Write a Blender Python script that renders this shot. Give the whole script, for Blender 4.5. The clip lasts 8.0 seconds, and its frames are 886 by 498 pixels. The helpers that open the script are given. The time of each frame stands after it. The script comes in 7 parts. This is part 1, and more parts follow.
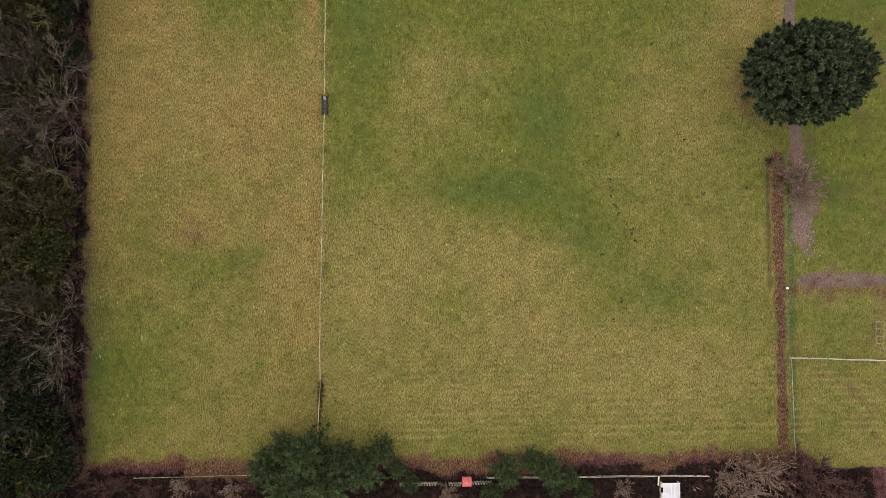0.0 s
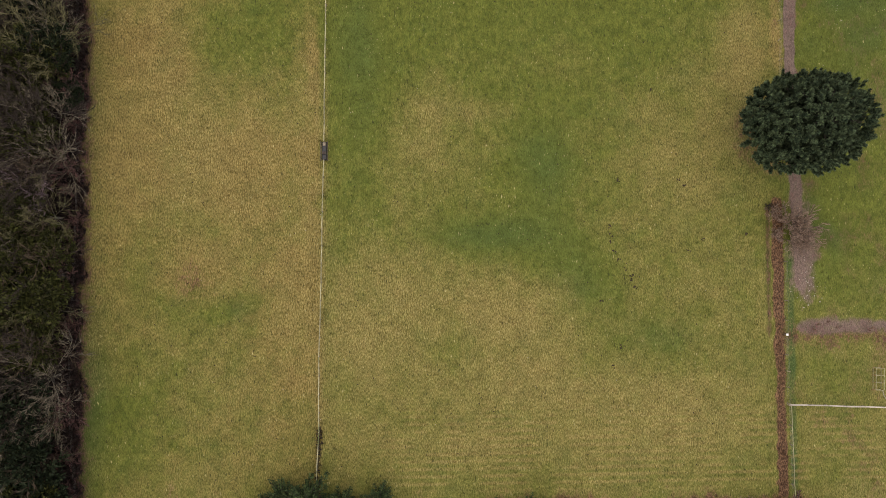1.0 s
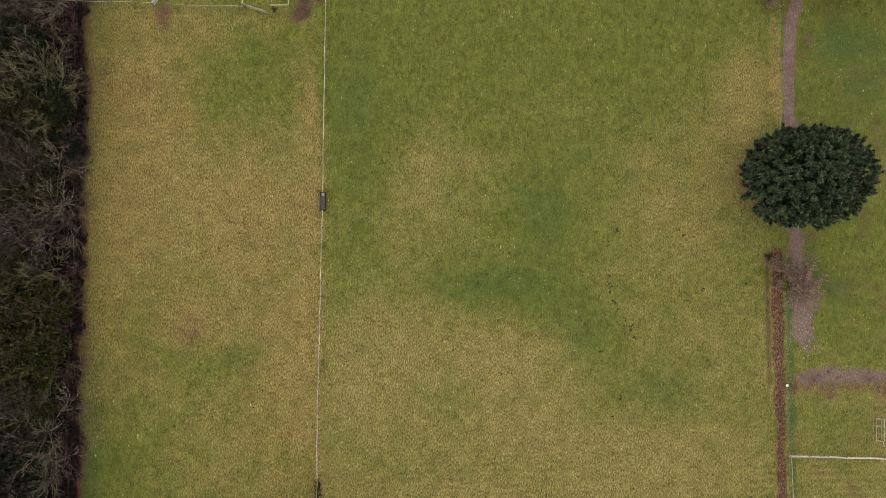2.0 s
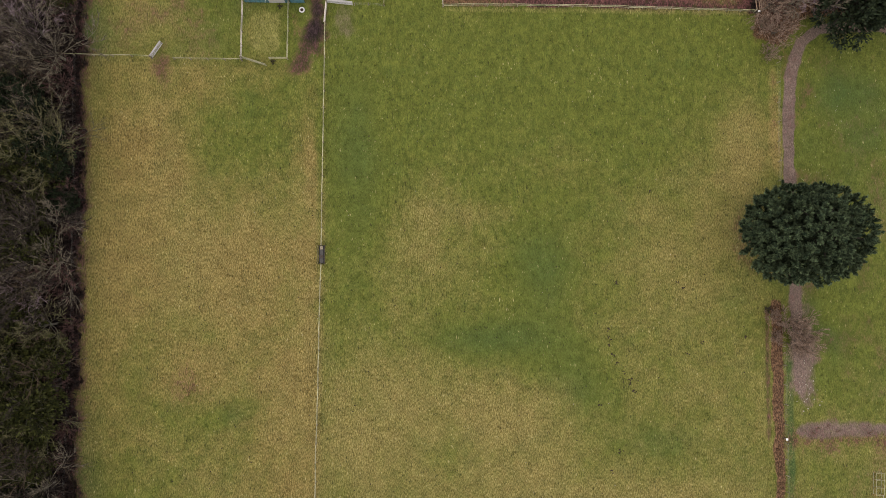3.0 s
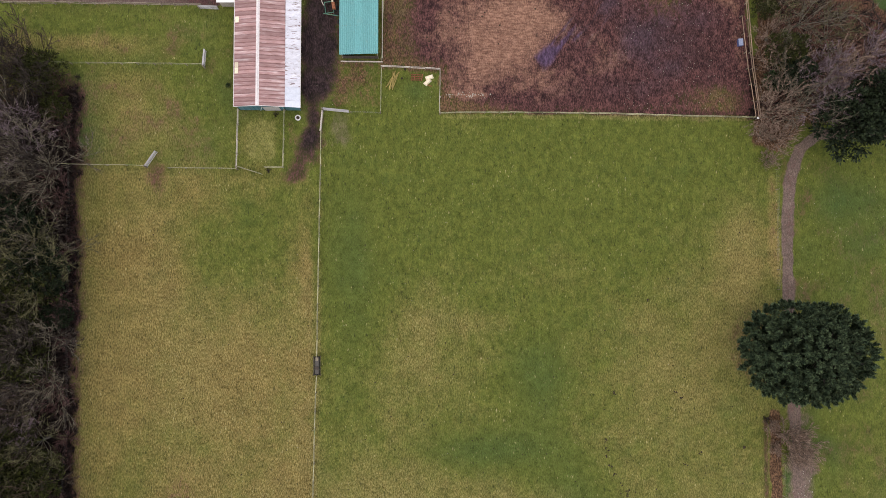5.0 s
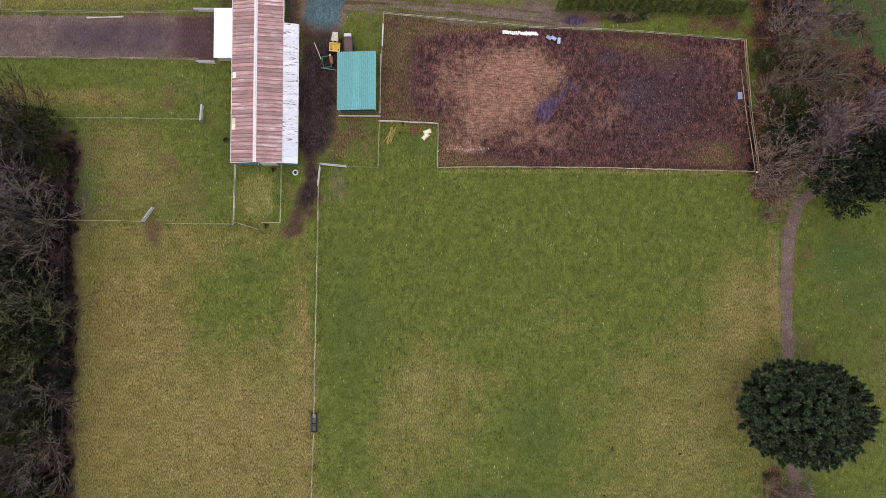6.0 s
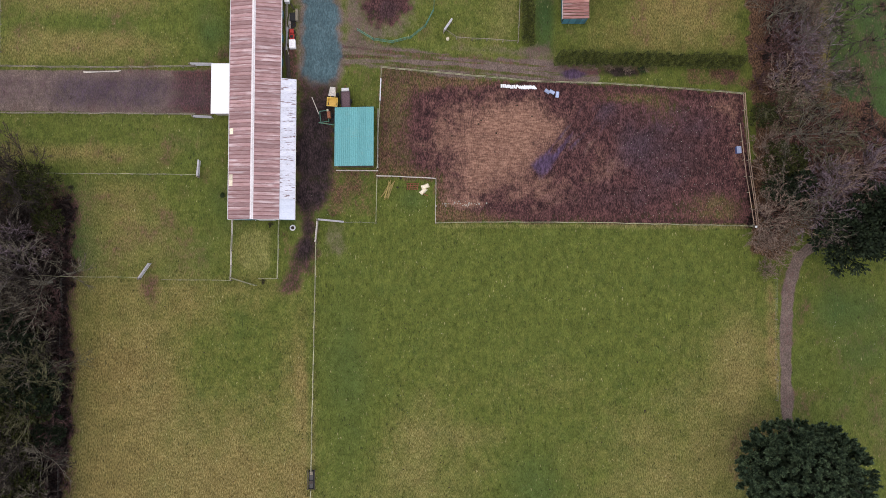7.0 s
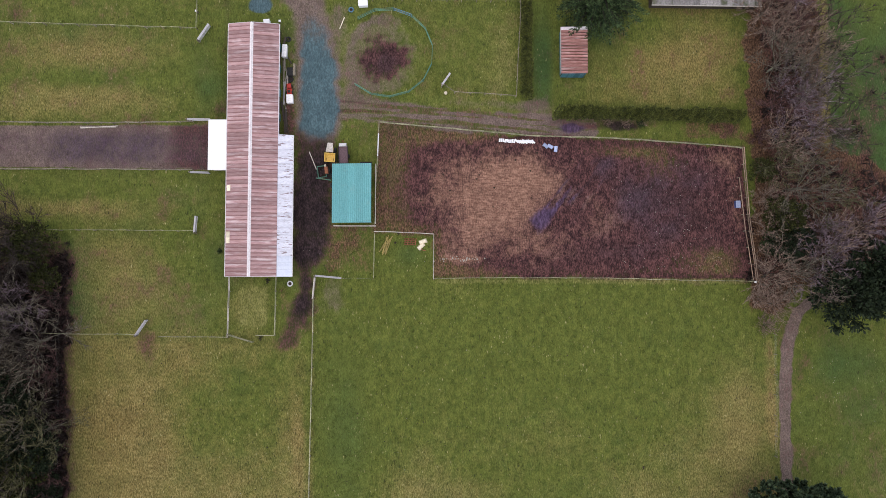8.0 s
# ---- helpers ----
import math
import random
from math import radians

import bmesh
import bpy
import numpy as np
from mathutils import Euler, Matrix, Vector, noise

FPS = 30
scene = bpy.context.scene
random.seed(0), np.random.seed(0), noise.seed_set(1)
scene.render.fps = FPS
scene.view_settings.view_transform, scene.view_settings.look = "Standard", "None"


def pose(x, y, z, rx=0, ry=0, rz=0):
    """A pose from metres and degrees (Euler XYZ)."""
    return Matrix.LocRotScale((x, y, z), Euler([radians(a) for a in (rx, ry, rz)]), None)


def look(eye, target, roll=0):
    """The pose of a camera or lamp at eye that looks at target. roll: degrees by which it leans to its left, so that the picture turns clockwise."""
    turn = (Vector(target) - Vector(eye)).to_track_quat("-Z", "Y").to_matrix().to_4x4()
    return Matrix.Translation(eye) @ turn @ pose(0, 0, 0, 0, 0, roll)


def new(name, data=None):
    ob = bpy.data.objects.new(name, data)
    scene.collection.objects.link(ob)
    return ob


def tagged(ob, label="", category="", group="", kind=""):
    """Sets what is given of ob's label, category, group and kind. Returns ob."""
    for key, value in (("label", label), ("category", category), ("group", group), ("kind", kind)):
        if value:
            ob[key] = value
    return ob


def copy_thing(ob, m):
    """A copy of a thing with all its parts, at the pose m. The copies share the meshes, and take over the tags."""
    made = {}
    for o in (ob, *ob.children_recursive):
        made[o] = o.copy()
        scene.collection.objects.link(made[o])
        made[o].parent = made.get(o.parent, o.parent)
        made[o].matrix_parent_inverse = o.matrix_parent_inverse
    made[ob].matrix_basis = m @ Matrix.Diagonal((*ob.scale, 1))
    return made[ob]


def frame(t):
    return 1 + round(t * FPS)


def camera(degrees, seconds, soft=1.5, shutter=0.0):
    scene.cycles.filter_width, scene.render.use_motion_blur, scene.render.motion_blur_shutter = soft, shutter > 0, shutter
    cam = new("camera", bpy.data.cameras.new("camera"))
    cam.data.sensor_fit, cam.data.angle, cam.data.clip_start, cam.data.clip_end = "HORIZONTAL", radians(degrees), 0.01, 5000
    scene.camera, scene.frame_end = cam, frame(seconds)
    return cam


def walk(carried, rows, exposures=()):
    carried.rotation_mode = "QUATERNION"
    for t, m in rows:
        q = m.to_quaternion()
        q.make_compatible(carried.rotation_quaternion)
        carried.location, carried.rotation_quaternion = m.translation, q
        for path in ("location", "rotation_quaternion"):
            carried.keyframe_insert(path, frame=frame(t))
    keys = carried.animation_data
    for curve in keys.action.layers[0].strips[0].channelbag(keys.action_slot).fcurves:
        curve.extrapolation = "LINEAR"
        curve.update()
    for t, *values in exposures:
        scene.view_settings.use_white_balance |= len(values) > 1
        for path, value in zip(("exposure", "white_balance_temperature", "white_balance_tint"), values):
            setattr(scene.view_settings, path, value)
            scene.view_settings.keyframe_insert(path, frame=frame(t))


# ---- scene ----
cam = camera(68.0, 8.0, soft=0.8)
# seconds, x, y, z in metres, then three turns in degrees: a drone looking down, gliding north
ROWS = [
    (0.0, 0.357, 1.217, 107.649, 1.583, -1.909, -0.429),
    (0.5, 0.390, 4.518, 107.659, 1.784, -1.934, -0.385),
    (1.0, 0.445, 8.113, 107.666, 1.941, -1.951, -0.345),
    (1.5, 0.519, 11.948, 107.672, 2.062, -1.963, -0.309),
    (2.0, 0.610, 15.976, 107.676, 2.154, -1.971, -0.275),
    (2.5, 0.718, 20.155, 107.679, 2.224, -1.977, -0.244),
    (3.0, 0.840, 24.447, 107.680, 2.278, -1.981, -0.214),
    (3.5, 0.976, 28.820, 107.682, 2.320, -1.983, -0.184),
    (4.0, 1.124, 33.249, 107.682, 2.354, -1.985, -0.156),
    (4.5, 1.283, 37.711, 107.683, 2.384, -1.986, -0.129),
    (5.0, 1.454, 42.191, 107.684, 2.411, -1.986, -0.102),
    (5.5, 1.635, 46.678, 107.686, 2.437, -1.984, -0.076),
    (6.0, 1.827, 51.166, 107.688, 2.462, -1.978, -0.052),
    (6.5, 2.029, 55.656, 107.691, 2.487, -1.969, -0.030),
    (7.0, 2.242, 60.151, 107.696, 2.509, -1.953, -0.011),
    (7.5, 2.465, 64.663, 107.702, 2.527, -1.930, 0.005),
    (8.0, 2.700, 69.207, 107.709, 2.538, -1.897, 0.016),
]
EXPOSURES = [(0.0, 0.81, 9100, 15), (4.5, 0.77, 8300, 13), (8.0, 0.65, 7400, 14)]
walk(cam, [(t, pose(x, y, z, rx, ry, rz)) for t, x, y, z, rx, ry, rz in ROWS], EXPOSURES)

# ---- overcast winter sky ----
SUN_HEIGHT, SUN_TURN = 74.0, 235.0
world = bpy.data.worlds.new("overcast_sky")
scene.world = world
world.use_nodes = True
wn = world.node_tree
sky = wn.nodes.new("ShaderNodeTexSky")
sky.sky_type, sky.sun_disc = "NISHITA", False
sky.sun_elevation, sky.sun_rotation = radians(SUN_HEIGHT), radians(SUN_TURN)
sky.air_density, sky.dust_density, sky.ozone_density = 1.0, 0.8, 0.6
wn.nodes["Background"].inputs["Strength"].default_value = 0.15
wn.links.new(sky.outputs[0], wn.nodes["Background"].inputs["Color"])
sun_data = bpy.data.lights.new("sun", "SUN")
sun_data.energy, sun_data.angle, sun_data.color = 1.3, radians(170), (1.0, 0.93, 0.84)
sun = new("sun", sun_data)
az, el = radians(SUN_TURN), radians(SUN_HEIGHT)
sun.matrix_basis = look((math.sin(az) * math.cos(el) * 200, math.cos(az) * math.cos(el) * 200, math.sin(el) * 200), (0, 0, 0))


# ---- materials ----
def wire(nt, a, b):
    nt.links.new(a, b)


def mixed(nt, fac, a, b, how="MIX"):
    n = nt.nodes.new("ShaderNodeMix")
    n.data_type, n.blend_type = "RGBA", how
    for socket, v in ((n.inputs[0], fac), (n.inputs[6], a), (n.inputs[7], b)):
        if isinstance(v, (int, float)):
            socket.default_value = v
        elif isinstance(v, tuple):
            socket.default_value = (*v[:3], 1.0)
        else:
            wire(nt, v, socket)
    return n.outputs[2]


def sums(nt, how, a, b=0.0):
    n = nt.nodes.new("ShaderNodeMath")
    n.operation = how
    for socket, v in ((n.inputs[0], a), (n.inputs[1], b)):
        if isinstance(v, (int, float)):
            socket.default_value = v
        else:
            wire(nt, v, socket)
    return n.outputs[0]


def grain(nt, where, scale, detail=4.0, rough=0.6, stretch=None):
    n = nt.nodes.new("ShaderNodeTexNoise")
    n.inputs["Scale"].default_value, n.inputs["Detail"].default_value, n.inputs["Roughness"].default_value = scale, detail, rough
    if stretch:
        m = nt.nodes.new("ShaderNodeMapping")
        m.inputs["Scale"].default_value = stretch
        wire(nt, where, m.inputs[0])
        where = m.outputs[0]
    wire(nt, where, n.inputs["Vector"])
    return n.outputs[0]


def ramp(nt, v, lo, hi, out_lo=0.0, out_hi=1.0):
    n = nt.nodes.new("ShaderNodeMapRange")
    n.interpolation_type = "SMOOTHSTEP"
    wire(nt, v, n.inputs[0])
    for i, x in enumerate((lo, hi, out_lo, out_hi)):
        n.inputs[i + 1].default_value = x
    return n.outputs[0]


def fresh(name):
    m = bpy.data.materials.new(name)
    m.use_nodes = True
    return m, m.node_tree, m.node_tree.nodes["Principled BSDF"]


def relief(nt, bsdf, height, strength, depth):
    n = nt.nodes.new("ShaderNodeBump")
    n.inputs["Strength"].default_value, n.inputs["Distance"].default_value = strength, depth
    wire(nt, height, n.inputs["Height"])
    wire(nt, n.outputs[0], bsdf.inputs["Normal"])


def surface(name, light, dark, scale=8.0, rough=0.8, metal=0.0, stain=None, stain_scale=0.9, stain_at=(0.5, 0.68), bump=0.3, depth=0.01,
            vary=0.25, stretch=None, island=False, shine=0.35):
    """A worn surface: grain between two colours, larger stains, and a change of tone from piece to piece."""
    m, nt, b = fresh(name)
    info = nt.nodes.new("ShaderNodeObjectInfo").outputs["Random"]
    shift = nt.nodes.new("ShaderNodeVectorMath")
    shift.operation = "ADD"
    wire(nt, nt.nodes.new("ShaderNodeTexCoord").outputs["Object"], shift.inputs[0])
    wire(nt, sums(nt, "MULTIPLY", info, 61.0), shift.inputs[1])
    tc = shift.outputs[0]
    g = grain(nt, tc, scale, 5.0, 0.62, stretch)
    col = mixed(nt, ramp(nt, g, 0.32, 0.68), dark, light)
    if stain:
        col = mixed(nt, ramp(nt, grain(nt, tc, stain_scale, 4.0, 0.6, stretch), *stain_at), col, stain)
    rnd = nt.nodes.new("ShaderNodeNewGeometry").outputs["Random Per Island"] if island else info
    tone = ramp(nt, rnd, 0.0, 1.0, 1.0 - vary, 1.0 + vary)
    tint = nt.nodes.new("ShaderNodeCombineColor")
    for i in range(3):
        wire(nt, tone, tint.inputs[i])
    col = mixed(nt, 1.0, col, tint.outputs[0], "MULTIPLY")
    wire(nt, col, b.inputs["Base Color"])
    b.inputs["Roughness"].default_value, b.inputs["Metallic"].default_value = rough, metal
    b.inputs["Specular IOR Level"].default_value = shine
    if bump:
        relief(nt, b, g, bump, depth)
    return m


def ground_cover(name, blades=False):
    """Pasture, bare soil, leaf litter, gravel and sand, spread over the place by the three zone layers of the mesh."""
    m, nt, b = fresh(name)
    where = nt.nodes.new("ShaderNodeNewGeometry").outputs["Position"]
    layers = []
    for key in ("cover", "soil", "wet"):
        a = nt.nodes.new("ShaderNodeAttribute")
        a.attribute_name = key
        s = nt.nodes.new("ShaderNodeSeparateColor")
        wire(nt, a.outputs["Color"], s.inputs[0])
        layers += [s.outputs[0], s.outputs[1], s.outputs[2], a.outputs["Alpha"]]
    dry, mud, litter, gravel, sand, damp, slate, lush, black, violet, moss, tawny = layers
    fine = grain(nt, where, 5.6, 4.0, 0.7, (1.1, 0.42, 1.0))
    tuft = grain(nt, where, 1.3, 6.0, 0.68, (1.0, 0.55, 1.0))
    combed = grain(nt, where, 2.4, 4.0, 0.62, (0.35, 1.3, 1.0))
    patch = grain(nt, where, 0.16, 5.0, 0.66)
    streak = grain(nt, where, 2.6, 3.0, 0.6, (1.0, 0.35, 1.0))
    grit = grain(nt, where, 9.0, 3.0, 0.6)
    fleck = sums(nt, "ADD", grain(nt, where, 2.6, 2.0, 0.5, (1.4, 0.5, 1.0)), sums(nt, "MULTIPLY", sums(nt, "SUBTRACT", grain(nt, where, 0.22, 3.0, 0.6), 0.5), 0.28))
    jitter = sums(nt, "ADD", sums(nt, "MULTIPLY", sums(nt, "SUBTRACT", fine, 0.5), 0.6), sums(nt, "MULTIPLY", sums(nt, "SUBTRACT", tuft, 0.5), 0.9))

    def spread(v, amount=1.0, lo=0.3, hi=0.7):
        return ramp(nt, sums(nt, "ADD", v, sums(nt, "MULTIPLY", jitter, amount)), lo, hi)

    clod = sums(nt, "ADD", sums(nt, "MULTIPLY", fine, 0.45), sums(nt, "MULTIPLY", tuft, 0.55))
    col = mixed(nt, ramp(nt, tuft, 0.3, 0.7), GREEN_LOW, GREEN_HIGH)
    col = mixed(nt, spread(lush, 0.8, 0.1, 0.95), col, LUSH)
    straw = mixed(nt, ramp(nt, fine, 0.3, 0.7), STRAW_LOW, STRAW_HIGH)
    straw = mixed(nt, ramp(nt, tuft, 0.5, 0.75, 0.0, 0.4), straw, STRAW_RED)
    straw = mixed(nt, spread(tawny, 0.5, 0.0, 1.0), straw, mixed(nt, ramp(nt, fine, 0.3, 0.7), TAWNY_LOW, TAWNY_HIGH))
    col = mixed(nt, spread(dry, 0.5, 0.02, 0.94), col, straw)
    col = mixed(nt, ramp(nt, fleck, 0.67, 0.76, 0.0, 0.7), col, FLECK)
    col = mixed(nt, ramp(nt, fleck, 0.27, 0.37, 0.75, 0.0), col, SPECK)
    col = mixed(nt, ramp(nt, patch, 0.50, 0.70, 0.0, 0.16), col, LUSH)
    col = mixed(nt, spread(litter, 1.0), col, mixed(nt, ramp(nt, fine, 0.35, 0.68), LITTER_LOW, LITTER_HIGH))
    col = mixed(nt, spread(gravel, 0.8, 0.25, 0.8), col, mixed(nt, ramp(nt, grit, 0.3, 0.7), TRACK_LOW, TRACK_HIGH))
    col = mixed(nt, spread(mud, 0.9, 0.25, 0.8), col, mixed(nt, ramp(nt, clod, 0.40, 0.63), MUD_LOW, MUD_HIGH))
    col = mixed(nt, spread(sand, 0.55, 0.15, 0.85), col, mixed(nt, ramp(nt, sums(nt, "ADD", sums(nt, "MULTIPLY", combed, 0.7), sums(nt, "MULTIPLY", clod, 0.3)), 0.34, 0.66), SAND_LOW, SAND_HIGH))
    col = mixed(nt, spread(damp, 0.8, 0.2, 0.9), col, mixed(nt, ramp(nt, clod, 0.35, 0.68), DAMP_LOW, DAMP_HIGH))
    col = mixed(nt, spread(slate, 0.6, 0.2, 0.8), col, mixed(nt, ramp(nt, sums(nt, "ADD", sums(nt, "MULTIPLY", streak, 0.6), sums(nt, "MULTIPLY", tuft, 0.4)), 0.28, 0.74), SLATE_LOW, SLATE_HIGH))
    col = mixed(nt, spread(moss, 0.7, 0.2, 0.9), col, mixed(nt, ramp(nt, clod, 0.36, 0.66), MOSS_LOW, MOSS_HIGH))
    col = mixed(nt, spread(violet, 0.7, 0.2, 0.9), col, mixed(nt, ramp(nt, streak, 0.34, 0.68), VIOLET_LOW, VIOLET_HIGH))
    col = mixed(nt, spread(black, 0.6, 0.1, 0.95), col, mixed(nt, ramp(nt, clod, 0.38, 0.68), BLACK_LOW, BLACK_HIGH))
    shade = sums(nt, "MULTIPLY", ramp(nt, fine, 0.3, 0.7, 0.70, 1.34), ramp(nt, grain(nt, where, 0.45, 4.0, 0.6), 0.3, 0.7, 0.88, 1.12))
    if blades:
        rnd = nt.nodes.new("ShaderNodeNewGeometry").outputs["Random Per Island"]
        shade = ramp(nt, rnd, 0.0, 1.0, 0.75, 1.45)
    tint = nt.nodes.new("ShaderNodeCombineColor")
    for i in range(3):
        wire(nt, shade, tint.inputs[i])
    col = mixed(nt, 1.0, col, tint.outputs[0], "MULTIPLY")
    wire(nt, col, b.inputs["Base Color"])
    wire(nt, ramp(nt, damp, 0.2, 0.9, 0.95, 0.6), b.inputs["Roughness"])
    b.inputs["Specular IOR Level"].default_value = 0.14
    if not blades:
        relief(nt, b, sums(nt, "ADD", fine, sums(nt, "MULTIPLY", tuft, 1.2)), 0.9, 0.16)
    return m


GREEN_LOW, GREEN_HIGH, LUSH = (0.072, 0.094, 0.019), (0.126, 0.144, 0.030), (0.044, 0.086, 0.026)
FLECK, SPECK = (0.40, 0.35, 0.17), (0.034, 0.038, 0.014)
STRAW_LOW, STRAW_HIGH, STRAW_RED = (0.138, 0.113, 0.030), (0.268, 0.224, 0.088), (0.190, 0.138, 0.050)
TAWNY_LOW, TAWNY_HIGH = (0.138, 0.098, 0.028), (0.262, 0.192, 0.074)
LITTER_LOW, LITTER_HIGH = (0.054, 0.030, 0.019), (0.190, 0.108, 0.062)
TRACK_LOW, TRACK_HIGH = (0.108, 0.076, 0.063), (0.206, 0.151, 0.127)
MUD_LOW, MUD_HIGH = (0.029, 0.014, 0.015), (0.140, 0.061, 0.056)
SAND_LOW, SAND_HIGH = (0.146, 0.071, 0.050), (0.331, 0.185, 0.129)
DAMP_LOW, DAMP_HIGH = (0.031, 0.021, 0.028), (0.084, 0.055, 0.077)
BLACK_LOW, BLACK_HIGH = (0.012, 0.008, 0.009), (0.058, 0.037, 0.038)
VIOLET_LOW, VIOLET_HIGH = (0.050, 0.030, 0.056), (0.112, 0.070, 0.124)
MOSS_LOW, MOSS_HIGH = (0.116, 0.122, 0.029), (0.232, 0.219, 0.077)
SLATE_LOW, SLATE_HIGH = (0.050, 0.092, 0.102), (0.094, 0.150, 0.164)

M_GROUND = ground_cover("ground_cover")
M_BLADES = ground_cover("grass_blades", True)
M_POST = surface("weathered_timber", (0.30, 0.26, 0.19), (0.14, 0.115, 0.085), 9, 0.9, stretch=(1, 1, 0.15))
M_RAIL = surface("grey_green_rail", (0.40, 0.38, 0.24), (0.22, 0.21, 0.125), 7, 0.9, stain=(0.12, 0.15, 0.06), stain_scale=1.2)
M_RED_RAIL = surface("brown_fence_rail", (0.42, 0.30, 0.22), (0.24, 0.15, 0.10), 7, 0.85)
M_PALE = surface("pale_bleached_timber", (0.55, 0.50, 0.44), (0.34, 0.30, 0.26), 6, 0.85)
M_WIRE = surface("galvanised_wire", (0.40, 0.40, 0.38), (0.25, 0.25, 0.24), 20, 0.5, 0.8)
M_GALV = surface("galvanised_steel", (0.48, 0.47, 0.47), (0.36, 0.35, 0.36), 12, 0.55, 0.35, stain=(0.30, 0.24, 0.20), stain_at=(0.58, 0.75))
M_WHITE = surface("white_painted", (0.84, 0.83, 0.82), (0.66, 0.65, 0.64), 6, 0.6, stain=(0.45, 0.41, 0.37), stain_at=(0.6, 0.8))
M_BRIGHT = surface("clean_white_sheet", (0.88, 0.88, 0.88), (0.82, 0.82, 0.83), 4, 0.5, vary=0.04, bump=0.1)
M_CREAM = surface("cream_plastic", (0.80, 0.72, 0.55), (0.62, 0.53, 0.38), 8, 0.6)


def lapped_roof(name, light, dark, lap, pale):
    """Old ribbed sheets: rain streaks from ridge to eave, dirt gathered along each lap, and a darker tone in the
    valleys of the ribs.
    """
    m = surface(name, light, dark, 2.4, 0.9, stain=pale, stain_scale=0.8, stain_at=(0.50, 0.70), bump=0.4, depth=0.02, vary=0.20, stretch=(2.2, 0.35, 1))
    nt = m.node_tree
    b = nt.nodes["Principled BSDF"]
    col = b.inputs["Base Color"].links[0].from_socket
    split = nt.nodes.new("ShaderNodeSeparateXYZ")
    at = nt.nodes.new("ShaderNodeTexCoord").outputs["Object"]
    wire(nt, at, split.inputs[0])
    rough = grain(nt, nt.nodes.new("ShaderNodeNewGeometry").outputs["Position"], 1.1, 4.0, 0.6)
    edge = sums(nt, "MULTIPLY", ramp(nt, split.outputs[0], 0.02, 0.28), ramp(nt, rough, 0.30, 0.62, 0.55, 1.0))
    ribs = sums(nt, "MULTIPLY", ramp(nt, split.outputs[2], 0.02, -0.03), 0.10)
    col = mixed(nt, ribs, col, lap)
    wire(nt, mixed(nt, sums(nt, "MULTIPLY", edge, 0.92), col, lap), b.inputs["Base Color"])
    return m


M_BARN = lapped_roof("faded_red_ribbed_sheet", (0.50, 0.335, 0.330), (0.40, 0.240, 0.230), (0.225, 0.108, 0.102), (0.64, 0.52, 0.52))
M_RIDGE = surface("pale_ridge_capping", (0.82, 0.78, 0.78), (0.66, 0.60, 0.60), 5, 0.8, stain=(0.42, 0.28, 0.26), stain_at=(0.62, 0.78), vary=0.04)
M_LEAN = surface("white_lean_to_sheet", (0.76, 0.77, 0.83), (0.60, 0.60, 0.66), 4, 0.65, stain=(0.24, 0.17, 0.17), stain_scale=1.3, stain_at=(0.56, 0.64), vary=0.05, stretch=(3.4, 0.6, 1))
M_LEAN_CLEAN = surface("clean_lean_to_sheet", (0.70, 0.74, 0.82), (0.62, 0.66, 0.74), 4, 0.6, vary=0.05)
M_TEAL = surface("teal_painted_boards", (0.060, 0.200, 0.240), (0.030, 0.110, 0.140), 6, 0.75, stain=(0.10, 0.16, 0.17), stretch=(3, 3, 0.4))
M_DARKWALL = surface("dark_stained_boards", (0.10, 0.078, 0.062), (0.040, 0.030, 0.026), 6, 0.85, stretch=(3, 3, 0.4))
M_GREEN = surface("green_steel_sheet", (0.175, 0.46, 0.465), (0.125, 0.365, 0.365), 5, 0.5, 0.05, stain=(0.19, 0.40, 0.39), stain_at=(0.55, 0.8), vary=0.06, bump=0.15)
M_RUST = surface("rusty_iron", (0.34, 0.130, 0.066), (0.15, 0.055, 0.032), 14, 0.9, 0.1)
M_REDTIN = lapped_roof("rust_red_tin_roof", (0.46, 0.25, 0.215), (0.30, 0.135, 0.115), (0.13, 0.055, 0.048), (0.58, 0.42, 0.38))
M_YELLOW = surface("yellow_machine_paint", (0.68, 0.46, 0.11), (0.52, 0.32, 0.07), 6, 0.5, stain=(0.20, 0.11, 0.05), stain_at=(0.58, 0.74))
M_RED = surface("red_plastic_body", (0.60, 0.045, 0.030), (0.42, 0.030, 0.022), 6, 0.4)
M_SALMON = surface("faded_red_tarpaulin", (0.62, 0.16, 0.15), (0.42, 0.09, 0.09), 5, 0.6)
M_BLACK = surface("black_rubber", (0.030, 0.030, 0.030), (0.014, 0.014, 0.014), 18, 0.85)
M_BLUE = surface("faded_blue_plastic", (0.42, 0.48, 0.62), (0.24, 0.30, 0.48), 7, 0.45)
M_BLUEDARK = surface("blue_drum_side", (0.05, 0.08, 0.20), (0.03, 0.05, 0.14), 7, 0.45)
M_BROWNBED = surface("brown_trailer_bed", (0.150, 0.095, 0.105), (0.080, 0.050, 0.055), 6, 0.8)
M_PENGREEN = surface("green_painted_tube", (0.10, 0.26, 0.19), (0.05, 0.15, 0.10), 9, 0.6, stain=(0.16, 0.22, 0.12))
M_PENBLUE = surface("blue_painted_tube", (0.12, 0.26, 0.34), (0.07, 0.17, 0.24), 9, 0.6)
M_PIPE = surface("yellow_land_drain", (0.40, 0.31, 0.09), (0.24, 0.18, 0.06), 9, 0.6)
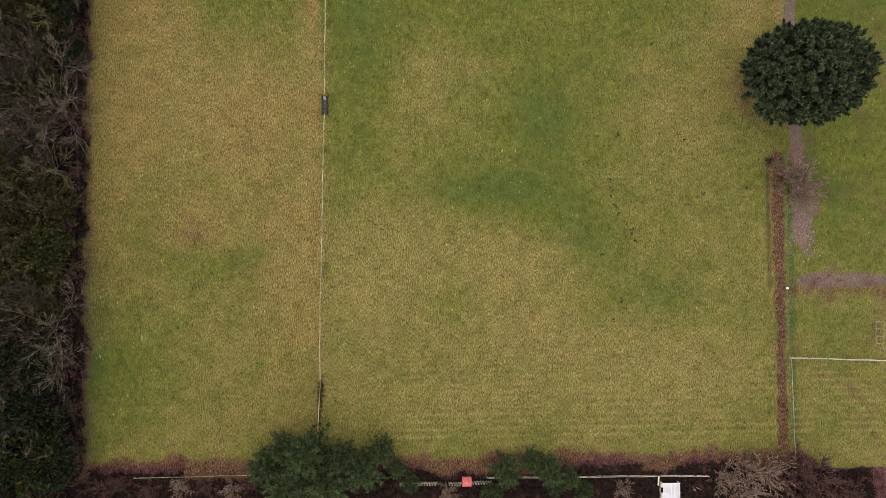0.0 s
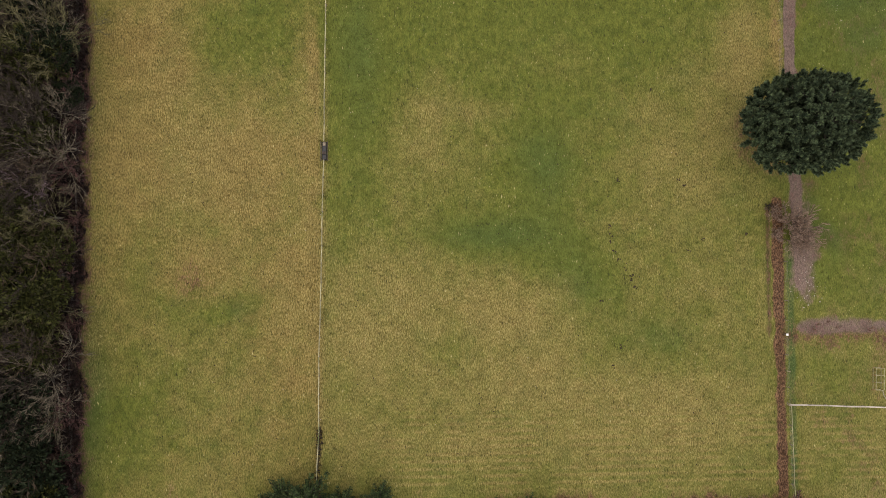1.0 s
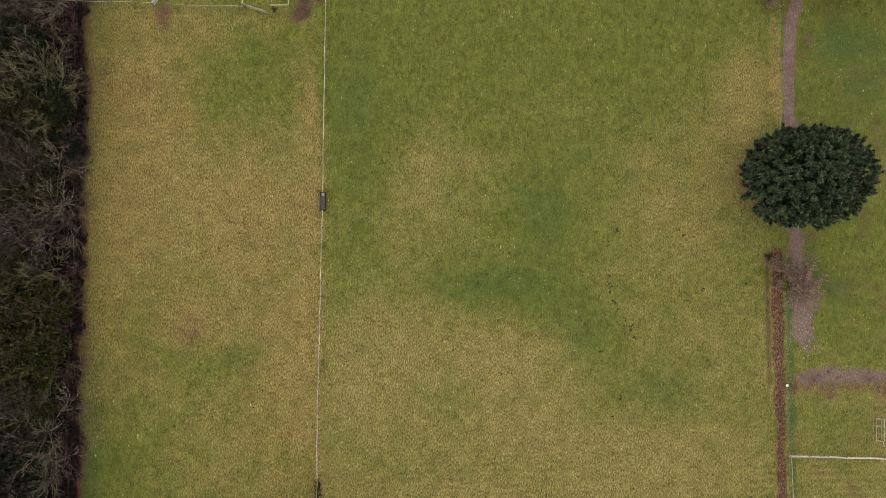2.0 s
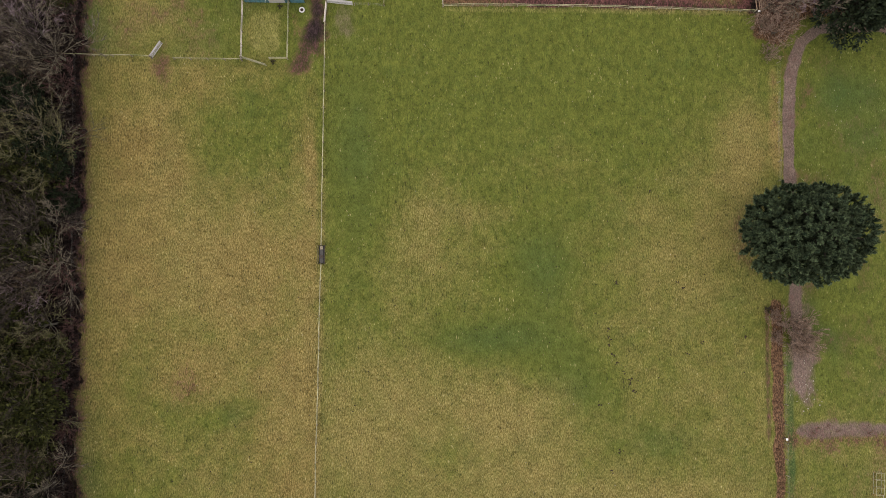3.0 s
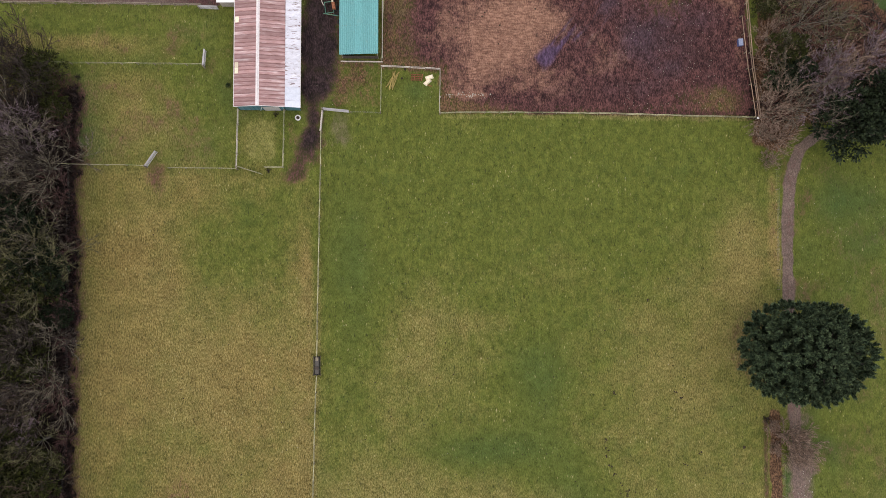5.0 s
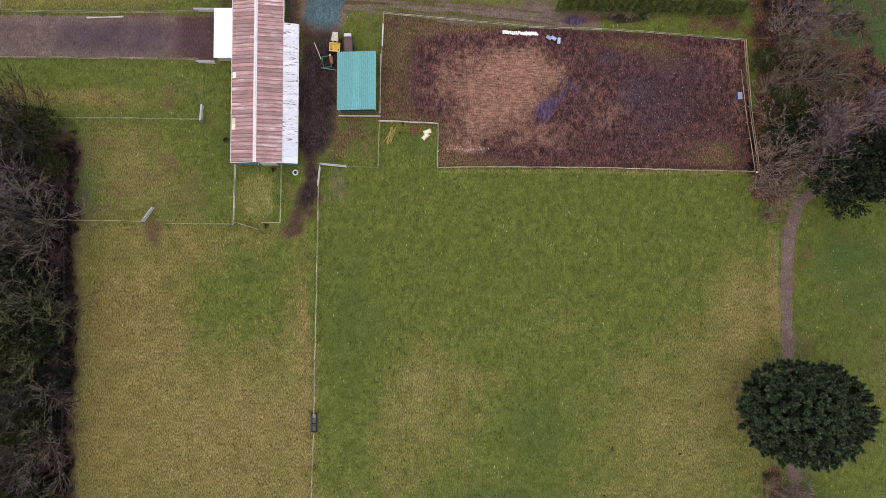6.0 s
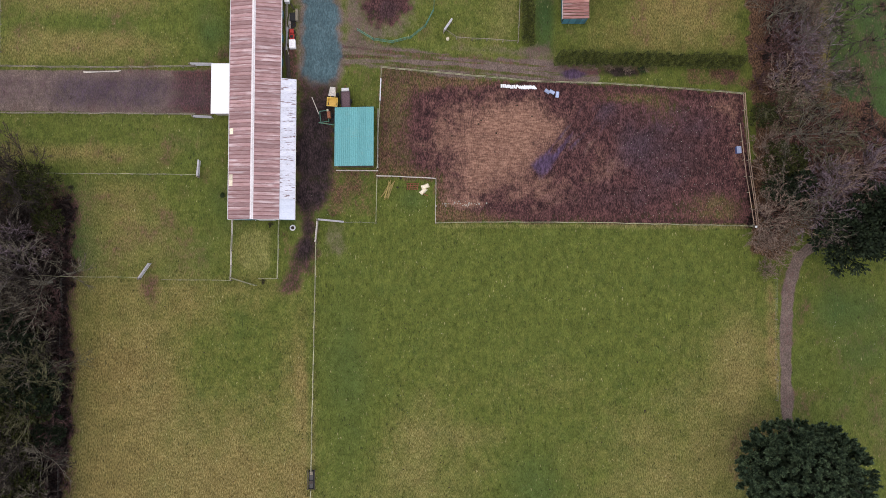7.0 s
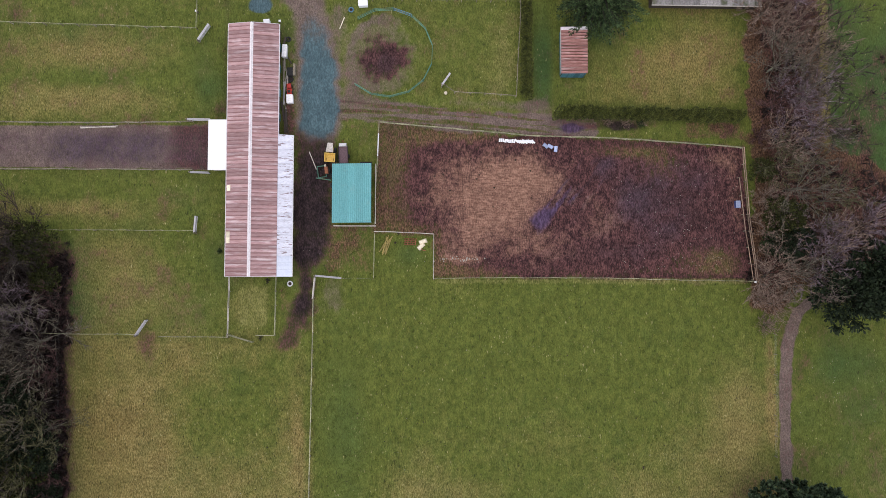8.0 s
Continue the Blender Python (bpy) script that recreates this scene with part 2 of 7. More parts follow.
M_CONCRETE = surface("mossy_concrete", (0.30, 0.28, 0.27), (0.17, 0.16, 0.15), 5, 0.95, stain=(0.11, 0.12, 0.07))
M_STONE = surface("pale_stone", (0.34, 0.31, 0.26), (0.20, 0.18, 0.15), 9, 0.95)
M_DUNG = surface("dark_dung", (0.050, 0.034, 0.020), (0.022, 0.016, 0.010), 14, 0.95, island=True)
M_WATER = surface("trough_water", (0.030, 0.034, 0.036), (0.020, 0.024, 0.026), 3, 0.08, bump=0.05)
M_BARK = surface("grey_bark", (0.155, 0.135, 0.115), (0.070, 0.058, 0.048), 8, 0.95, stain=(0.15, 0.17, 0.10), stain_scale=1.5)
M_BARK_PALE = surface("pale_lichened_bark", (0.240, 0.215, 0.175), (0.110, 0.098, 0.080), 8, 0.95, stain=(0.20, 0.21, 0.13), stain_scale=1.5)
M_BARK_DARK = surface("dark_bark", (0.060, 0.048, 0.042), (0.028, 0.022, 0.020), 8, 0.95)
M_BARK_WHITE = surface("white_birch_bark", (0.60, 0.56, 0.55), (0.30, 0.27, 0.26), 6, 0.85)


def twigs(name, a, b_):
    return surface(name, a, b_, 3.0, 0.95, vary=0.35, bump=0, island=True, shine=0.08)


M_TWIG_PALE = twigs("lichen_grey_twigs", (0.180, 0.156, 0.120), (0.072, 0.062, 0.048))
M_TWIG_OLIVE = twigs("olive_lichen_twigs", (0.152, 0.142, 0.077), (0.064, 0.061, 0.034))
M_TWIG_RED = twigs("red_brown_twigs", (0.148, 0.084, 0.077), (0.068, 0.038, 0.037))
M_TWIG_TAN = twigs("tan_twigs", (0.330, 0.240, 0.190), (0.150, 0.105, 0.082))
M_TWIG_PURPLE = twigs("purple_grey_twigs", (0.270, 0.205, 0.225), (0.120, 0.090, 0.102))
M_TWIG_UMBER = twigs("umber_twigs", (0.104, 0.078, 0.056), (0.044, 0.034, 0.026))
M_TWIG_DARK = twigs("dark_twigs", (0.064, 0.051, 0.045), (0.027, 0.022, 0.019))


def leaves(name, a, b_, gloss=0.7, vary=0.45):
    m = surface(name, a, b_, 1.4, gloss, vary=vary, bump=0, island=True, shine=0.10)
    return m


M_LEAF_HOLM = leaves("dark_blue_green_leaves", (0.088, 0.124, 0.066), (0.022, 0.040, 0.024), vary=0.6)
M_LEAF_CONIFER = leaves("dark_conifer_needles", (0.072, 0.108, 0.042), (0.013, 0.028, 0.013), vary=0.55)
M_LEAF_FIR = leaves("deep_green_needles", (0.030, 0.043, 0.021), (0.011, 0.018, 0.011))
M_LEAF_IVY = leaves("olive_ivy_leaves", (0.066, 0.072, 0.021), (0.023, 0.028, 0.011))
M_LEAF_HEDGE = leaves("clipped_hedge_leaves", (0.140, 0.154, 0.042), (0.042, 0.052, 0.019))
M_LEAF_BRAMBLE = leaves("dead_bramble", (0.165, 0.095, 0.056), (0.062, 0.034, 0.022))
M_LEAF_SHADED = leaves("shaded_wood_undergrowth", (0.041, 0.028, 0.023), (0.013, 0.009, 0.009))


# ---- shapes ----
class Geo:
    """Collects vertices and faces of one mesh."""

    def __init__(self):
        self.v, self.f = [], []

    def add(self, vs, fs):
        o = len(self.v)
        self.v += [tuple(p) for p in vs]
        self.f += [tuple(i + o for i in q) for q in fs]
        return self

    def box(self, x, y, z, sx, sy, sz, c=0.0, turn=0.0, tilt=0.0):
        """A block with its base centre at x, y, z and its top edges chamfered by c."""
        c = c or 0.06 * min(sx, sy, sz)
        m = Matrix.Translation((x, y, z)) @ Euler((tilt, 0, turn)).to_matrix().to_4x4()
        hx, hy = sx / 2, sy / 2
        ring = [(-1, -1), (1, -1), (1, 1), (-1, 1)]
        vs = [(a * (hx - c), b * (hy - c), 0) for a, b in ring] + [(a * hx, b * hy, c) for a, b in ring]
        vs += [(a * hx, b * hy, sz - c) for a, b in ring] + [(a * (hx - c), b * (hy - c), sz) for a, b in ring]
        fs = [(3, 2, 1, 0), (12, 13, 14, 15)]
        for k in range(3):
            for i in range(4):
                j = (i + 1) % 4
                fs.append((4 * k + i, 4 * k + j, 4 * k + 4 + j, 4 * k + 4 + i))
        return self.add([m @ Vector(p) for p in vs], fs)

    def tube(self, a, b, ra, rb, n=6, cap=True):
        a, b = Vector(a), Vector(b)
        d = (b - a).normalized()
        u = d.orthogonal().normalized()
        w = d.cross(u)
        vs = []
        for p, r in ((a, ra), (b, rb)):
            vs += [p + r * (math.cos(6.28318 * i / n) * u + math.sin(6.28318 * i / n) * w) for i in range(n)]
        fs = [(i, (i + 1) % n, n + (i + 1) % n, n + i) for i in range(n)]
        if cap:
            fs += [tuple(range(n - 1, -1, -1)), tuple(range(n, 2 * n))]
        return self.add(vs, fs)

    def line(self, pts, r, n=6):
        for a, b in zip(pts, pts[1:]):
            self.tube(a, b, r, r, n)
        return self

    def sheet(self, w, length, waves, height, thick=0.012):
        """A corrugated sheet: w along x, length along y, waves across x."""
        n = waves * 4
        top = [(w * (i / n - 0.5), y, height * math.sin(6.28318 * i / 4)) for y in (0, length) for i in range(n + 1)]
        vs = top + [(x, y, z - thick) for x, y, z in top]
        k = n + 1
        fs = [(i, i + 1, k + i + 1, k + i) for i in range(n)] + [(2 * k + k + i, 3 * k + i + 1, 2 * k + i + 1, 2 * k + i) for i in range(n)]
        fs += [(i + 1, i, 2 * k + i, 2 * k + i + 1) for i in range(n)] + [(k + i, k + i + 1, 3 * k + i + 1, 3 * k + i) for i in range(n)]
        return self.add(vs, fs)

    def data(self, name, material):
        me = bpy.data.meshes.new(name)
        me.from_pydata(self.v, [], self.f)
        me.materials.append(material)
        return me

    def make(self, name, material, parent=None, label="", at=None):
        return child(name, self.data(name, material), parent, at, label)


def child(name, me, parent=None, at=None, label=""):
    ob = new(name, me)
    ob.parent = parent
    if at is not None:
        ob.matrix_basis = at
    return tagged(ob, label)


def thing(name, label, category, at=None, group="", kind=""):
    ob = new(name)
    ob.empty_display_size = 0.2
    if at is not None:
        ob.matrix_basis = at
    return tagged(ob, label, category, group, kind)


def array_mesh(name, verts, faces, material):
    """A mesh from arrays: verts (n, 3), faces (m, k)."""
    verts, faces = np.asarray(verts, np.float32), np.asarray(faces, np.int32)
    me = bpy.data.meshes.new(name)
    m, k = faces.shape
    me.vertices.add(len(verts))
    me.vertices.foreach_set("co", verts.ravel())
    me.loops.add(m * k)
    me.loops.foreach_set("vertex_index", faces.ravel())
    me.polygons.add(m)
    me.polygons.foreach_set("loop_start", np.arange(0, m * k, k, dtype=np.int32))
    me.update(calc_edges=True)
    me.materials.append(material)
    return me


def quad_cloud(name, mid, u, v, material):
    """Leaves: one pointed quad at each of mid, along v and as wide as u."""
    n = len(mid)
    corners = np.stack([mid, mid + 0.5 * v + 0.5 * u, mid + v, mid + 0.5 * v - 0.5 * u], 1).reshape(-1, 3)
    return array_mesh(name, corners, np.arange(4 * n).reshape(n, 4), material)


# ---- ground ----
LATTICE = np.random.RandomState(7).rand(256, 256)


def value_noise(x, y, size, octaves=3, shift=0.0):
    total, amp, norm = 0.0, 1.0, 0.0
    for o in range(octaves):
        px, py = x / size * 2**o + 37.3 * o + shift + 1000.0, y / size * 2**o + 11.7 * o + shift * 1.7 + 1000.0
        ix, iy = np.floor(px).astype(int), np.floor(py).astype(int)
        fx, fy = px - ix, py - iy
        fx, fy = fx * fx * (3 - 2 * fx), fy * fy * (3 - 2 * fy)
        a, b_ = LATTICE[ix % 256, iy % 256], LATTICE[(ix + 1) % 256, iy % 256]
        c, d = LATTICE[ix % 256, (iy + 1) % 256], LATTICE[(ix + 1) % 256, (iy + 1) % 256]
        total = total + amp * ((a * (1 - fx) + b_ * fx) * (1 - fy) + (c * (1 - fx) + d * fx) * fy)
        norm, amp = norm + amp, amp * 0.5
    return total / norm


def step(v, lo, hi):
    t = np.clip((v - lo) / (hi - lo), 0, 1)
    return t * t * (3 - 2 * t)


def away(x, y, pts):
    """Distance from a line of points."""
    best = np.full(np.shape(x), 1e9)
    for (ax, ay), (bx, by) in zip(pts, pts[1:]):
        dx, dy = bx - ax, by - ay
        t = np.clip(((x - ax) * dx + (y - ay) * dy) / (dx * dx + dy * dy), 0, 1)
        best = np.minimum(best, np.hypot(x - ax - t * dx, y - ay - t * dy))
    return best


def inside(x, y, pts):
    """How far a place lies within an outline: metres, negative outside."""
    hit = np.zeros(np.shape(x), bool)
    for (ax, ay), (bx, by) in zip(pts, pts[1:] + pts[:1]):
        if ay != by:
            hit ^= ((ay > y) != (by > y)) & (x < (bx - ax) * (y - ay) / (by - ay) + ax)
    return np.where(hit, 1, -1) * away(x, y, pts + pts[:1])


def blob(x, y, spots):
    total = 0.0
    for cx, cy, rx, ry, amp in spots:
        total = total + amp * np.exp(-((x - cx) / rx) ** 2 - ((y - cy) / ry) ** 2)
    return total


ARENA = [(-4.2, 94.8), (15.3, 93.0), (22.3, 92.4), (32.2, 92.3), (43.7, 91.7), (56.2, 90.8), (56.9, 79.8), (58.1, 68.7), (31.1, 69.3), (4.7, 69.2), (4.7, 76.3), (-4.9, 76.7), (-4.6, 86.0)]
LANE = [(-69.0, 94.1), (-31.2, 94.4), (-31.2, 86.6), (-69.0, 86.9)]
DRIVE = [(-19.3, 119.0), (-19.4, 115.3), (-17.4, 109.6), (-17.7, 103.0), (-17.6, 98.3), (-17.3, 93.6), (-15.6, 91.8), (-12.8, 91.9), (-11.3, 94.0), (-10.9, 99.3), (-11.6, 105.0), (-12.6, 109.0), (-14.3, 115.3), (-14.6, 119.0)]
MUDLANE = [(-17.9, 93.8), (-12.4, 92.4), (-12.0, 84.0), (-12.2, 77.0), (-13.2, 72.5), (-14.6, 69.6), (-14.9, 67.5), (-15.3, 64.5), (-16.2, 61.5), (-17.6, 58.8), (-19.6, 57.8), (-20.4, 59.2), (-19.4, 61.5), (-18.2, 64.0), (-17.4, 67.0), (-17.7, 69.5), (-18.1, 72.0), (-18.1, 92.0)]
TRACK_EAST = [(63.9, 5.5), (63.6, 12.0), (63.4, 21.0), (62.9, 30.0), (62.8, 39.0), (62.9, 52.0), (63.6, 58.5), (65.3, 63.6), (68.5, 65.9), (74.0, 66.4), (96.0, 66.6)]
TRACK_NORTH = [(-12.5, 97.2), (-6.0, 96.9), (2.5, 95.9), (16.7, 94.8), (26.0, 94.2), (30.5, 93.9)]
PEN = (-3.0, 106.4, 7.6)
FENCE_MID = [(-14.7, 66.0), (-15.0, 46.3), (-15.2, 28.6), (-15.6, 9.5), (-16.0, -8.6), (-16.0, -17.6), (-16.5, -29.5)]

WEST_DRY = [(-44.0, 48.4, 6.5, 8.3, 0.28), (-40.3, 39.1, 5.6, 7.4, 0.22), (-49.2, 26.2, 4.6, 12.0, 0.20), (-32.9, 26.2, 10.2, 8.3, 0.34), (-18.3, 29.9, 2.4, 13.9, 0.22), (-20.9, 1.3, 5.6, 7.4, 0.25), (-29.0, -11.3, 8.3, 5.6, 0.12)]
WEST_GREEN = [(-30.3, 45.7, 7.4, 6.5, -0.36), (-44.5, 7.0, 5.6, 8.3, -0.26), (-29.1, 2.3, 4.6, 3.3, -0.46), (-27.3, -6.8, 5.6, 4.6, -0.20), (-47.8, -14.6, 8.3, 11.1, -0.34), (-37.2, 1.5, 3.7, 2.8, -0.24), (-33.0, 50.0, 9.0, 6.0, -0.18), (-22.0, 50.0, 5.0, 6.0, -0.24)]
MID_DRY = [(10.0, 34.6, 5.1, 2.2, 0.30), (0.7, 27.1, 6.9, 7.4, 0.28), (-5.4, 8.6, 10.2, 6.5, 0.32), (17.7, 1.0, 9.3, 6.9, 0.38), (-5.4, -3.4, 9.3, 7.4, 0.30), (41.6, 27.1, 8.3, 13.0, 0.26), (52.2, 30.9, 5.6, 18.5, 0.25), (55.5, 46.2, 4.6, 8.3, 0.28), (24.1, -11.9, 16.7, 4.6, 0.20), (45.5, -17.8, 15.7, 5.6, 0.28), (14.7, -20.0, 20.4, 3.7, 0.20), (2.9, 4.8, 6.5, 5.6, 0.15)]
MID_GREEN = [(-9.1, 43.0, 6.0, 20.0, -0.26), (11.3, 14.0, 13.9, 4.2, -0.36), (20.8, 26.1, 6.9, 8.3, -0.36), (22.9, 10.2, 5.6, 4.6, -0.30), (28.5, 4.6, 5.6, 5.6, -0.26), (39.2, -2.9, 10.2, 4.6, -0.26), (5.6, -3.5, 5.6, 3.7, -0.10), (30.4, 43.2, 14.8, 9.3, -0.12)]
MID_NORTH = [(26.2, 43.2, 6.5, 3.7, 0.16), (2.8, 36.7, 5.6, 5.6, 0.15), (44.2, 44.1, 5.6, 8.3, 0.10), (10.3, 61.0, 13.9, 5.6, -0.16), (30.1, 59.2, 13.9, 8.3, -0.20), (-7.4, 52.5, 7.4, 11.1, -0.18), (56.6, 46.0, 4.6, 11.1, 0.30), (-0.9, 61.9, 5.6, 3.7, 0.14), (8.0, 67.0, 9.0, 2.6, 0.16)]
EAST_GREEN = [(70, -10, 8, 6, -0.25), (69, -24, 9, 8, -0.18), (74, 48, 8, 10, -0.16), (71, 22, 6, 10, -0.20)]
NORTH_DRY = [(-50, 98.5, 13, 2.6, 0.55), (-62, 97, 6, 4, 0.3), (-52, 106, 14, 3, 0.45), (-50, 102, 12, 1.2, -0.35), (-54, 80.5, 10, 1.6, 0.5), (-50, 83.5, 9, 1.0, -0.3), (-45, 66, 7, 5, 0.16), (-24, 64, 4, 4, 0.10), (47, 105, 8, 5, 0.44), (40, 100, 9, 3, 0.16), (16, 104, 3, 8, 0.2), (76, 100, 5, 14, 0.25), (-33, 104, 4, 9, -0.2), (-34, 72, 5, 8, -0.2), (0, 72, 4, 4, -0.3), (23, 103, 3, 8, -0.5), (35, 112, 8, 3, -0.4)]
PADDOCK_DRY = [(72, 0, 12, 40, -0.04), (74, 44, 10, 16, 0.10), (-25, 64.5, 3, 4, 0.46), (-42, 68, 10, 8, 0.26), (-48, 74, 5, 4, 0.2)]
LUSH_SPOTS = [(12, 14, 13, 4.0, 0.50), (21, 26, 7, 9, 0.46), (-9.5, 42, 5.0, 20, 0.44), (26, 6, 7, 6, 0.44), (40, -3, 10, 4, 0.38), (-29, 2, 4, 3, 0.40), (75, -8, 3.5, 4, 0.6), (62.2, -6, 1.0, 6, 0.5), (70, 14, 3, 3, 0.45), (1, 73, 3.5, 3, 0.5), (76, 55, 8, 11, 0.22), (-30, 73, 5, 6, 0.3), (-33, 103, 3, 8, 0.4), (23, 104, 2.5, 8, 0.6), (34, 111, 6, 4, 0.45), (72, -22, 8, 8, 0.2), (72, 30, 8, 25, 0.12), (-52, -8, 5, 16, 0.25)]


def zones(x, y):
    """Ground cover at a place: three rows of four shares."""
    n1, n2, n3 = value_noise(x, y, 9.0), value_noise(x, y, 3.0, 3, 5.0), value_noise(x, y, 0.9, 2, 9.0)
    rag = (n2 - 0.5) * 2.4 + (n3 - 0.5) * 1.2
    west = step(-x, 15.2, 16.4) * step(y, -40, -30) * step(-y, -62, -58)
    dry = 0.28 + 0.30 * west + 0.24 * (n1 - 0.5) + 0.36 * (n2 - 0.5) + 0.20 * (n3 - 0.5) - 0.26 * step(y, 30, 60) * (1 - 0.5 * step(-x, 20, 30)) + 0.20 * step(-y, -22, 12) * (1 - 0.9 * west) + 0.26 * step(x, 62, 64) * step(-y, -4, 4) - 0.14 * west * step(-y, -4, 14) + 0.14 * west * (n1 - 0.5) - 0.25 * step(x, 69.5, 71.5) * step(y, 64, 70)
    dry = dry + sum(blob(x, y, spots) for spots in (WEST_DRY, WEST_GREEN, MID_DRY, MID_GREEN, MID_NORTH, EAST_GREEN, NORTH_DRY, PADDOCK_DRY))
    dry = dry + 0.35 * step(-away(x, y, FENCE_MID), -0.9, 0.1) - 0.12 * step(x, 60, 63)
    lush = blob(x, y, LUSH_SPOTS) + 0.25 * (n1 - 0.5)
    mud, litter, gravel, sand, damp, slate, black, violet, moss = (np.zeros(np.shape(x)) for _ in range(9))
    # mossy, poached paddocks to the north-west, north-east and east
    poached = np.maximum(step(-x, 16.5, 19) * step(y, 54, 64), np.maximum(step(x, 60.5, 62.5) * step(-y, -66, -60), step(x, 69.5, 71.5)))
    far_side = step(x, 69.5, 71.5) * step(y, 64, 70)
    lush = lush + poached * (0.12 + 0.7 * (n1 - 0.5)) + 0.55 * step(x, 69.5, 71.5) * step(y, 64, 70) - 0.3 * step(x, 62, 64) * step(-y, -4, 4)
    yard = step(x, -18, -16.5) * step(-x, -57, -54) * step(y, 94.5, 97)
    dry, lush = dry + 0.16 * yard, lush - 0.2 * yard
    mud = np.maximum(mud, poached * np.clip(0.24 + 0.7 * (n2 - 0.5) + far_side * (0.10 + 0.7 * (n1 - 0.5)), 0, 0.55))
    mud = np.maximum(mud, yard * np.clip(0.20 + 0.8 * (n2 - 0.5), 0, 0.36))
    # Darker, less dry green from the hedge to the shelter; more below the spruce.
    shelter = step(x, 20.8, 21.6) * step(-x, -25.6, -23.5) * step(y, 97, 99)
    lush, dry = lush + 0.42 * shelter, dry - 0.25 * shelter
    lawn = step(x, 27, 34) * step(-x, -58, -56) * step(y, 97.5, 99)
    dry, litter = dry + 0.16 * lawn, np.maximum(litter, lawn * np.clip(0.26 + 0.5 * (n2 - 0.5), 0, 1))
    lush = lush + 0.36 * step(-np.hypot((x - 33.0) / 4.0, (y - 108.0) / 6.0), -1.2, -0.5)
    strip = step(x, 33.0, 36.0) * step(-x, -58.0, -57.0) * step(-np.abs(y - 94.0) + 0.3 * rag, -2.0, -1.0)
    litter = np.maximum(litter, strip * np.clip(0.50 + 0.9 * (n2 - 0.5) - 0.60 * np.exp(-((x - 43.0) / 4.0) ** 2), 0, 1))
    litter = np.maximum(litter, np.clip(blob(x, y, [(-36.4, 6.8, 3.6, 5.0, 0.52)]) + 0.3 * (n2 - 0.5) * blob(x, y, [(-36.4, 6.8, 5.0, 7.0, 1.0)]), 0, 1))
    tawny = np.clip(0.44 * west + 0.5 * step(-x, 30, 33) * step(y, 62, 76) + 0.4 * step(x, 56, 60) * step(y, 38, 44) + 0.7 * lawn + 0.5 * (n1 - 0.5), 0, 1)
    # mowing lines near the south end
    rows = step(y, -29, -26) * step(-y, 12, 17) * step(x, -12, 5)
    dry = dry + rows * 0.30 * np.sin(y * 5.2 + 1.5 * n1) * step(n2, 0.4, 0.6)
    # trodden edge along the field fence
    dry = dry + 0.30 * step(-np.abs(x + 17.2 - 0.02 * y * 0.4), -1.6, -0.3) * step(y, -14, 0) * step(-y, -52, -44) * step(n2, 0.3, 0.6)
    # woodland floor, ditches and banks
    # West margin: the wood's shade graded into the ground as litter and darker green.
    litter = np.maximum(litter, 0.55 * step(-x + 0.8 * rag, 49.0, 56.0) * step(-y + rag, -82, -72) * step(x, -95, -85))
    lush = lush + 0.4 * step(-x + rag, 47.0, 53.0) * step(-y, -82, -70)
    # South litter strip; its northern fade paints in the conifers' shade.
    strip = (0.42 * step(-y + 1.6 * rag, 25.0, 30.0) + 0.58 * step(-y + 0.8 * rag, 28.4, 31.6)) * step(y, -66, -56) * step(-x + rag, -68, -62)
    litter = np.maximum(litter, strip)
    mud = np.maximum(mud, 0.9 * strip * step(-y + 0.8 * rag, 28.6, 31.4) * step(n1 + 0.6 * (n2 - 0.5), 0.2, 0.6))
    wood = [(56.5, 64.0), (62.0, 62.5), (66.5, 67.6), (90.0, 68.0), (90.0, 84.0), (71.8, 92.3), (71.0, 102.0), (70.3, 122.0), (57.5, 122.0), (57.4, 97.0), (58.4, 84.0)]
    litter = np.maximum(litter, step(inside(x, y, wood) + rag, -0.8, 1.2))
    # Leaf mould on the wood floor, blackened in the west to paint tree shade.
    mould_shade = np.maximum(step(-x + rag, 50.0, 57.0) * step(-y + 1.5 * rag + 0.35 * (x + 58), -79, -68) * step(x, -95, -85), 0.55 * step(inside(x, y, wood) + rag, 0.5, 3.5))
    mud, black = np.maximum(mud, mould_shade), np.maximum(black, (0.75 - 0.62 * (x > 0)) * mould_shade)
    bank = step(-np.abs(x - 60.1 + 0.25 * rag), -1.25, -0.5)
    litter = np.maximum(litter, bank * step(y, -31, -29) * step(-y + rag, -21, -19) * (0.70 + 0.30 * step(n1 + 0.5 * (n2 - 0.5), 0.35, 0.6)))
    # Litter under the lone evergreen, laid wide to paint the shade round it.
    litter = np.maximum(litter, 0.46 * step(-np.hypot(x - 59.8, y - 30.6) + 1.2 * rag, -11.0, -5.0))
    lush = lush + 0.8 * step(-np.abs(x - 62.0 + 0.2 * rag), -0.9, -0.2) * step(y, -30, -26) * step(-y, -14, -8)
    strip = step(-np.abs(x - 60.7 + 0.4 * rag), -1.5, -0.4) * step(y, 40, 43) * step(-y, -61, -57)
    litter, dry = np.maximum(litter, 0.34 * strip * (0.5 + n2)), dry + 0.48 * strip
    mud = np.maximum(mud, 0.55 * step(-np.abs(x - 58.5 + 0.15 * rag), -0.8, -0.2) * step(y, -6, -2) * step(-y, -21, -18))
    mud = np.maximum(mud, step(-y + 0.5 * rag, 32.0, 33.2) * step(y, -62, -54) * step(x, -95, -85) * step(-x, -90, -76))
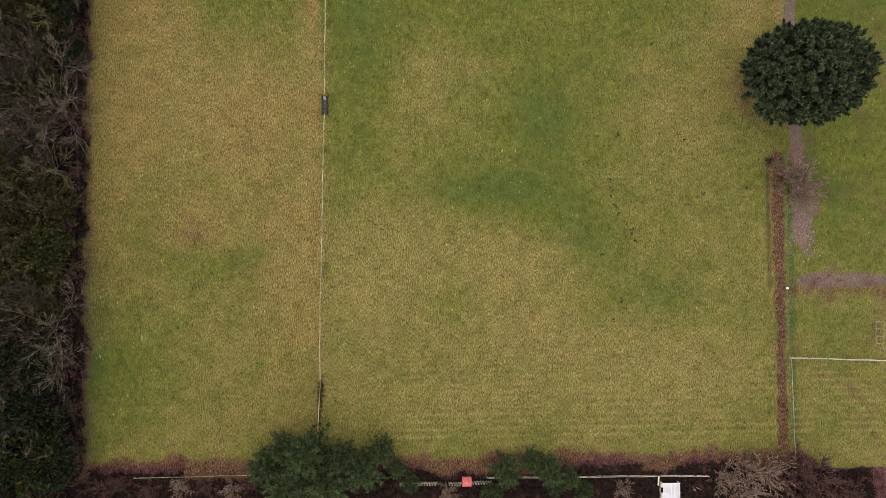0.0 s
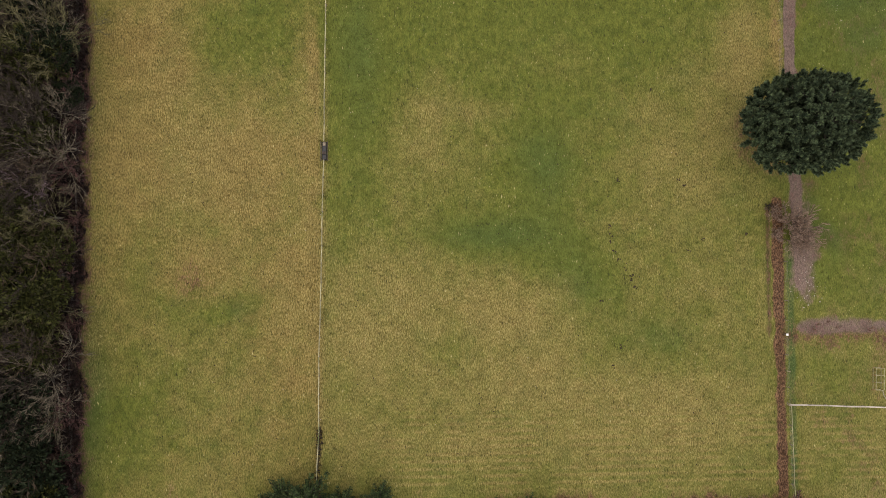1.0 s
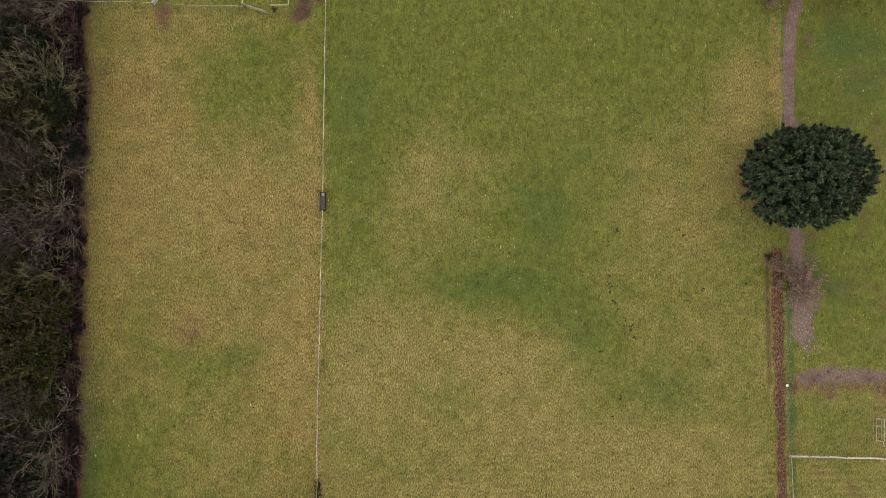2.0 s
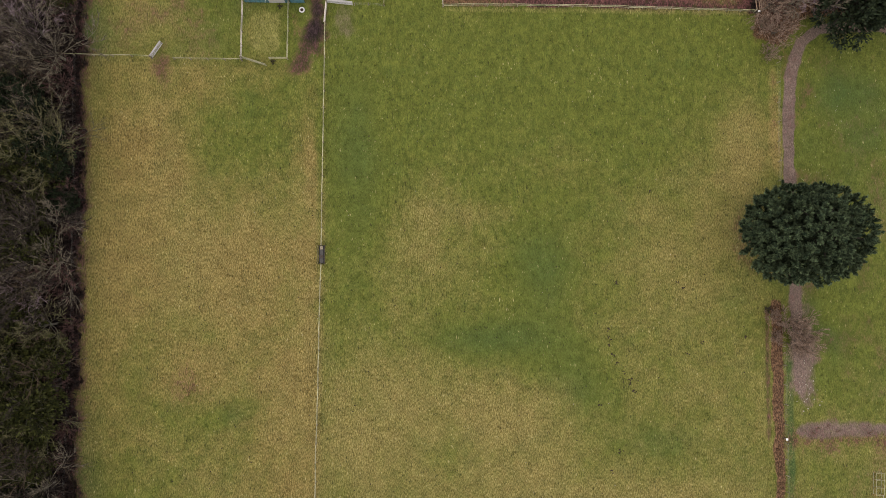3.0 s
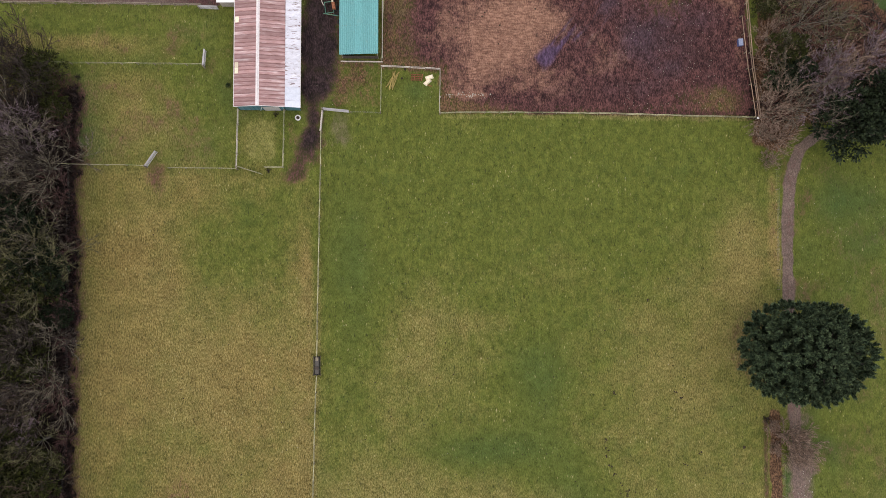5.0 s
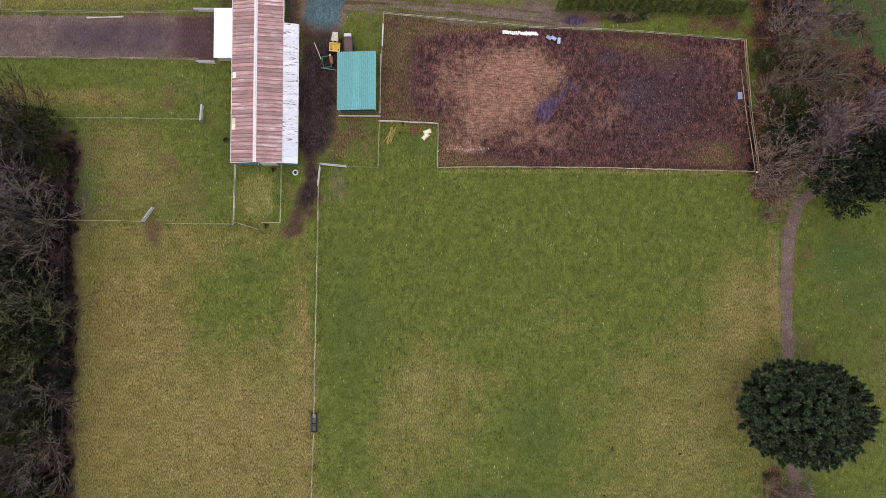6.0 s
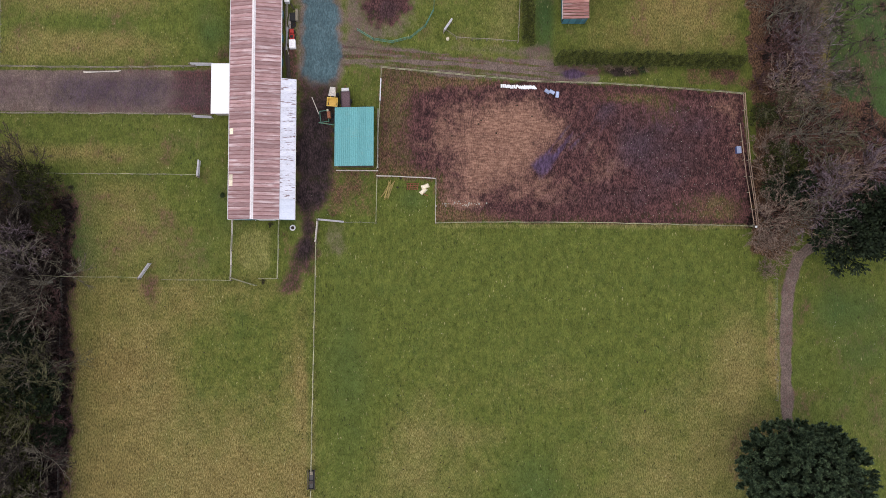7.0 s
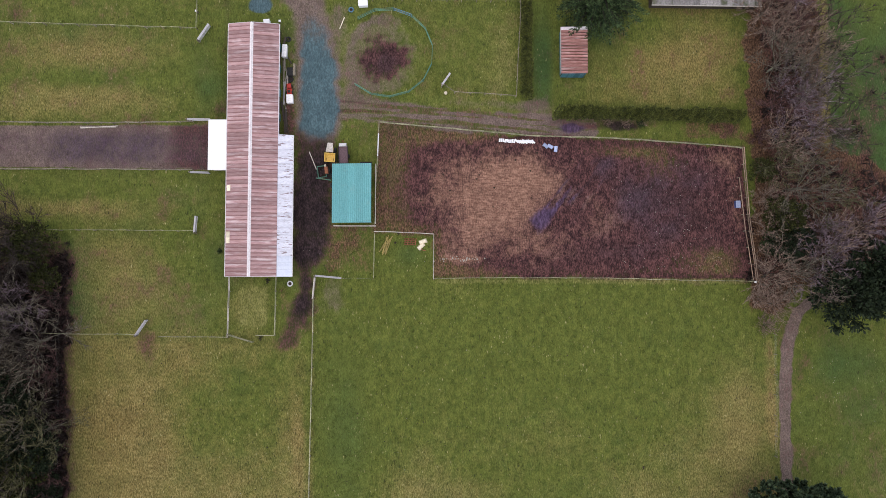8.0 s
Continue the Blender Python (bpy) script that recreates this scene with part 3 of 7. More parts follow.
    pale_edge = step(-np.abs(x - 71.0 + 0.4 * rag), -1.3, -0.3) * step(y, 88, 92)
    dry, litter = dry + 0.9 * pale_edge, litter * (1 - 0.6 * pale_edge)
    # worn and trodden places
    wear = [(-40.8, 58.8, 2.6, 5.0, 0.95), (-44, 66, 5, 5, 0.42), (-20.5, 57.4, 4.0, 1.6, 0.6), (-37, 6, 2.5, 3.5, 0.42), (-30.2, 98, 1.2, 9, 0.55), (-31.5, 96.5, 2.4, 1.6, 0.6),
            (-3.5, 84, 3.0, 9, 0.75), (-11.6, 84, 1.4, 9, 1.0), (-7, 91.5, 4, 2, 0.4), (-12, 110, 2.5, 6, 0.5), (-64, 104, 3, 7, 0.5), (-1, 95, 12, 1.5, 0.4), (31, 94.6, 2.5, 1.4, 0.7), (38, 94.8, 3.5, 1.0, 0.9), (33, 95.4, 8, 0.8, 0.9), (47, 95.2, 8, 0.7, 0.5), (72, -16.4, 1.2, 0.8, 0.8), (-19.2, 101, 1.3, 9, 0.95), (-8.6, 102, 2.6, 7, 1.0), (-6, 98.3, 6, 1.2, 0.8)]
    worn = [(10, 98.2, 12, 1.0, 0.7), (20, 97.6, 5, 1.5, 0.9), (30, 95.2, 6, 1.3, 1.1), (54.5, 94, 2.5, 2.5, 0.9), (22.5, 101, 2, 4, 0.5), (-44, -26, 10, 4, 0.6), (-66, 112, 6, 6, 0.7), (-18.8, 95, 1.2, 4, 1.0), (-10.5, 113, 2, 4, 0.8), (8.5, 101, 2, 2, 0.5)]
    trodden = blob(x, y, wear) + blob(x, y, worn)
    open_yard = step(y, 94, 96) * step(x, -17.5, -16)
    patchy = np.clip(trodden + 1.1 * (n2 - 0.5) * step(trodden, 0.1, 0.5), 0, 1.3)
    mud = np.maximum(mud, np.clip(0.52 * patchy * (1 - 0.45 * open_yard), 0, 1))
    gravel = np.maximum(gravel, 0.50 * patchy * open_yard)
    trampled = step(x + 0.6 * rag, -14.0, -12.0) * step(-x + 0.4 * rag, 4.6, 5.6) * step(y + rag, 68.0, 71.5) * step(-y, -79.0, -77.4)
    litter = np.maximum(litter, trampled * np.clip(0.46 + 0.7 * (n2 - 0.5) - 0.22 * step(-y, -72.5, -69.5), 0, 1))
    moss = np.maximum(moss, 0.60 * trampled * step(n1 + 0.5 * (n2 - 0.5), 0.45, 0.7))
    mud = np.maximum(mud, 0.5 * trampled * step(y, 75.5, 78.0))
    gravel = np.maximum(gravel, 0.46 * step(-np.hypot((x + 11.8) / 2.6, (y - 66.4) / 4.4) + 0.45 * rag, -1.3, -0.1))
    litter = np.maximum(litter, 0.40 * step(-np.hypot((x + 19.6) / 1.2, (y - 65.0) / 5.5) + 0.3 * rag, -1.1, -0.4))
    # mossy pen, bank of pale grass along the arena fence, lawn edge
    moss = np.maximum(moss, 0.85 * step(inside(x, y, [(-28.2, 69.5), (-28.3, 59.8), (-20.8, 59.9), (-20.7, 69.5)]) + 0.4 * rag, 0.4, 2.4))
    moss = np.maximum(moss, 0.62 * step(-np.abs(y - 68.7) + 0.25 * rag, -0.9, -0.2) * step(x, 4.0, 6.0) * step(-x, -57.5, -56))
    moss = np.maximum(moss, 0.5 * step(-np.hypot((x - 16.5) / 2.4, (y - 105.0) / 8.0) + 0.3 * rag, -1.2, -0.4))
    black = np.maximum(black, 0.35 * step(-np.abs(x + 29.3) + 0.4 * rag, -1.2, -0.2) * step(y, 94.5, 97))
    # sandy riding arena
    d = inside(x, y, ARENA)
    body = step(d + 0.5 * rag, -1.3, 0.5)
    edge = np.clip(step(d + 1.4 * rag, 0.5, 3.2) + step(x, 12, 20), 0, 1)
    olive = blob(x, y, [(-2.5, 88, 4.0, 8, 0.85), (-1, 79, 3, 3, 0.5), (42, 87, 4, 3.5, 0.35), (38, 90, 6, 1.2, 0.3), (2, 93, 12, 2.2, 0.6), (52.5, 72.0, 5, 3, 0.62), (46, 72.5, 7, 2.5, 0.34), (36, 90.6, 10, 1.5, 0.45), (30, 70.2, 30, 1.0, 0.35), (6.5, 71, 2.5, 3, 0.45), (45, 88, 6, 2.5, 0.25)])
    mud = np.maximum(mud, body * np.clip(0.55 + 0.45 * edge - 0.8 * olive, 0.22, 1))
    litter = np.maximum(litter, body * np.clip(0.66 - 0.06 * olive, 0, 1))
    black = np.maximum(black, body * np.clip(0.34 * olive * step(x, -8, -4) * step(-x, -12, -6) * (0.4 + 1.2 * n2), 0, 1))
    moss = np.maximum(moss, body * np.clip(0.5 * olive, 0, 0.40) * step(n2 + 0.6 * (n3 - 0.5), 0.52, 0.72))
    pale = [(21.0, 84.0, 6.0, 5.5, 0.62), (14.0, 86.5, 9.0, 4.6, 0.50), (10.0, 80.5, 7.5, 6.0, 0.44), (15.5, 77.5, 7.0, 4.0, 0.34), (8.0, 73.5, 5.0, 3.0, 0.42), (9.8, 72.2, 3.6, 0.7, 0.40), (31.5, 82.5, 3.5, 2.0, 0.36),
            (33.0, 78.5, 5.0, 2.6, 0.30), (24.0, 74.0, 9.0, 3.0, 0.24), (53.0, 88.8, 3.5, 2.2, 0.34), (55.2, 82.0, 1.4, 6.0, 0.40), (45.0, 78.0, 9.0, 6.0, 0.08)]
    sand = np.maximum(sand, body * np.clip(blob(x, y, pale) + 0.55 * (n2 - 0.5) + 0.30 * (n3 - 0.5), 0, 1))
    ahead = ((x - 20.5) * 11.0 - (y - 77.0) * 8.0) / 13.6 + 0.35 * rag
    scraped = step(ahead, -0.6, 0.8) * step(-ahead, -7.5, -4.0) * step(y, 76.0, 78.5) * step(-y, -91.0, -88.5)
    combed_lines = value_noise(ahead * 2.2, (x + y) * 0.12, 1.0, 2, 6.0)
    sand = sand * (1 - 0.75 * scraped * step(-combed_lines, -0.62, -0.35))
    run, off = (x - 21.0) * 0.62 + (y - 77.4) * 0.78, (x - 21.0) * 0.78 - (y - 77.4) * 0.62
    wedge = step(run + 0.5 * rag, -0.6, 1.2) * step(-np.abs(off - 0.10 * run) + 0.4 * rag, -2.4, -0.6)
    tip = wedge * np.clip(step(-run, -6.5, -2.5) + 0.7 * step(-run, -14.0, -7.0) * step(value_noise(off * 2.4, run * 0.15, 1.0, 2, 3.0), 0.42, 0.62), 0, 1)
    damp = np.maximum(damp, body * np.clip(0.06 + 0.30 * tip + 0.34 * scraped * step(combed_lines, 0.40, 0.65) + blob(x, y, [(39, 83, 7, 6, 0.30), (44, 79, 8, 5, 0.28), (33, 73, 9, 3, 0.26), (47, 86, 7, 4, 0.22)]) + 0.5 * (n2 - 0.5), 0, 1))
    black = np.maximum(black, body * np.clip(blob(x, y, [(42, 83, 9, 6, 0.40), (35, 73.5, 10, 2.6, 0.34), (50, 78, 5, 5, 0.32), (-2, 88, 2.6, 6, 0.30), (5, 80, 2.2, 5, 0.20)]) + 0.4 * (n3 - 0.5) - 0.05, 0, 1))
    violet = np.maximum(violet, body * np.clip(0.85 * tip + 0.15 * scraped * step(combed_lines, 0.45, 0.7), 0, 1))
    # walled lane, drive and churned yard
    body = step(inside(x, y, LANE) + 0.2 * rag, -0.1, 0.5)
    mud, damp = np.maximum(mud, body * (0.22 + 0.45 * step(x, -42, -36))), np.maximum(damp, body * np.clip(0.50 + 0.5 * (n1 - 0.5) - 0.25 * step(np.abs(y - 90.5), 1.5, 3.5), 0, 1))
    gravel = np.maximum(gravel, body)
    d = inside(x, y, MUDLANE)
    body = step(d + 0.8 * rag, -1.5, 1.6)
    mud = np.maximum(mud, 0.62 * step(d + 0.9 * rag, -2.0, 0.8))
    black = np.maximum(black, body * np.clip((0.84 + 0.5 * (n2 - 0.5) - 0.4 * step(y, 88, 94)) * (0.40 + 0.60 * step(y, 58, 68)), 0, 1))
    d = inside(x, y, DRIVE)
    gravel = np.maximum(gravel, step(d + 0.8 * rag, -2.2, 0.4) * 0.75)
    slate = np.maximum(slate, 0.9 * step(d + 0.9 * rag, -1.1, 1.8) * step(-y + 2.0 * rag, -119, -103))
    slate = np.maximum(slate, 0.9 * step(2.0 - np.hypot(x + 24, (y - 114.3) * 1.2) + 0.3 * rag, -0.3, 0.5))
    mud = mud * (1 - slate)
    damp = damp * (1 - slate)
    # wheel tracks
    d = away(x, y, TRACK_EAST)
    gravel = np.maximum(gravel, step(-d + 0.3 * rag, -1.35, -0.7) * np.clip(0.78 + 0.25 * step(-np.abs(d - 0.62), -0.35, -0.05), 0, 1))
    mud = np.maximum(mud, (0.40 * step(-d + 0.15 * rag, -0.30, -0.02) + 0.30 * step(-np.abs(d - 1.02), -0.2, 0.0)) * (y > 20) * (0.5 + 0.5 * step(n2, 0.25, 0.6)))
    gravel = np.maximum(gravel, step(-np.hypot((x - 64.4) / 2.7, (y - 10.5) / 9.5) + 0.40 * rag, -1.5, -0.4) * 0.72)
    d = away(x, y, [(62.5, -2.6), (69, -2.2), (84, -2.9)])
    litter = np.maximum(litter, step(-d + 0.9 * rag, -4.6, -0.8) * 0.50)
    mud = np.maximum(mud, step(-d + 0.8 * rag, -3.0, -0.6) * 0.34)
    gravel = np.maximum(gravel, step(-away(x, y, [(64, -1.4), (72, -1.3), (84, -1.4)]) + 0.6 * rag, -2.4, -0.4) * 0.72)
    d = away(x, y, TRACK_NORTH)
    ruts = step(value_noise(x * 0.045, y + 0.075 * x, 0.42, 2, 4.0), 0.35, 0.56)
    churned = step(-x + rag, 1.0, 5.0)
    gravel = np.maximum(gravel, step(-d + 0.5 * rag, -2.5, -1.4) * (0.34 + 0.66 * ruts) * (1 - 0.35 * churned))
    mud = np.maximum(mud, step(-d + 0.5 * rag, -2.9, -1.4) * (0.50 * (1 - ruts) + 0.10 * churned))
    mud = np.maximum(mud, 0.42 * step(-np.abs(y - 98.0 + 0.06 * (x + 12)) + 0.8 * rag, -1.8, 0.0) * step(x, -12, -8) * step(-x, -26, -18))
    black = np.maximum(black, 0.8 * step(-np.hypot((x - 35.5) / 3.6, (y - 94.6) / 1.1) + 0.25 * rag, -1.2, -0.6))
    violet = np.maximum(violet, 0.8 * step(-np.hypot((x - 28.0) / 2.8, y - 94.2) + 0.3 * rag, -1.2, -0.4))
    # round pen
    d = np.hypot(x - PEN[0], y - PEN[1])
    gravel = np.maximum(gravel, 0.62 * step(-np.abs(d - 6.0) + 0.6 * rag, -1.6, -0.3) * step(-x + rag, -1.5, 5))
    gravel = np.maximum(gravel, 0.50 * step(-d, -7.4, -6.0) * step(-x + 2 * rag, -4, 1))
    mud = np.maximum(mud, np.clip(0.80 * step(-np.hypot(x + 3.6, (y - 105.6) * 1.05) + 0.9 * rag, -6.0, -2.4) + 0.5 * (n3 - 0.5), 0, 1) * (d < 6.5))
    black = np.maximum(black, 0.46 * step(-np.hypot(x + 4.2, (y - 105.6) * 1.05) + 1.1 * rag, -5.0, -2.0) * np.clip(0.4 + 1.2 * n2, 0, 1))
    damp = np.maximum(damp, 0.38 * step(-np.hypot(x + 3.4, (y - 104.8) * 1.1) + rag, -2.8, -1.2))
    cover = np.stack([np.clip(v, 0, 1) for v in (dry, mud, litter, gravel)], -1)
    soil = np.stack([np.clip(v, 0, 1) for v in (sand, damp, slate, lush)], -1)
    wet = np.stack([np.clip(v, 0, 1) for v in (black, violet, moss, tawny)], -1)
    return cover, soil, wet


def height(x, y):
    """Gentle unevenness of the ground."""
    return 0.10 * (value_noise(x, y, 7.0, 2, 3.0) - 0.5) - 0.25 * step(-np.abs(x - 58.7), -1.2, -0.2) * step(y, -32, -28) * step(-y, -20, -16)


def paint(me, x, y):
    for key, data in zip(("cover", "soil", "wet"), zones(x, y)):
        a = me.color_attributes.new(key, "FLOAT_COLOR", "POINT")
        a.data.foreach_set("color", data.astype(np.float32).ravel())


def axis(lo, hi, gap):
    far = np.array([3000, 1500, 800, 450, 260, 150, 90, 50, 25, 10, 3.0])
    return np.concatenate([lo - far, np.arange(lo, hi + 1e-6, gap), hi + far[::-1]])


xs, ys = axis(-78.0, 92.0, 0.4), axis(-46.0, 124.0, 0.4)
gx, gy = [a.ravel() for a in np.meshgrid(xs, ys)]
cols = len(xs)
i0 = (np.arange(len(ys) - 1)[:, None] * cols + np.arange(cols - 1)[None, :]).ravel()
me = array_mesh("ground", np.stack([gx, gy, height(gx, gy)], 1), np.stack([i0, i0 + 1, i0 + cols + 1, i0 + cols], 1), M_GROUND)
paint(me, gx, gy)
tagged(new("ground", me), "winter pasture of mixed green and straw-coloured grass", "ground", kind="structure")


def cover_sheet(name, label, category, outline, lift, gap=0.4):
    """A surfaced area lying on the ground, its rim drawn onto the outline."""
    ox, oy = np.array(outline).T
    ax, ay = np.arange(ox.min() - gap, ox.max() + gap * 2, gap), np.arange(oy.min() - gap, oy.max() + gap * 2, gap)
    qx, qy = [a.ravel() for a in np.meshgrid(ax, ay)]
    k = len(ax)
    q0 = (np.arange(len(ay) - 1)[:, None] * k + np.arange(k - 1)[None, :]).ravel()
    keep = inside(qx[q0] + gap / 2, qy[q0] + gap / 2, outline) > 0
    faces = np.stack([q0, q0 + 1, q0 + k + 1, q0 + k], 1)[keep]
    used, faces = np.unique(faces, return_inverse=True)
    faces = faces.reshape(-1, 4)
    px, py = qx[used].copy(), qy[used].copy()
    rim = np.bincount(faces.ravel(), minlength=len(used)) < 4
    best = np.full(rim.sum(), 1e9)
    rx, ry = px[rim].copy(), py[rim].copy()
    for (sx, sy), (ex, ey) in zip(outline, outline[1:] + outline[:1]):
        dx, dy = ex - sx, ey - sy
        t = np.clip(((px[rim] - sx) * dx + (py[rim] - sy) * dy) / (dx * dx + dy * dy), 0, 1)
        cx, cy = sx + t * dx, sy + t * dy
        d = np.hypot(px[rim] - cx, py[rim] - cy)
        near = d < best
        best, rx, ry = np.where(near, d, best), np.where(near, cx, rx), np.where(near, cy, ry)
    px[rim], py[rim] = rx, ry
    me = array_mesh(name, np.stack([px, py, height(px, py) + lift * np.where(rim, 0.4, 1.0)], 1), faces, M_GROUND)
    paint(me, px, py)
    return tagged(new(name, me), label, category, kind="structure")


def ribbon(pts, half):
    """The outline of a track along a line of points."""
    left, right = [], []
    for i, (x, y) in enumerate(pts):
        (ax, ay), (bx, by) = pts[max(i - 1, 0)], pts[min(i + 1, len(pts) - 1)]
        d = math.hypot(bx - ax, by - ay)
        left.append((x - half * (by - ay) / d, y + half * (bx - ax) / d))
        right.append((x + half * (by - ay) / d, y - half * (bx - ax) / d))
    return left + right[::-1]


cover_sheet("riding_arena", "red-brown earth riding arena with tan and damp purple patches", "arena", ARENA, 0.03)
cover_sheet("sand_lane", "damp purple-brown earth lane between fences", "lane", LANE, 0.03)
cover_sheet("gravel_drive", "blue-grey wet gravel drive beside the barn", "drive", DRIVE, 0.045)
cover_sheet("mud_lane", "dark churned mud lane beside the barn", "lane", MUDLANE, 0.03, 0.25)
cover_sheet("farm_track", "pale earth farm track with two wheel ruts", "track", ribbon(TRACK_EAST, 1.0), 0.03, 0.2)
cover_sheet("rutted_track", "pale rutted earth track along the arena", "track", ribbon(TRACK_NORTH, 1.7), 0.03, 0.2)


# ---- buildings ----
def roof_side(house, name, x_low, z_low, x_high, z_high, y0, y1, width, waves, wave, material, drop=0.0):
    """A slope of corrugated sheets, each a piece, the waves running from ridge to eave."""
    slope = math.hypot(x_high - x_low, z_high - z_low)
    count = round(abs(y1 - y0) / width)
    w = (y1 - y0) / count
    me = Geo().sheet(w + 0.04, slope, waves, wave).data(name, material)
    side = 1 if x_high > x_low else -1
    pitch = math.atan2(z_high - z_low, abs(x_high - x_low))
    for i in range(count):
        at = Matrix.Translation((x_low, y0 + w * (i + 0.5), z_low)) @ Euler((0, 0, -side * math.pi / 2)).to_matrix().to_4x4() @ Euler((pitch, 0, 0)).to_matrix().to_4x4() @ Euler((0, radians(3.0), 0)).to_matrix().to_4x4()
        child(name, me, house, at)


def board_wall(house, name, a, b, h0, h1, material, board=0.22, thick=0.06, split=False):
    """An upright boarded wall from a to b, its top sloping from h0 to h1; split leaves each board a piece."""
    g = Geo()
    length = math.dist(a, b)
    turn = math.atan2(b[1] - a[1], b[0] - a[0])
    n = max(2, round(length / board))
    for i in range(n):
        t = (i + 0.5) / n
        g.box(a[0] + t * (b[0] - a[0]), a[1] + t * (b[1] - a[1]), -0.05, length / n - 0.012, thick + 0.012 * (i % 2), h0 + t * (h1 - h0) + 0.05, 0.006, turn)
        if split:
            g.make(name, material, house)
            g = Geo()
    return None if split else g.make(name, material, house)


def barn():
    """Long stable with a shallow roof, a lean-to on the yard side and a white annexe."""
    h = thing("stable_barn", "long stable barn with faded red corrugated roof and teal gable", "barn")
    y0, y1, xw, xr, xe, xl = 69.45, 110.1, -28.35, -24.45, -20.25, -17.95
    ew, er, ee, el_ = 2.65, 3.45, 2.7, 2.1
    roof_side(h, "roof_sheet", xw, ew, xr, er, y0, y1, 0.64, 4, 0.04, M_BARN)
    roof_side(h, "roof_sheet", xe, ee, xr, er, y0, y1, 0.64, 4, 0.04, M_BARN)
    for xa, za in ((xw, ew), (xe, ee)):
        g = Geo()
        g.add([(x, y, z - dz) for x, z in ((xa, za), (xr, er)) for y in (y0 + 0.02, y1 - 0.02) for dz in (0.07, 0.10)], [(0, 2, 6, 4), (1, 5, 7, 3), (0, 1, 3, 2), (4, 6, 7, 5), (0, 4, 5, 1), (2, 3, 7, 6)])
        g.make("roof_lining", M_DARKWALL, h)
    # ridge caps
    cap = Geo()
    for sx in (-1, 1):
        cap.add([(0, -0.58, 0.10), (0, 0.58, 0.10), (sx * 0.27, 0.58, -0.01), (sx * 0.27, -0.58, -0.01), (0, -0.58, 0.07), (0, 0.58, 0.07), (sx * 0.27, 0.58, -0.04), (sx * 0.27, -0.58, -0.04)],
                [(0, 1, 2, 3) if sx < 0 else (3, 2, 1, 0), (7, 6, 5, 4), (3, 2, 6, 7), (0, 3, 7, 4), (1, 2, 6, 5)])
    cap.tube((0, -0.6, 0.09), (0, 0.6, 0.09), 0.07, 0.07, 8)
    cap_me = cap.data("ridge_cap", M_RIDGE)
    n = 36
    for i in range(n):
        child("ridge_cap", cap_me, h, pose(xr, y0 + (y1 - y0) * (i + 0.5) / n, er))
    # lean-to
    ly1 = 92.2
    roof_side(h, "lean_to_sheet", xl, el_, xe, ee - 0.06, y0 + 3.3, ly1, 1.13, 6, 0.03, M_LEAN)
    roof_side(h, "lean_to_sheet", xl, el_, xe, ee - 0.06, y0, y0 + 3.3, 1.1, 6, 0.03, M_LEAN_CLEAN)
    for x, z, ya, yb, nm in ((xl + 0.05, el_ - 0.05, y0, ly1, "gutter"), (xw - 0.05, ew - 0.06, y0, y1, "gutter"), (xe + 0.06, ee - 0.04, ly1, y1, "gutter")):
        g = Geo()
        for k in range(5):
            a0, a1 = math.pi * (1 + k / 5), math.pi * (1 + (k + 1) / 5)
            g.add([(x + 0.07 * math.cos(a), y, z + 0.07 * math.sin(a)) for a in (a0, a1) for y in (ya, yb)], [(0, 1, 3, 2)])
        g.make(nm, M_WHITE, h, "white plastic gutter")
    # walls
    board_wall(h, "west_wall", (xw + 0.35, y0 + 0.35), (xw + 0.35, y1 - 0.3), ew - 0.05, ew - 0.05, M_DARKWALL)
    board_wall(h, "east_wall", (xe - 0.3, y0 + 0.35), (xe - 0.3, y1 - 0.3), ee - 0.06, ee - 0.06, M_DARKWALL)
    for y in (y0 + 0.10, y1 - 0.12):
        board_wall(h, "gable_board", (xw + 0.4, y), (xr, y), ew, er - 0.12, M_TEAL, split=True)
        board_wall(h, "gable_board", (xr, y), (xe - 0.35, y), er - 0.12, ee, M_TEAL, split=True)
    board_wall(h, "lean_to_wall", (xe - 0.2, y0 + 0.12), (xl - 0.2, y0 + 0.12), ee - 0.15, el_ - 0.1, M_TEAL)
    board_wall(h, "lean_to_wall", (xe - 0.2, ly1 - 0.3), (xl - 0.2, ly1 - 0.3), ee - 0.15, el_ - 0.1, M_DARKWALL)
    post = Geo().box(0, 0, -0.1, 0.16, 0.16, el_, 0.02).data("lean_to_post", M_POST)
    for i in range(9):
        child("lean_to_post", post, h, pose(xl - 0.22, y0 + 0.6 + (ly1 - y0 - 1.2) * i / 8, 0))
    # barge boards along the gable ends
    for y in (y0 - 0.02, y1 + 0.02):
        for xa, za, xb, zb in ((xw, ew, xr, er), (xe, ee, xr, er)):
            g = Geo()
            g.add([(xa, y + s * 0.025, za + dz) for s in (-1, 1) for dz in (-0.14, 0.06)] + [(xb, y + s * 0.025, zb + dz) for s in (-1, 1) for dz in (-0.14, 0.06)],
                  [(0, 1, 5, 4), (3, 2, 6, 7), (1, 3, 7, 5), (2, 0, 4, 6), (0, 2, 3, 1), (4, 5, 7, 6)])
            g.make("barge_board", M_RIDGE, h)
    # pale translucent sheets let into the west eave
    for y in (83.5, 76.1, 75.2):
        Geo().box(0, 0, 0, 0.6, 0.95, 0.03, 0.008).make("roof_light", M_CREAM, h, "pale translucent roof light", pose(xw + 0.42, y, ew + 0.13, 0, -11.6, 0))
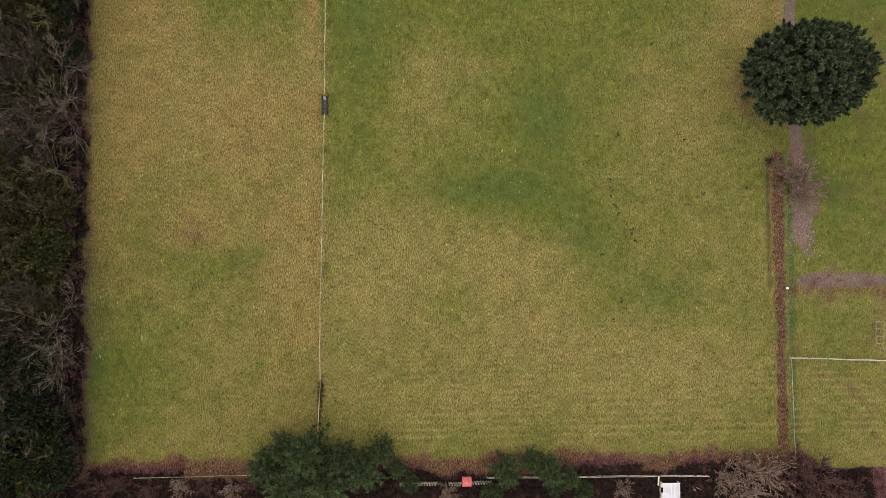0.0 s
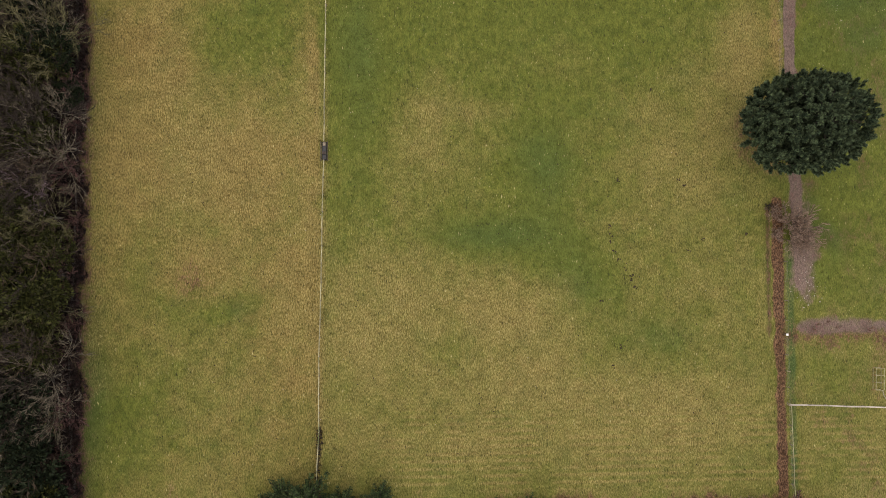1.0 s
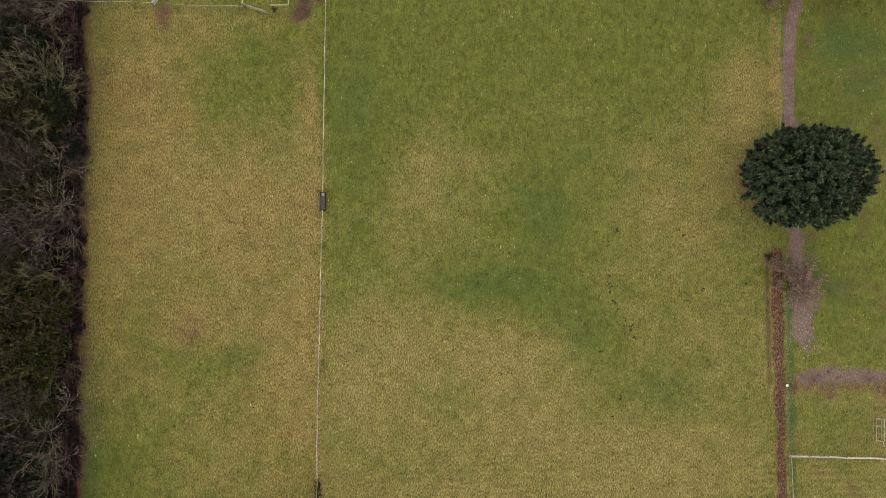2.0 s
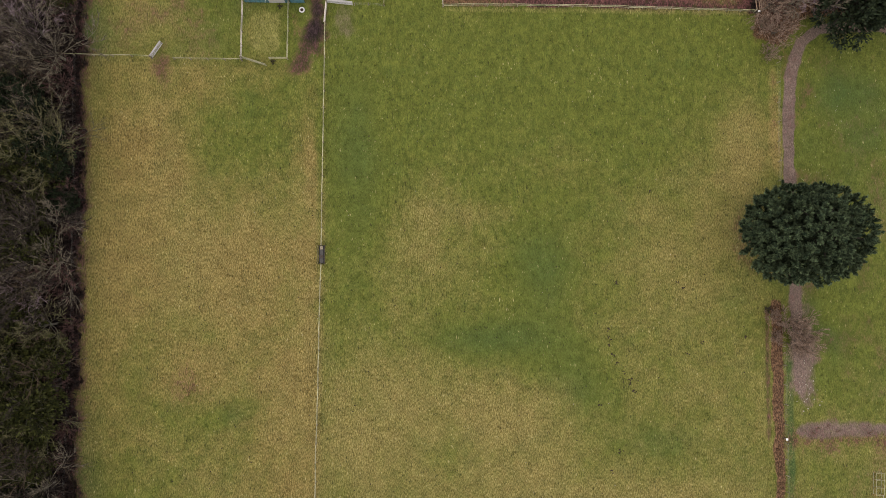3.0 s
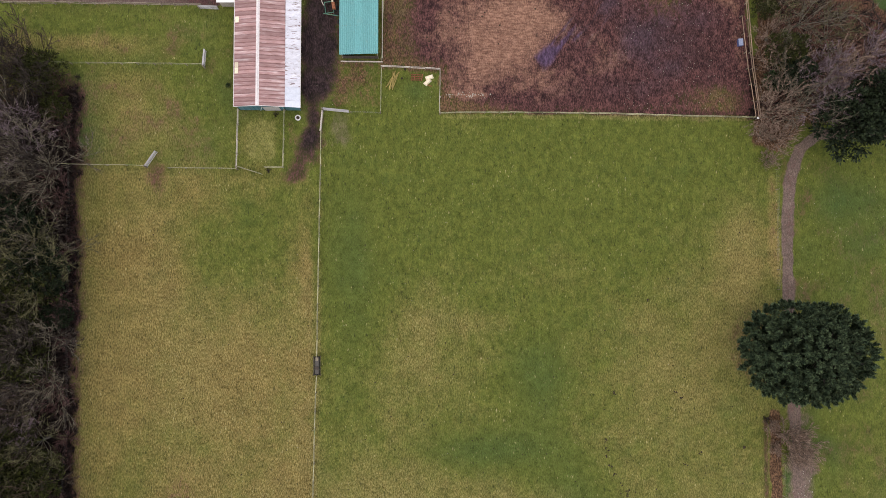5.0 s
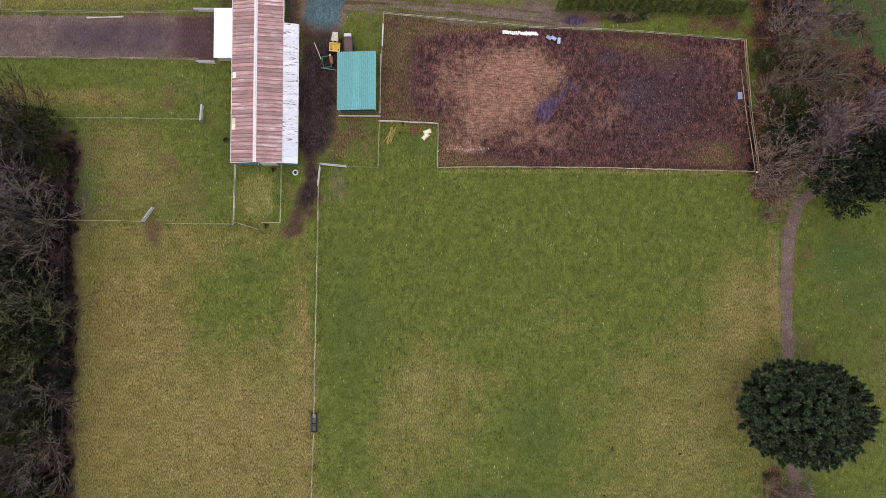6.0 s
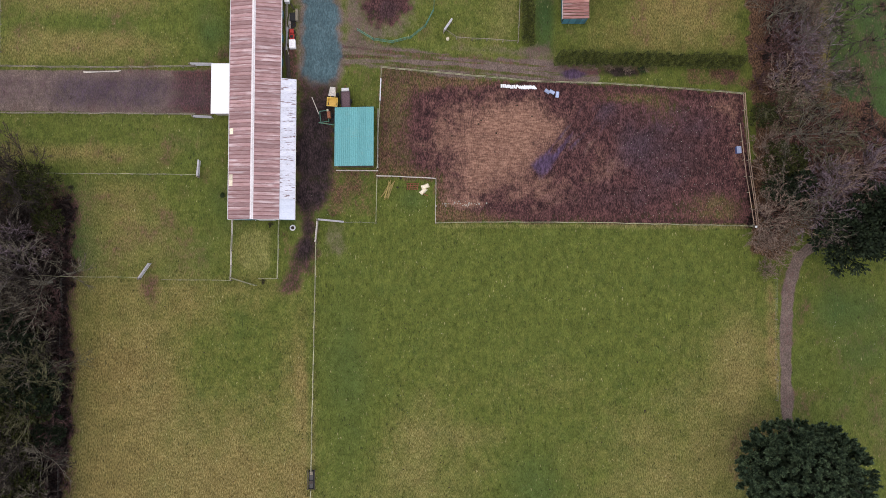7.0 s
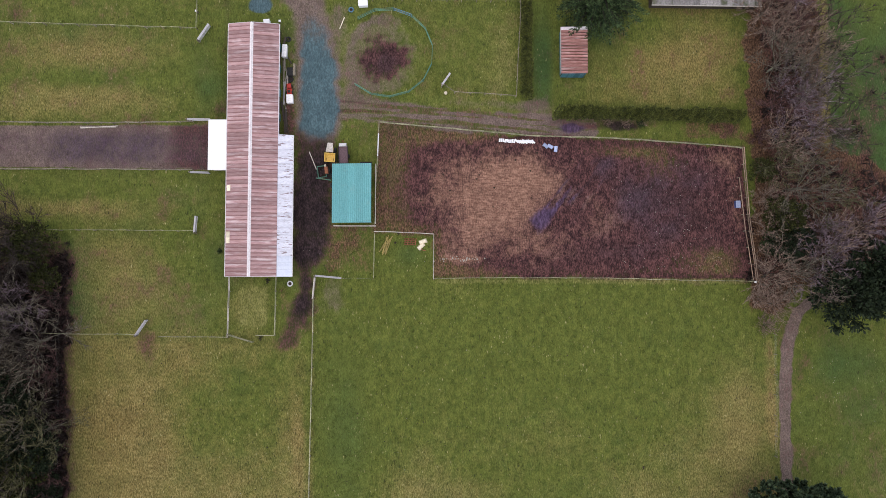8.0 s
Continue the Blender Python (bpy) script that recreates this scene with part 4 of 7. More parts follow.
    # stable doors in the yard wall
    for y in (95.5, 99.5, 103.5, 107.0):
        d = Geo().box(0, 0, 0, 0.07, 1.2, 2.0, 0.02).make("door", M_TEAL, h, "teal painted stable door", pose(xe - 0.22, y, 0.02))
        Geo().box(0, 0, 0, 0.05, 0.2, 0.05, 0.01).make("door_handle", M_GALV, d, "", pose(0.05, 0.4, 1.05))
    Geo().box(-22.6, y0 + 0.02, 0.05, 2.6, 0.06, 2.3, 0.02).make("sliding_door", M_GALV, h, "grey metal sliding door")
    Geo().tube((-24.6, y0 - 0.04, 0.3), (-23.9, y0 - 0.04, 2.6), 0.05, 0.05).make("door_brace", M_WHITE, h, "white brace")
    # annexe
    a = Geo()
    a.box(0, 0, 0, 3.1, 8.15, 0.09, 0.03)
    a.make("annexe_roof", M_BRIGHT, h, "clean white flat annexe roof", pose(-29.85, 90.5, 2.36, 0, -2.0, 0))
    board_wall(h, "annexe_wall", (-31.1, 86.75), (-28.1, 86.75), 2.25, 2.35, M_PALE)
    board_wall(h, "annexe_wall", (-31.1, 94.25), (-28.1, 94.25), 2.25, 2.35, M_PALE)
    board_wall(h, "annexe_wall", (-31.15, 86.8), (-31.15, 94.2), 2.25, 2.25, M_PALE)
    return h


barn()


def green_shed():
    s = thing("green_shed", "open-sided shed with a corrugated green steel roof", "shed")
    x0, x1, y0, y1, z0, z1 = -11.6, -5.3, 78.05, 87.55, 2.45, 3.2
    pitch = math.atan2(z1 - z0, x1 - x0)
    n = 5
    w = (x1 - x0) / math.cos(pitch) / n
    me = Geo().sheet(w * 1.01, y1 - y0, 4, 0.075).data("roof_sheet", M_GREEN)
    for i in range(n):
        t = (i + 0.5) / n
        child("roof_sheet", me, s, Matrix.Translation((x0 + t * (x1 - x0), y0, z0 + t * (z1 - z0) + 0.05 + 0.012 * (i % 2))) @ Euler((0, -pitch, 0)).to_matrix().to_4x4())
    for y in (y0 + 0.3, (y0 + y1) / 2, y1 - 0.3):
        for x, z in ((x0 + 0.3, z0), (x1 - 0.2, z1)):
            Geo().box(0, 0, -0.1, 0.16, 0.16, z + 0.05, 0.02).make("post", M_POST, s, "", pose(x, y, 0))
        g = Geo()
        g.add([(x, y + sy * 0.04, z + dz) for x, z in ((x0, z0), (x1, z1)) for sy in (-1, 1) for dz in (-0.14, 0.0)], [(0, 1, 5, 4), (3, 2, 6, 7), (1, 3, 7, 5), (2, 0, 4, 6), (0, 2, 3, 1), (4, 5, 7, 6)])
        g.make("rafter", M_POST, s)
    board_wall(s, "back_wall", (x0 + 0.3, y0 + 0.25), (x0 + 0.3, y1 - 0.25), z0 - 0.1, z0 - 0.1, M_TEAL)
    board_wall(s, "end_wall", (x0 + 0.3, y1 - 0.25), (x1 - 0.2, y1 - 0.25), z0 - 0.1, z1 - 0.15, M_DARKWALL)
    board_wall(s, "end_wall", (x0 + 0.3, y0 + 0.25), (x1 - 0.2, y0 + 0.25), 1.2, 1.2, M_DARKWALL)
    Geo().box(0, 0, 0, 6.9, 0.18, 0.25, 0.03).make("kerb", M_PALE, s, "pale timber kerb", pose(-8.2, 77.75, -0.05))
    Geo().box(0, 0, 0, 0.12, 9.8, 0.14, 0.02).make("side_rail", M_PALE, s, "pale timber rail", pose(-4.75, 82.9, 1.1))
    for y in (78.2, 81.3, 84.4, 87.5):
        Geo().box(0, 0, -0.1, 0.12, 0.12, 1.3, 0.02).make("side_post", M_POST, s, "", pose(-4.75, y, 0))
    Geo().box(0, 0, 0, 1.9, 0.5, 0.6, 0.05).make("crate", M_BLACK, s, "dark crate under the eave", pose(-6.4, 88.0, 0))
    return s


green_shed()


def red_shed():
    s = thing("field_shelter", "small teal timber shelter with a rust-red tin roof", "shed")
    x0, x1, y0, y1 = 25.6, 29.9, 102.7, 110.5
    n = 15
    w = (y1 - y0) / n
    pitch = math.atan2(0.35, x1 - x0)
    me = Geo().sheet(w - 0.05, math.hypot(x1 - x0, 0.35), 2, 0.05).data("roof_sheet", M_REDTIN)
    pale = Geo().sheet(w * 1.03, math.hypot(x1 - x0, 0.35), 3, 0.04).data("roof_sheet", M_RIDGE)
    for i in range(n):
        child("roof_sheet", pale if i == 14 else me, s, Matrix.Translation((x0, y0 + w * (i + 0.5), 2.1 + 0.014 * (i % 2))) @ Euler((0, 0, -math.pi / 2)).to_matrix().to_4x4() @ Euler((pitch, 0, 0)).to_matrix().to_4x4())
    for a, b, h0, h1 in (((x0 + 0.2, y0 + 0.06), (x1 - 0.2, y0 + 0.06), 2.0, 2.3), ((x0 + 0.2, y1 - 0.2), (x1 - 0.2, y1 - 0.2), 2.05, 2.35), ((x0 + 0.2, y0 + 0.3), (x0 + 0.2, y1 - 0.2), 2.05, 2.05), ((x1 - 0.2, y0 + 0.3), (x1 - 0.2, y1 - 0.2), 2.35, 2.35)):
        board_wall(s, "wall_board", a, b, h0, h1, M_TEAL, board=0.3, split=True)
    Geo().box(0, 0, 0, 0.07, 7.8, 0.12, 0.02).make("gutter", M_PALE, s, "", pose(x0 - 0.06, 106.6, 2.02))
    return s


red_shed()


def north_building():
    s = thing("long_outbuilding", "long low outbuilding with a grey sheet roof", "outbuilding")
    n = 16
    w = 18.4 / n
    me = Geo().sheet(w * 1.03, 5.2, 5, 0.03).data("roof_sheet", M_CONCRETE)
    for i in range(n):
        child("roof_sheet", me, s, Matrix.Translation((40.9 + w * (i + 0.5), 114.5, 1.95 + 0.012 * (i % 2))) @ Euler((0.1, 0, 0)).to_matrix().to_4x4())
    board_wall(s, "wall", (41.0, 114.8), (59.1, 114.8), 1.9, 1.9, M_DARKWALL)
    board_wall(s, "wall", (41.0, 119.5), (59.1, 119.5), 2.3, 2.3, M_DARKWALL)
    board_wall(s, "wall", (41.0, 114.8), (41.0, 119.5), 1.9, 2.3, M_DARKWALL)
    board_wall(s, "wall", (59.1, 114.8), (59.1, 119.5), 1.9, 2.3, M_DARKWALL)
    Geo().box(0, 0, 0, 18.6, 0.14, 0.16, 0.03).make("fascia", M_PALE, s, "", pose(50.1, 114.45, 1.84))
    return s


north_building()


# ---- fences and gates ----
def post_mesh(material, w, h):
    return Geo().box(0, 0, -0.15, w, w, h + 0.15, 0.3 * w).data("post", material)


def spaced(pts, gap):
    out = []
    for a, b in zip(pts, pts[1:]):
        n = max(1, round(math.dist(a, b) / gap))
        out += [(a[0] + (b[0] - a[0]) * i / n, a[1] + (b[1] - a[1]) * i / n) for i in range(n)]
    return out + [pts[-1]]


def fence(label, pts, gap=2.6, tall=1.15, wide=0.11, post=None, rails=(), rail=None, rail_size=(0.08, 0.11), wires=(), group="", wobble=0.06, name="fence"):
    """Posts in the ground, each joined to the next by rails, with wires along them."""
    rnd = random.Random(round(pts[0][0] * 31 + pts[0][1] * 17))
    at = spaced(pts, gap)
    at = [(x + rnd.uniform(-wobble, wobble), y + rnd.uniform(-wobble, wobble)) for x, y in at]
    base = Matrix.Translation((*at[0], 0.0))
    f = thing(name, label, "fence", base, group)
    me = post_mesh(post or M_POST, wide, tall)
    for x, y in at:
        child("post", me, f, pose(x - at[0][0], y - at[0][1], 0, rnd.uniform(-2.5, 2.5), rnd.uniform(-2.5, 2.5), rnd.uniform(0, 40)))
    if rails:
        bar = Geo().box(0, 0, 0, 1, rail_size[0], rail_size[1], 0.012).data("rail", rail or M_RAIL)
        for (ax, ay), (bx, by) in zip(at, at[1:]):
            d = math.hypot(bx - ax, by - ay)
            for z in rails:
                m = pose((ax + bx) / 2 - at[0][0], (ay + by) / 2 - at[0][1], z + rnd.uniform(-0.03, 0.03), 0, rnd.uniform(-1, 1), math.degrees(math.atan2(by - ay, bx - ax)))
                child("rail", bar, f, m @ Matrix.Diagonal((d + 0.04, 1, 1, 1)))
    for z in wires:
        Geo().line([(x - at[0][0], y - at[0][1], z) for x, y in at], 0.006, 4).make("wire", M_WIRE, f)
    return f


WIRED = (0.35, 0.7, 1.05)
fence("post-and-wire field fence with a mossy top rail", [FENCE_MID[0], FENCE_MID[1], (-15.2, 29.4)], 2.8, rails=(1.0,), wires=(0.4, 0.7), group="field fences", rail_size=(0.13, 0.09))
fence("post-and-wire field fence with a mossy top rail", [(-15.2, 26.3), FENCE_MID[3], FENCE_MID[4], FENCE_MID[5], FENCE_MID[6]], 2.8, rails=(1.0,), wires=(0.4, 0.7), group="field fences", rail_size=(0.13, 0.09))
fence("weathered rail fence across the paddock", [(-60.0, 60.5), (-55.2, 60.4), (-43.0, 60.2)], 2.8, rails=(0.95,), wires=(0.5,), group="paddock fences")
fence("weathered rail fence across the paddock", [(-39.2, 59.9), (-28.3, 59.7)], 2.7, rails=(0.95,), wires=(0.5,), group="paddock fences")
fence("grey timber pen fence south of the barn", [(-28.2, 69.5), (-28.3, 59.7)], 2.4, rails=(0.55, 1.05), group="pen fences", rail=M_PALE)
fence("grey timber pen fence south of the barn", [(-20.7, 69.5), (-20.8, 60.0), (-23.8, 60.0)], 2.4, rails=(0.55, 1.05), group="pen fences")
fence("weathered rail fence in the north paddock", [(-66.0, 77.0), (-47.1, 76.9), (-34.0, 76.8)], 2.7, rails=(0.95,), wires=(0.5,), group="paddock fences")
fence("dark rail fence along the earth lane", [(-66.5, 94.3), (-49.3, 94.3), (-34.5, 94.6)], 2.2, rails=(0.5, 1.0), rail=M_POST, group="lane fences")
fence("dark rail fence along the earth lane", [(-66.5, 86.7), (-47.4, 86.8), (-34.4, 86.7)], 2.2, rails=(0.5, 1.0), rail=M_POST, group="lane fences")
fence("weathered rail fence in the far paddock", [(-66.5, 110.7), (-47.9, 110.3), (-34.1, 110.0), (-34.0, 119.0)], 2.7, rails=(0.95,), wires=(0.5,), group="paddock fences")
fence("dark wire fence at the paddock edge", [(-66.2, 110.4), (-65.9, 94.6)], 2.4, rails=(1.0,), rail=M_POST, wires=WIRED, group="paddock fences")
fence("weathered rail fence round the riding arena", [(-4.9, 78.0), (-4.5, 88.9)], 2.4, rails=(0.5, 1.0), group="arena fences")
fence("weathered rail fence round the riding arena", [(-4.3, 92.9), (-4.2, 94.8), (15.3, 93.15), (22.3, 92.6), (32.2, 92.5), (43.7, 91.9), (56.2, 91.0)], 2.4, rails=(0.5, 1.0), group="arena fences")
fence("brown double rail fence at the arena end", [(56.25, 91.0), (56.95, 79.8), (58.15, 68.7)], 2.6, rails=(0.6, 1.15), rail=M_RED_RAIL, rail_size=(0.11, 0.13), group="arena fences")
fence("brown double rail fence at the arena end", [(55.5, 86.0), (56.1, 79.8), (57.5, 68.9)], 2.6, tall=0.9, rails=(0.75,), rail=M_RED_RAIL, rail_size=(0.10, 0.12), group="arena fences")
fence("weathered rail fence round the riding arena", [(57.4, 68.7), (31.1, 69.25), (17.1, 69.3), (4.8, 69.1)], 2.4, rails=(0.5, 1.0), group="arena fences")
fence("pale rail fence round the small yard", [(4.7, 69.0), (4.7, 76.4), (-5.0, 76.8)], 2.4, rails=(0.5, 1.05), rail=M_PALE, group="yard fences")
fence("yellow-green mossy rail fence beside the yard", [(-4.9, 76.5), (-5.0, 69.2)], 2.4, rails=(0.5, 1.0), group="yard fences")
fence("low wire fence by the yard gate", [(-10.0, 69.2), (-5.1, 69.1)], 2.4, tall=1.0, wires=WIRED, group="yard fences")
fence("thin rail fence round the north lawn", [(6.1, 101.3), (8.2, 99.9), (18.4, 99.3), (19.2, 115.4), (-5.5, 115.3)], 2.5, rails=(1.0,), rail=M_POST, wires=(0.5,), group="lawn fences")
fence("white rail fence across the east paddock", [(61.0, -14.2), (77.0, -14.8), (90.0, -15.2)], 3.4, tall=1.2, rails=(0.6, 1.12), rail=M_PALE, rail_size=(0.12, 0.14), group="east fences")
fence("pale wire fence beside the bank", [(61.2, -14.4), (61.5, -30.5)], 3.0, rails=(1.05,), rail=M_RAIL, wires=(0.4, 0.7), group="east fences")
fence("thin wire fence beside the bank", [(61.0, 12.5), (61.0, -3.5), (61.0, -14.0)], 3.0, wires=WIRED, wide=0.09, group="east fences")
fence("thin wire fence along the farm track", [(61.1, 60.0), (60.9, 40.0)], 3.2, wires=WIRED, wide=0.09, group="east fences")
fence("old wire boundary fence at the wood edge", [(-55.0, 60.0), (-54.6, 20.0), (-55.5, -10.0), (-54.0, -31.0)], 4.0, wires=WIRED, post=M_BARK_DARK, group="boundary fences")
fence("old timber boundary fence under the trees", [(-45.5, -31.9), (-29.4, -31.8), (-16.5, -32.0), (-5.0, -32.6)], 2.6, rails=(0.9,), group="boundary fences")
fence("old timber boundary fence by the gardens", [(10.7, -32.9), (27.4, -33.1), (38.2, -33.1), (47.1, -33.3)], 2.4, rails=(0.4, 0.95), rail=M_PALE, group="boundary fences")


def gate(label, a, b, material, tall=1.15, bars=5, boarded=0.0, name="field_gate"):
    """A barred gate hung at a and standing open to b."""
    d = math.dist(a, b)
    g = thing(name, label, "gate", pose(a[0], a[1], 0.08, 0, 0, math.degrees(math.atan2(b[1] - a[1], b[0] - a[0]))), "gates")
    for i in range(bars):
        z = 0.06 + (tall - 0.1) * i / (bars - 1)
        Geo().box(d / 2, 0, z, d, 0.06, 0.07, 0.012).make("bar", material, g)
    for x in (0.04, d - 0.04):
        Geo().box(x, 0, 0.0, 0.08, 0.08, tall + 0.04, 0.015).make("stile", material, g)
    Geo().tube((0.06, 0.05, 0.1), (d - 0.06, 0.05, tall - 0.05), 0.025, 0.025, 6).make("brace", material, g)
    if boarded:
        Geo().box(d / 2, 0.0, tall - 0.02, d, boarded, 0.05, 0.012).make("cap_board", material, g)
    Geo().box(-0.14, 0, -0.15, 0.16, 0.16, tall + 0.35, 0.04).make("gate_post", M_POST, g)
    return g


gate("pale boarded gate standing across the muddy gateway", (-14.4, 69.6), (-10.2, 69.2), M_GALV, boarded=0.30)
gate("pale timber gate folded back along the fence", (-14.5, 69.3), (-14.8, 65.9), M_PALE, boarded=0.18)
gate("grey metal field gate standing open on worn ground", (-42.8, 60.1), (-41.2, 62.5), M_GALV, boarded=0.24)
gate("grey metal field gate standing open by the fence", (-33.8, 76.6), (-33.6, 79.2), M_GALV, boarded=0.26)
gate("grey metal field gate standing open in long grass", (-33.7, 108.0), (-32.0, 110.6), M_GALV, boarded=0.34)
gate("grey metal gate at the end of the earth lane", (-35.2, 94.9), (-31.5, 94.9), M_GALV, boarded=0.3)
gate("grey metal gate at the end of the earth lane", (-34.6, 86.3), (-31.6, 86.2), M_GALV, boarded=0.3)
gate("small timber gate standing open in the pen", (-28.2, 60.1), (-24.3, 58.9), M_RAIL, boarded=0.12)
gate("grey metal gate standing open on the lawn", (6.1, 101.0), (7.4, 102.9), M_GALV, boarded=0.3)
gate("white gate in the arena fence", (-4.45, 89.1), (-4.3, 92.8), M_WHITE, boarded=0.16)


def round_pen():
    """Tube panels set in an open ring."""
    cx, cy, r = PEN
    p = thing("round_pen", "round pen of green tube panels, open on one side", "pen", pose(cx, cy, 0))
    n = 15
    for k in range(11):
        a0, a1 = radians(130 - 24 * k), radians(130 - 24 * (k + 1))
        A, B = Vector((r * math.cos(a0), r * 0.97 * math.sin(a0), 0)), Vector((r * math.cos(a1), r * 0.97 * math.sin(a1), 0))
        d = (B - A).length
        q = child("panel", None, p, Matrix.Translation(A) @ Euler((0, 0, math.atan2(B.y - A.y, B.x - A.x))).to_matrix().to_4x4())
        material = M_PENBLUE if k == 2 else M_PENGREEN
        for z in (0.3, 0.75, 1.2):
            Geo().tube((0.05, 0, z), (d - 0.05, 0, z), 0.04, 0.04, 6).make("tube", material, q)
        for x in (0.06, d - 0.06):
            Geo().tube((x, 0, 0), (x, 0, 1.24), 0.045, 0.045, 6).make("upright", material, q)
    return p


round_pen()


# ---- trees and shrubs ----
def tubes(name, segs, material, sides):
    """All the limbs of one part as tapered tubes."""
    a = np.array([[*s[0]] for s in segs])
    b = np.array([[*s[1]] for s in segs])
    ra, rb = np.array([s[2] for s in segs])[:, None], np.array([s[3] for s in segs])[:, None]
    d = b - a
    d /= np.linalg.norm(d, axis=1, keepdims=True) + 1e-9
    ref = np.where(np.abs(d[:, 2:3]) > 0.8, np.array([[1.0, 0, 0]]), np.array([[0, 0, 1.0]]))
    u = np.cross(d, ref)
    u /= np.linalg.norm(u, axis=1, keepdims=True)
    w = np.cross(d, u)
    rings = []
    for p, r in ((a, ra), (b, rb)):
        for i in range(sides):
            t = 2 * math.pi * i / sides
            rings.append(p + r * (math.cos(t) * u + math.sin(t) * w))
    verts = np.stack(rings, 1).reshape(-1, 3)
    base = (np.arange(len(segs)) * 2 * sides)[:, None]
    faces = np.concatenate([base + np.array([[i, (i + 1) % sides, sides + (i + 1) % sides, sides + i]]) for i in range(sides)])
    return array_mesh(name, verts, faces, material)


def twig_fans(name, boughs, segs, material):
    """Slender branches as three-sided tubes, and the fine twigs on them as three-sided spikes."""
    def rings(a, b):
        d = b - a
        d /= np.linalg.norm(d, axis=1, keepdims=True) + 1e-9
        u = np.cross(d, np.where(np.abs(d[:, 2:3]) > 0.8, np.array([[1.0, 0, 0]]), np.array([[0, 0, 1.0]])))
        u /= np.linalg.norm(u, axis=1, keepdims=True)
        w = np.cross(d, u)
        return u, -0.5 * u + 0.87 * w, -0.5 * u - 0.87 * w

    a, b = np.array([[*q[0]] for q in segs]), np.array([[*q[1]] for q in segs])
    r = np.array([q[2] for q in segs])[:, None]
    fine = np.stack([a + r * e for e in rings(a, b)] + [b], 1).reshape(-1, 3)
    faces = [(np.arange(len(segs)) * 4)[:, None] + np.array([[i, (i + 1) % 3, 3]]) for i in range(3)]
    a, b = np.array([[*q[0]] for q in boughs]), np.array([[*q[1]] for q in boughs])
    around = rings(a, b)
    thick = np.stack([p + np.array([q[k] for q in boughs])[:, None] * e for p, k in ((a, 2), (b, 3)) for e in around], 1).reshape(-1, 3)
    base = (len(fine) + np.arange(len(boughs)) * 6)[:, None]
    for i in range(3):
        n = (i + 1) % 3
        faces += [base + np.array([[i, n, 3 + n]]), base + np.array([[i, 3 + n, 3 + i]])]
    return array_mesh(name, np.concatenate([fine, thick]), np.concatenate(faces), material)


def bare_tree(label, seed, tall, bark, twig_mat, trunk=0.22, limbs=9, clear=0.24, low=18, high=80, twig_r=1.0, reach=0.60, name="tree", twiggy=3):
    """A leafless tree: limbs that sweep up and outwards, forking into branches that end in fans of twigs."""
    rnd = random.Random(seed)
    segs, boughs, twig = [], [], []

    def jitter(k):
        return Vector((rnd.uniform(-k, k), rnd.uniform(-k, k), rnd.uniform(-k, k)))

    def aside(d, turn):
        return (d * math.cos(turn) + d.cross(jitter(1.0)).normalized() * math.sin(turn)).normalized()

    p, d, r = Vector((0, 0, -0.15)), Vector((rnd.uniform(-0.08, 0.08), rnd.uniform(-0.08, 0.08), 1)).normalized(), trunk
    for i in range(3):
        q = p + d * (tall * clear / 3)
        segs.append((p, q, r, r * 0.9))
        p, r, d = q, r * 0.9, (d + jitter(0.08)).normalized()
    for k in range(limbs):
        ang = 2.39996 * k + rnd.uniform(-0.3, 0.3)
        lift = radians(low + (high - low) * (k + 0.5) / limbs + rnd.uniform(-6, 6))
        d = Vector((math.cos(ang) * math.cos(lift), math.sin(ang) * math.cos(lift), math.sin(lift)))
        length = tall * reach * rnd.uniform(0.75, 1.15) * (1.0 + 0.25 * math.sin(lift))
        a, ra, n = p - Vector((0, 0, rnd.uniform(0, 0.35) * tall * clear)), r * rnd.uniform(0.36, 0.5), 6
        for i in range(n):
            b, rb = a + d * (length / n), max(ra * 0.72, 0.022)
            segs.append((a, b, ra, rb))
            a, ra, d = b, rb, (d + jitter(0.16) + Vector((0, 0, 0.07))).normalized()
            for _ in range(2 if i else 1):
                sd, sl, sa, sr = aside(d, radians(rnd.uniform(24, 52))), length * 0.42 * (1 - 0.09 * i) * rnd.uniform(0.65, 1.15), a, min(ra * 0.6, 0.05)
                for j in range(3):
                    sb = sa + sd * (sl / 3)
                    boughs.append((sa, sb, max(sr, 0.024 * twig_r), max(sr * 0.7, 0.020 * twig_r)))
                    sa, sr, sd = sb, sr * 0.7, (sd + jitter(0.20) + Vector((0, 0, 0.10))).normalized()
                    for _ in range(twiggy + (2 if j == 2 else 0)):
                        td, tl = aside(sd, radians(rnd.uniform(8, 44))), sl * rnd.uniform(0.30, 0.62)
                        twig.append((sa - sd * 0.1 * sl * rnd.random(), sa + (td + Vector((0, 0, 0.15))).normalized() * tl, 0.034 * twig_r * rnd.uniform(0.7, 1.2)))
    t = thing(name, label, "tree" if name == "tree" else "shrub")
    child("trunk", tubes("trunk", segs, bark, 6), t)
    child("crown", twig_fans("crown", boughs, twig, twig_mat), t)
    return t


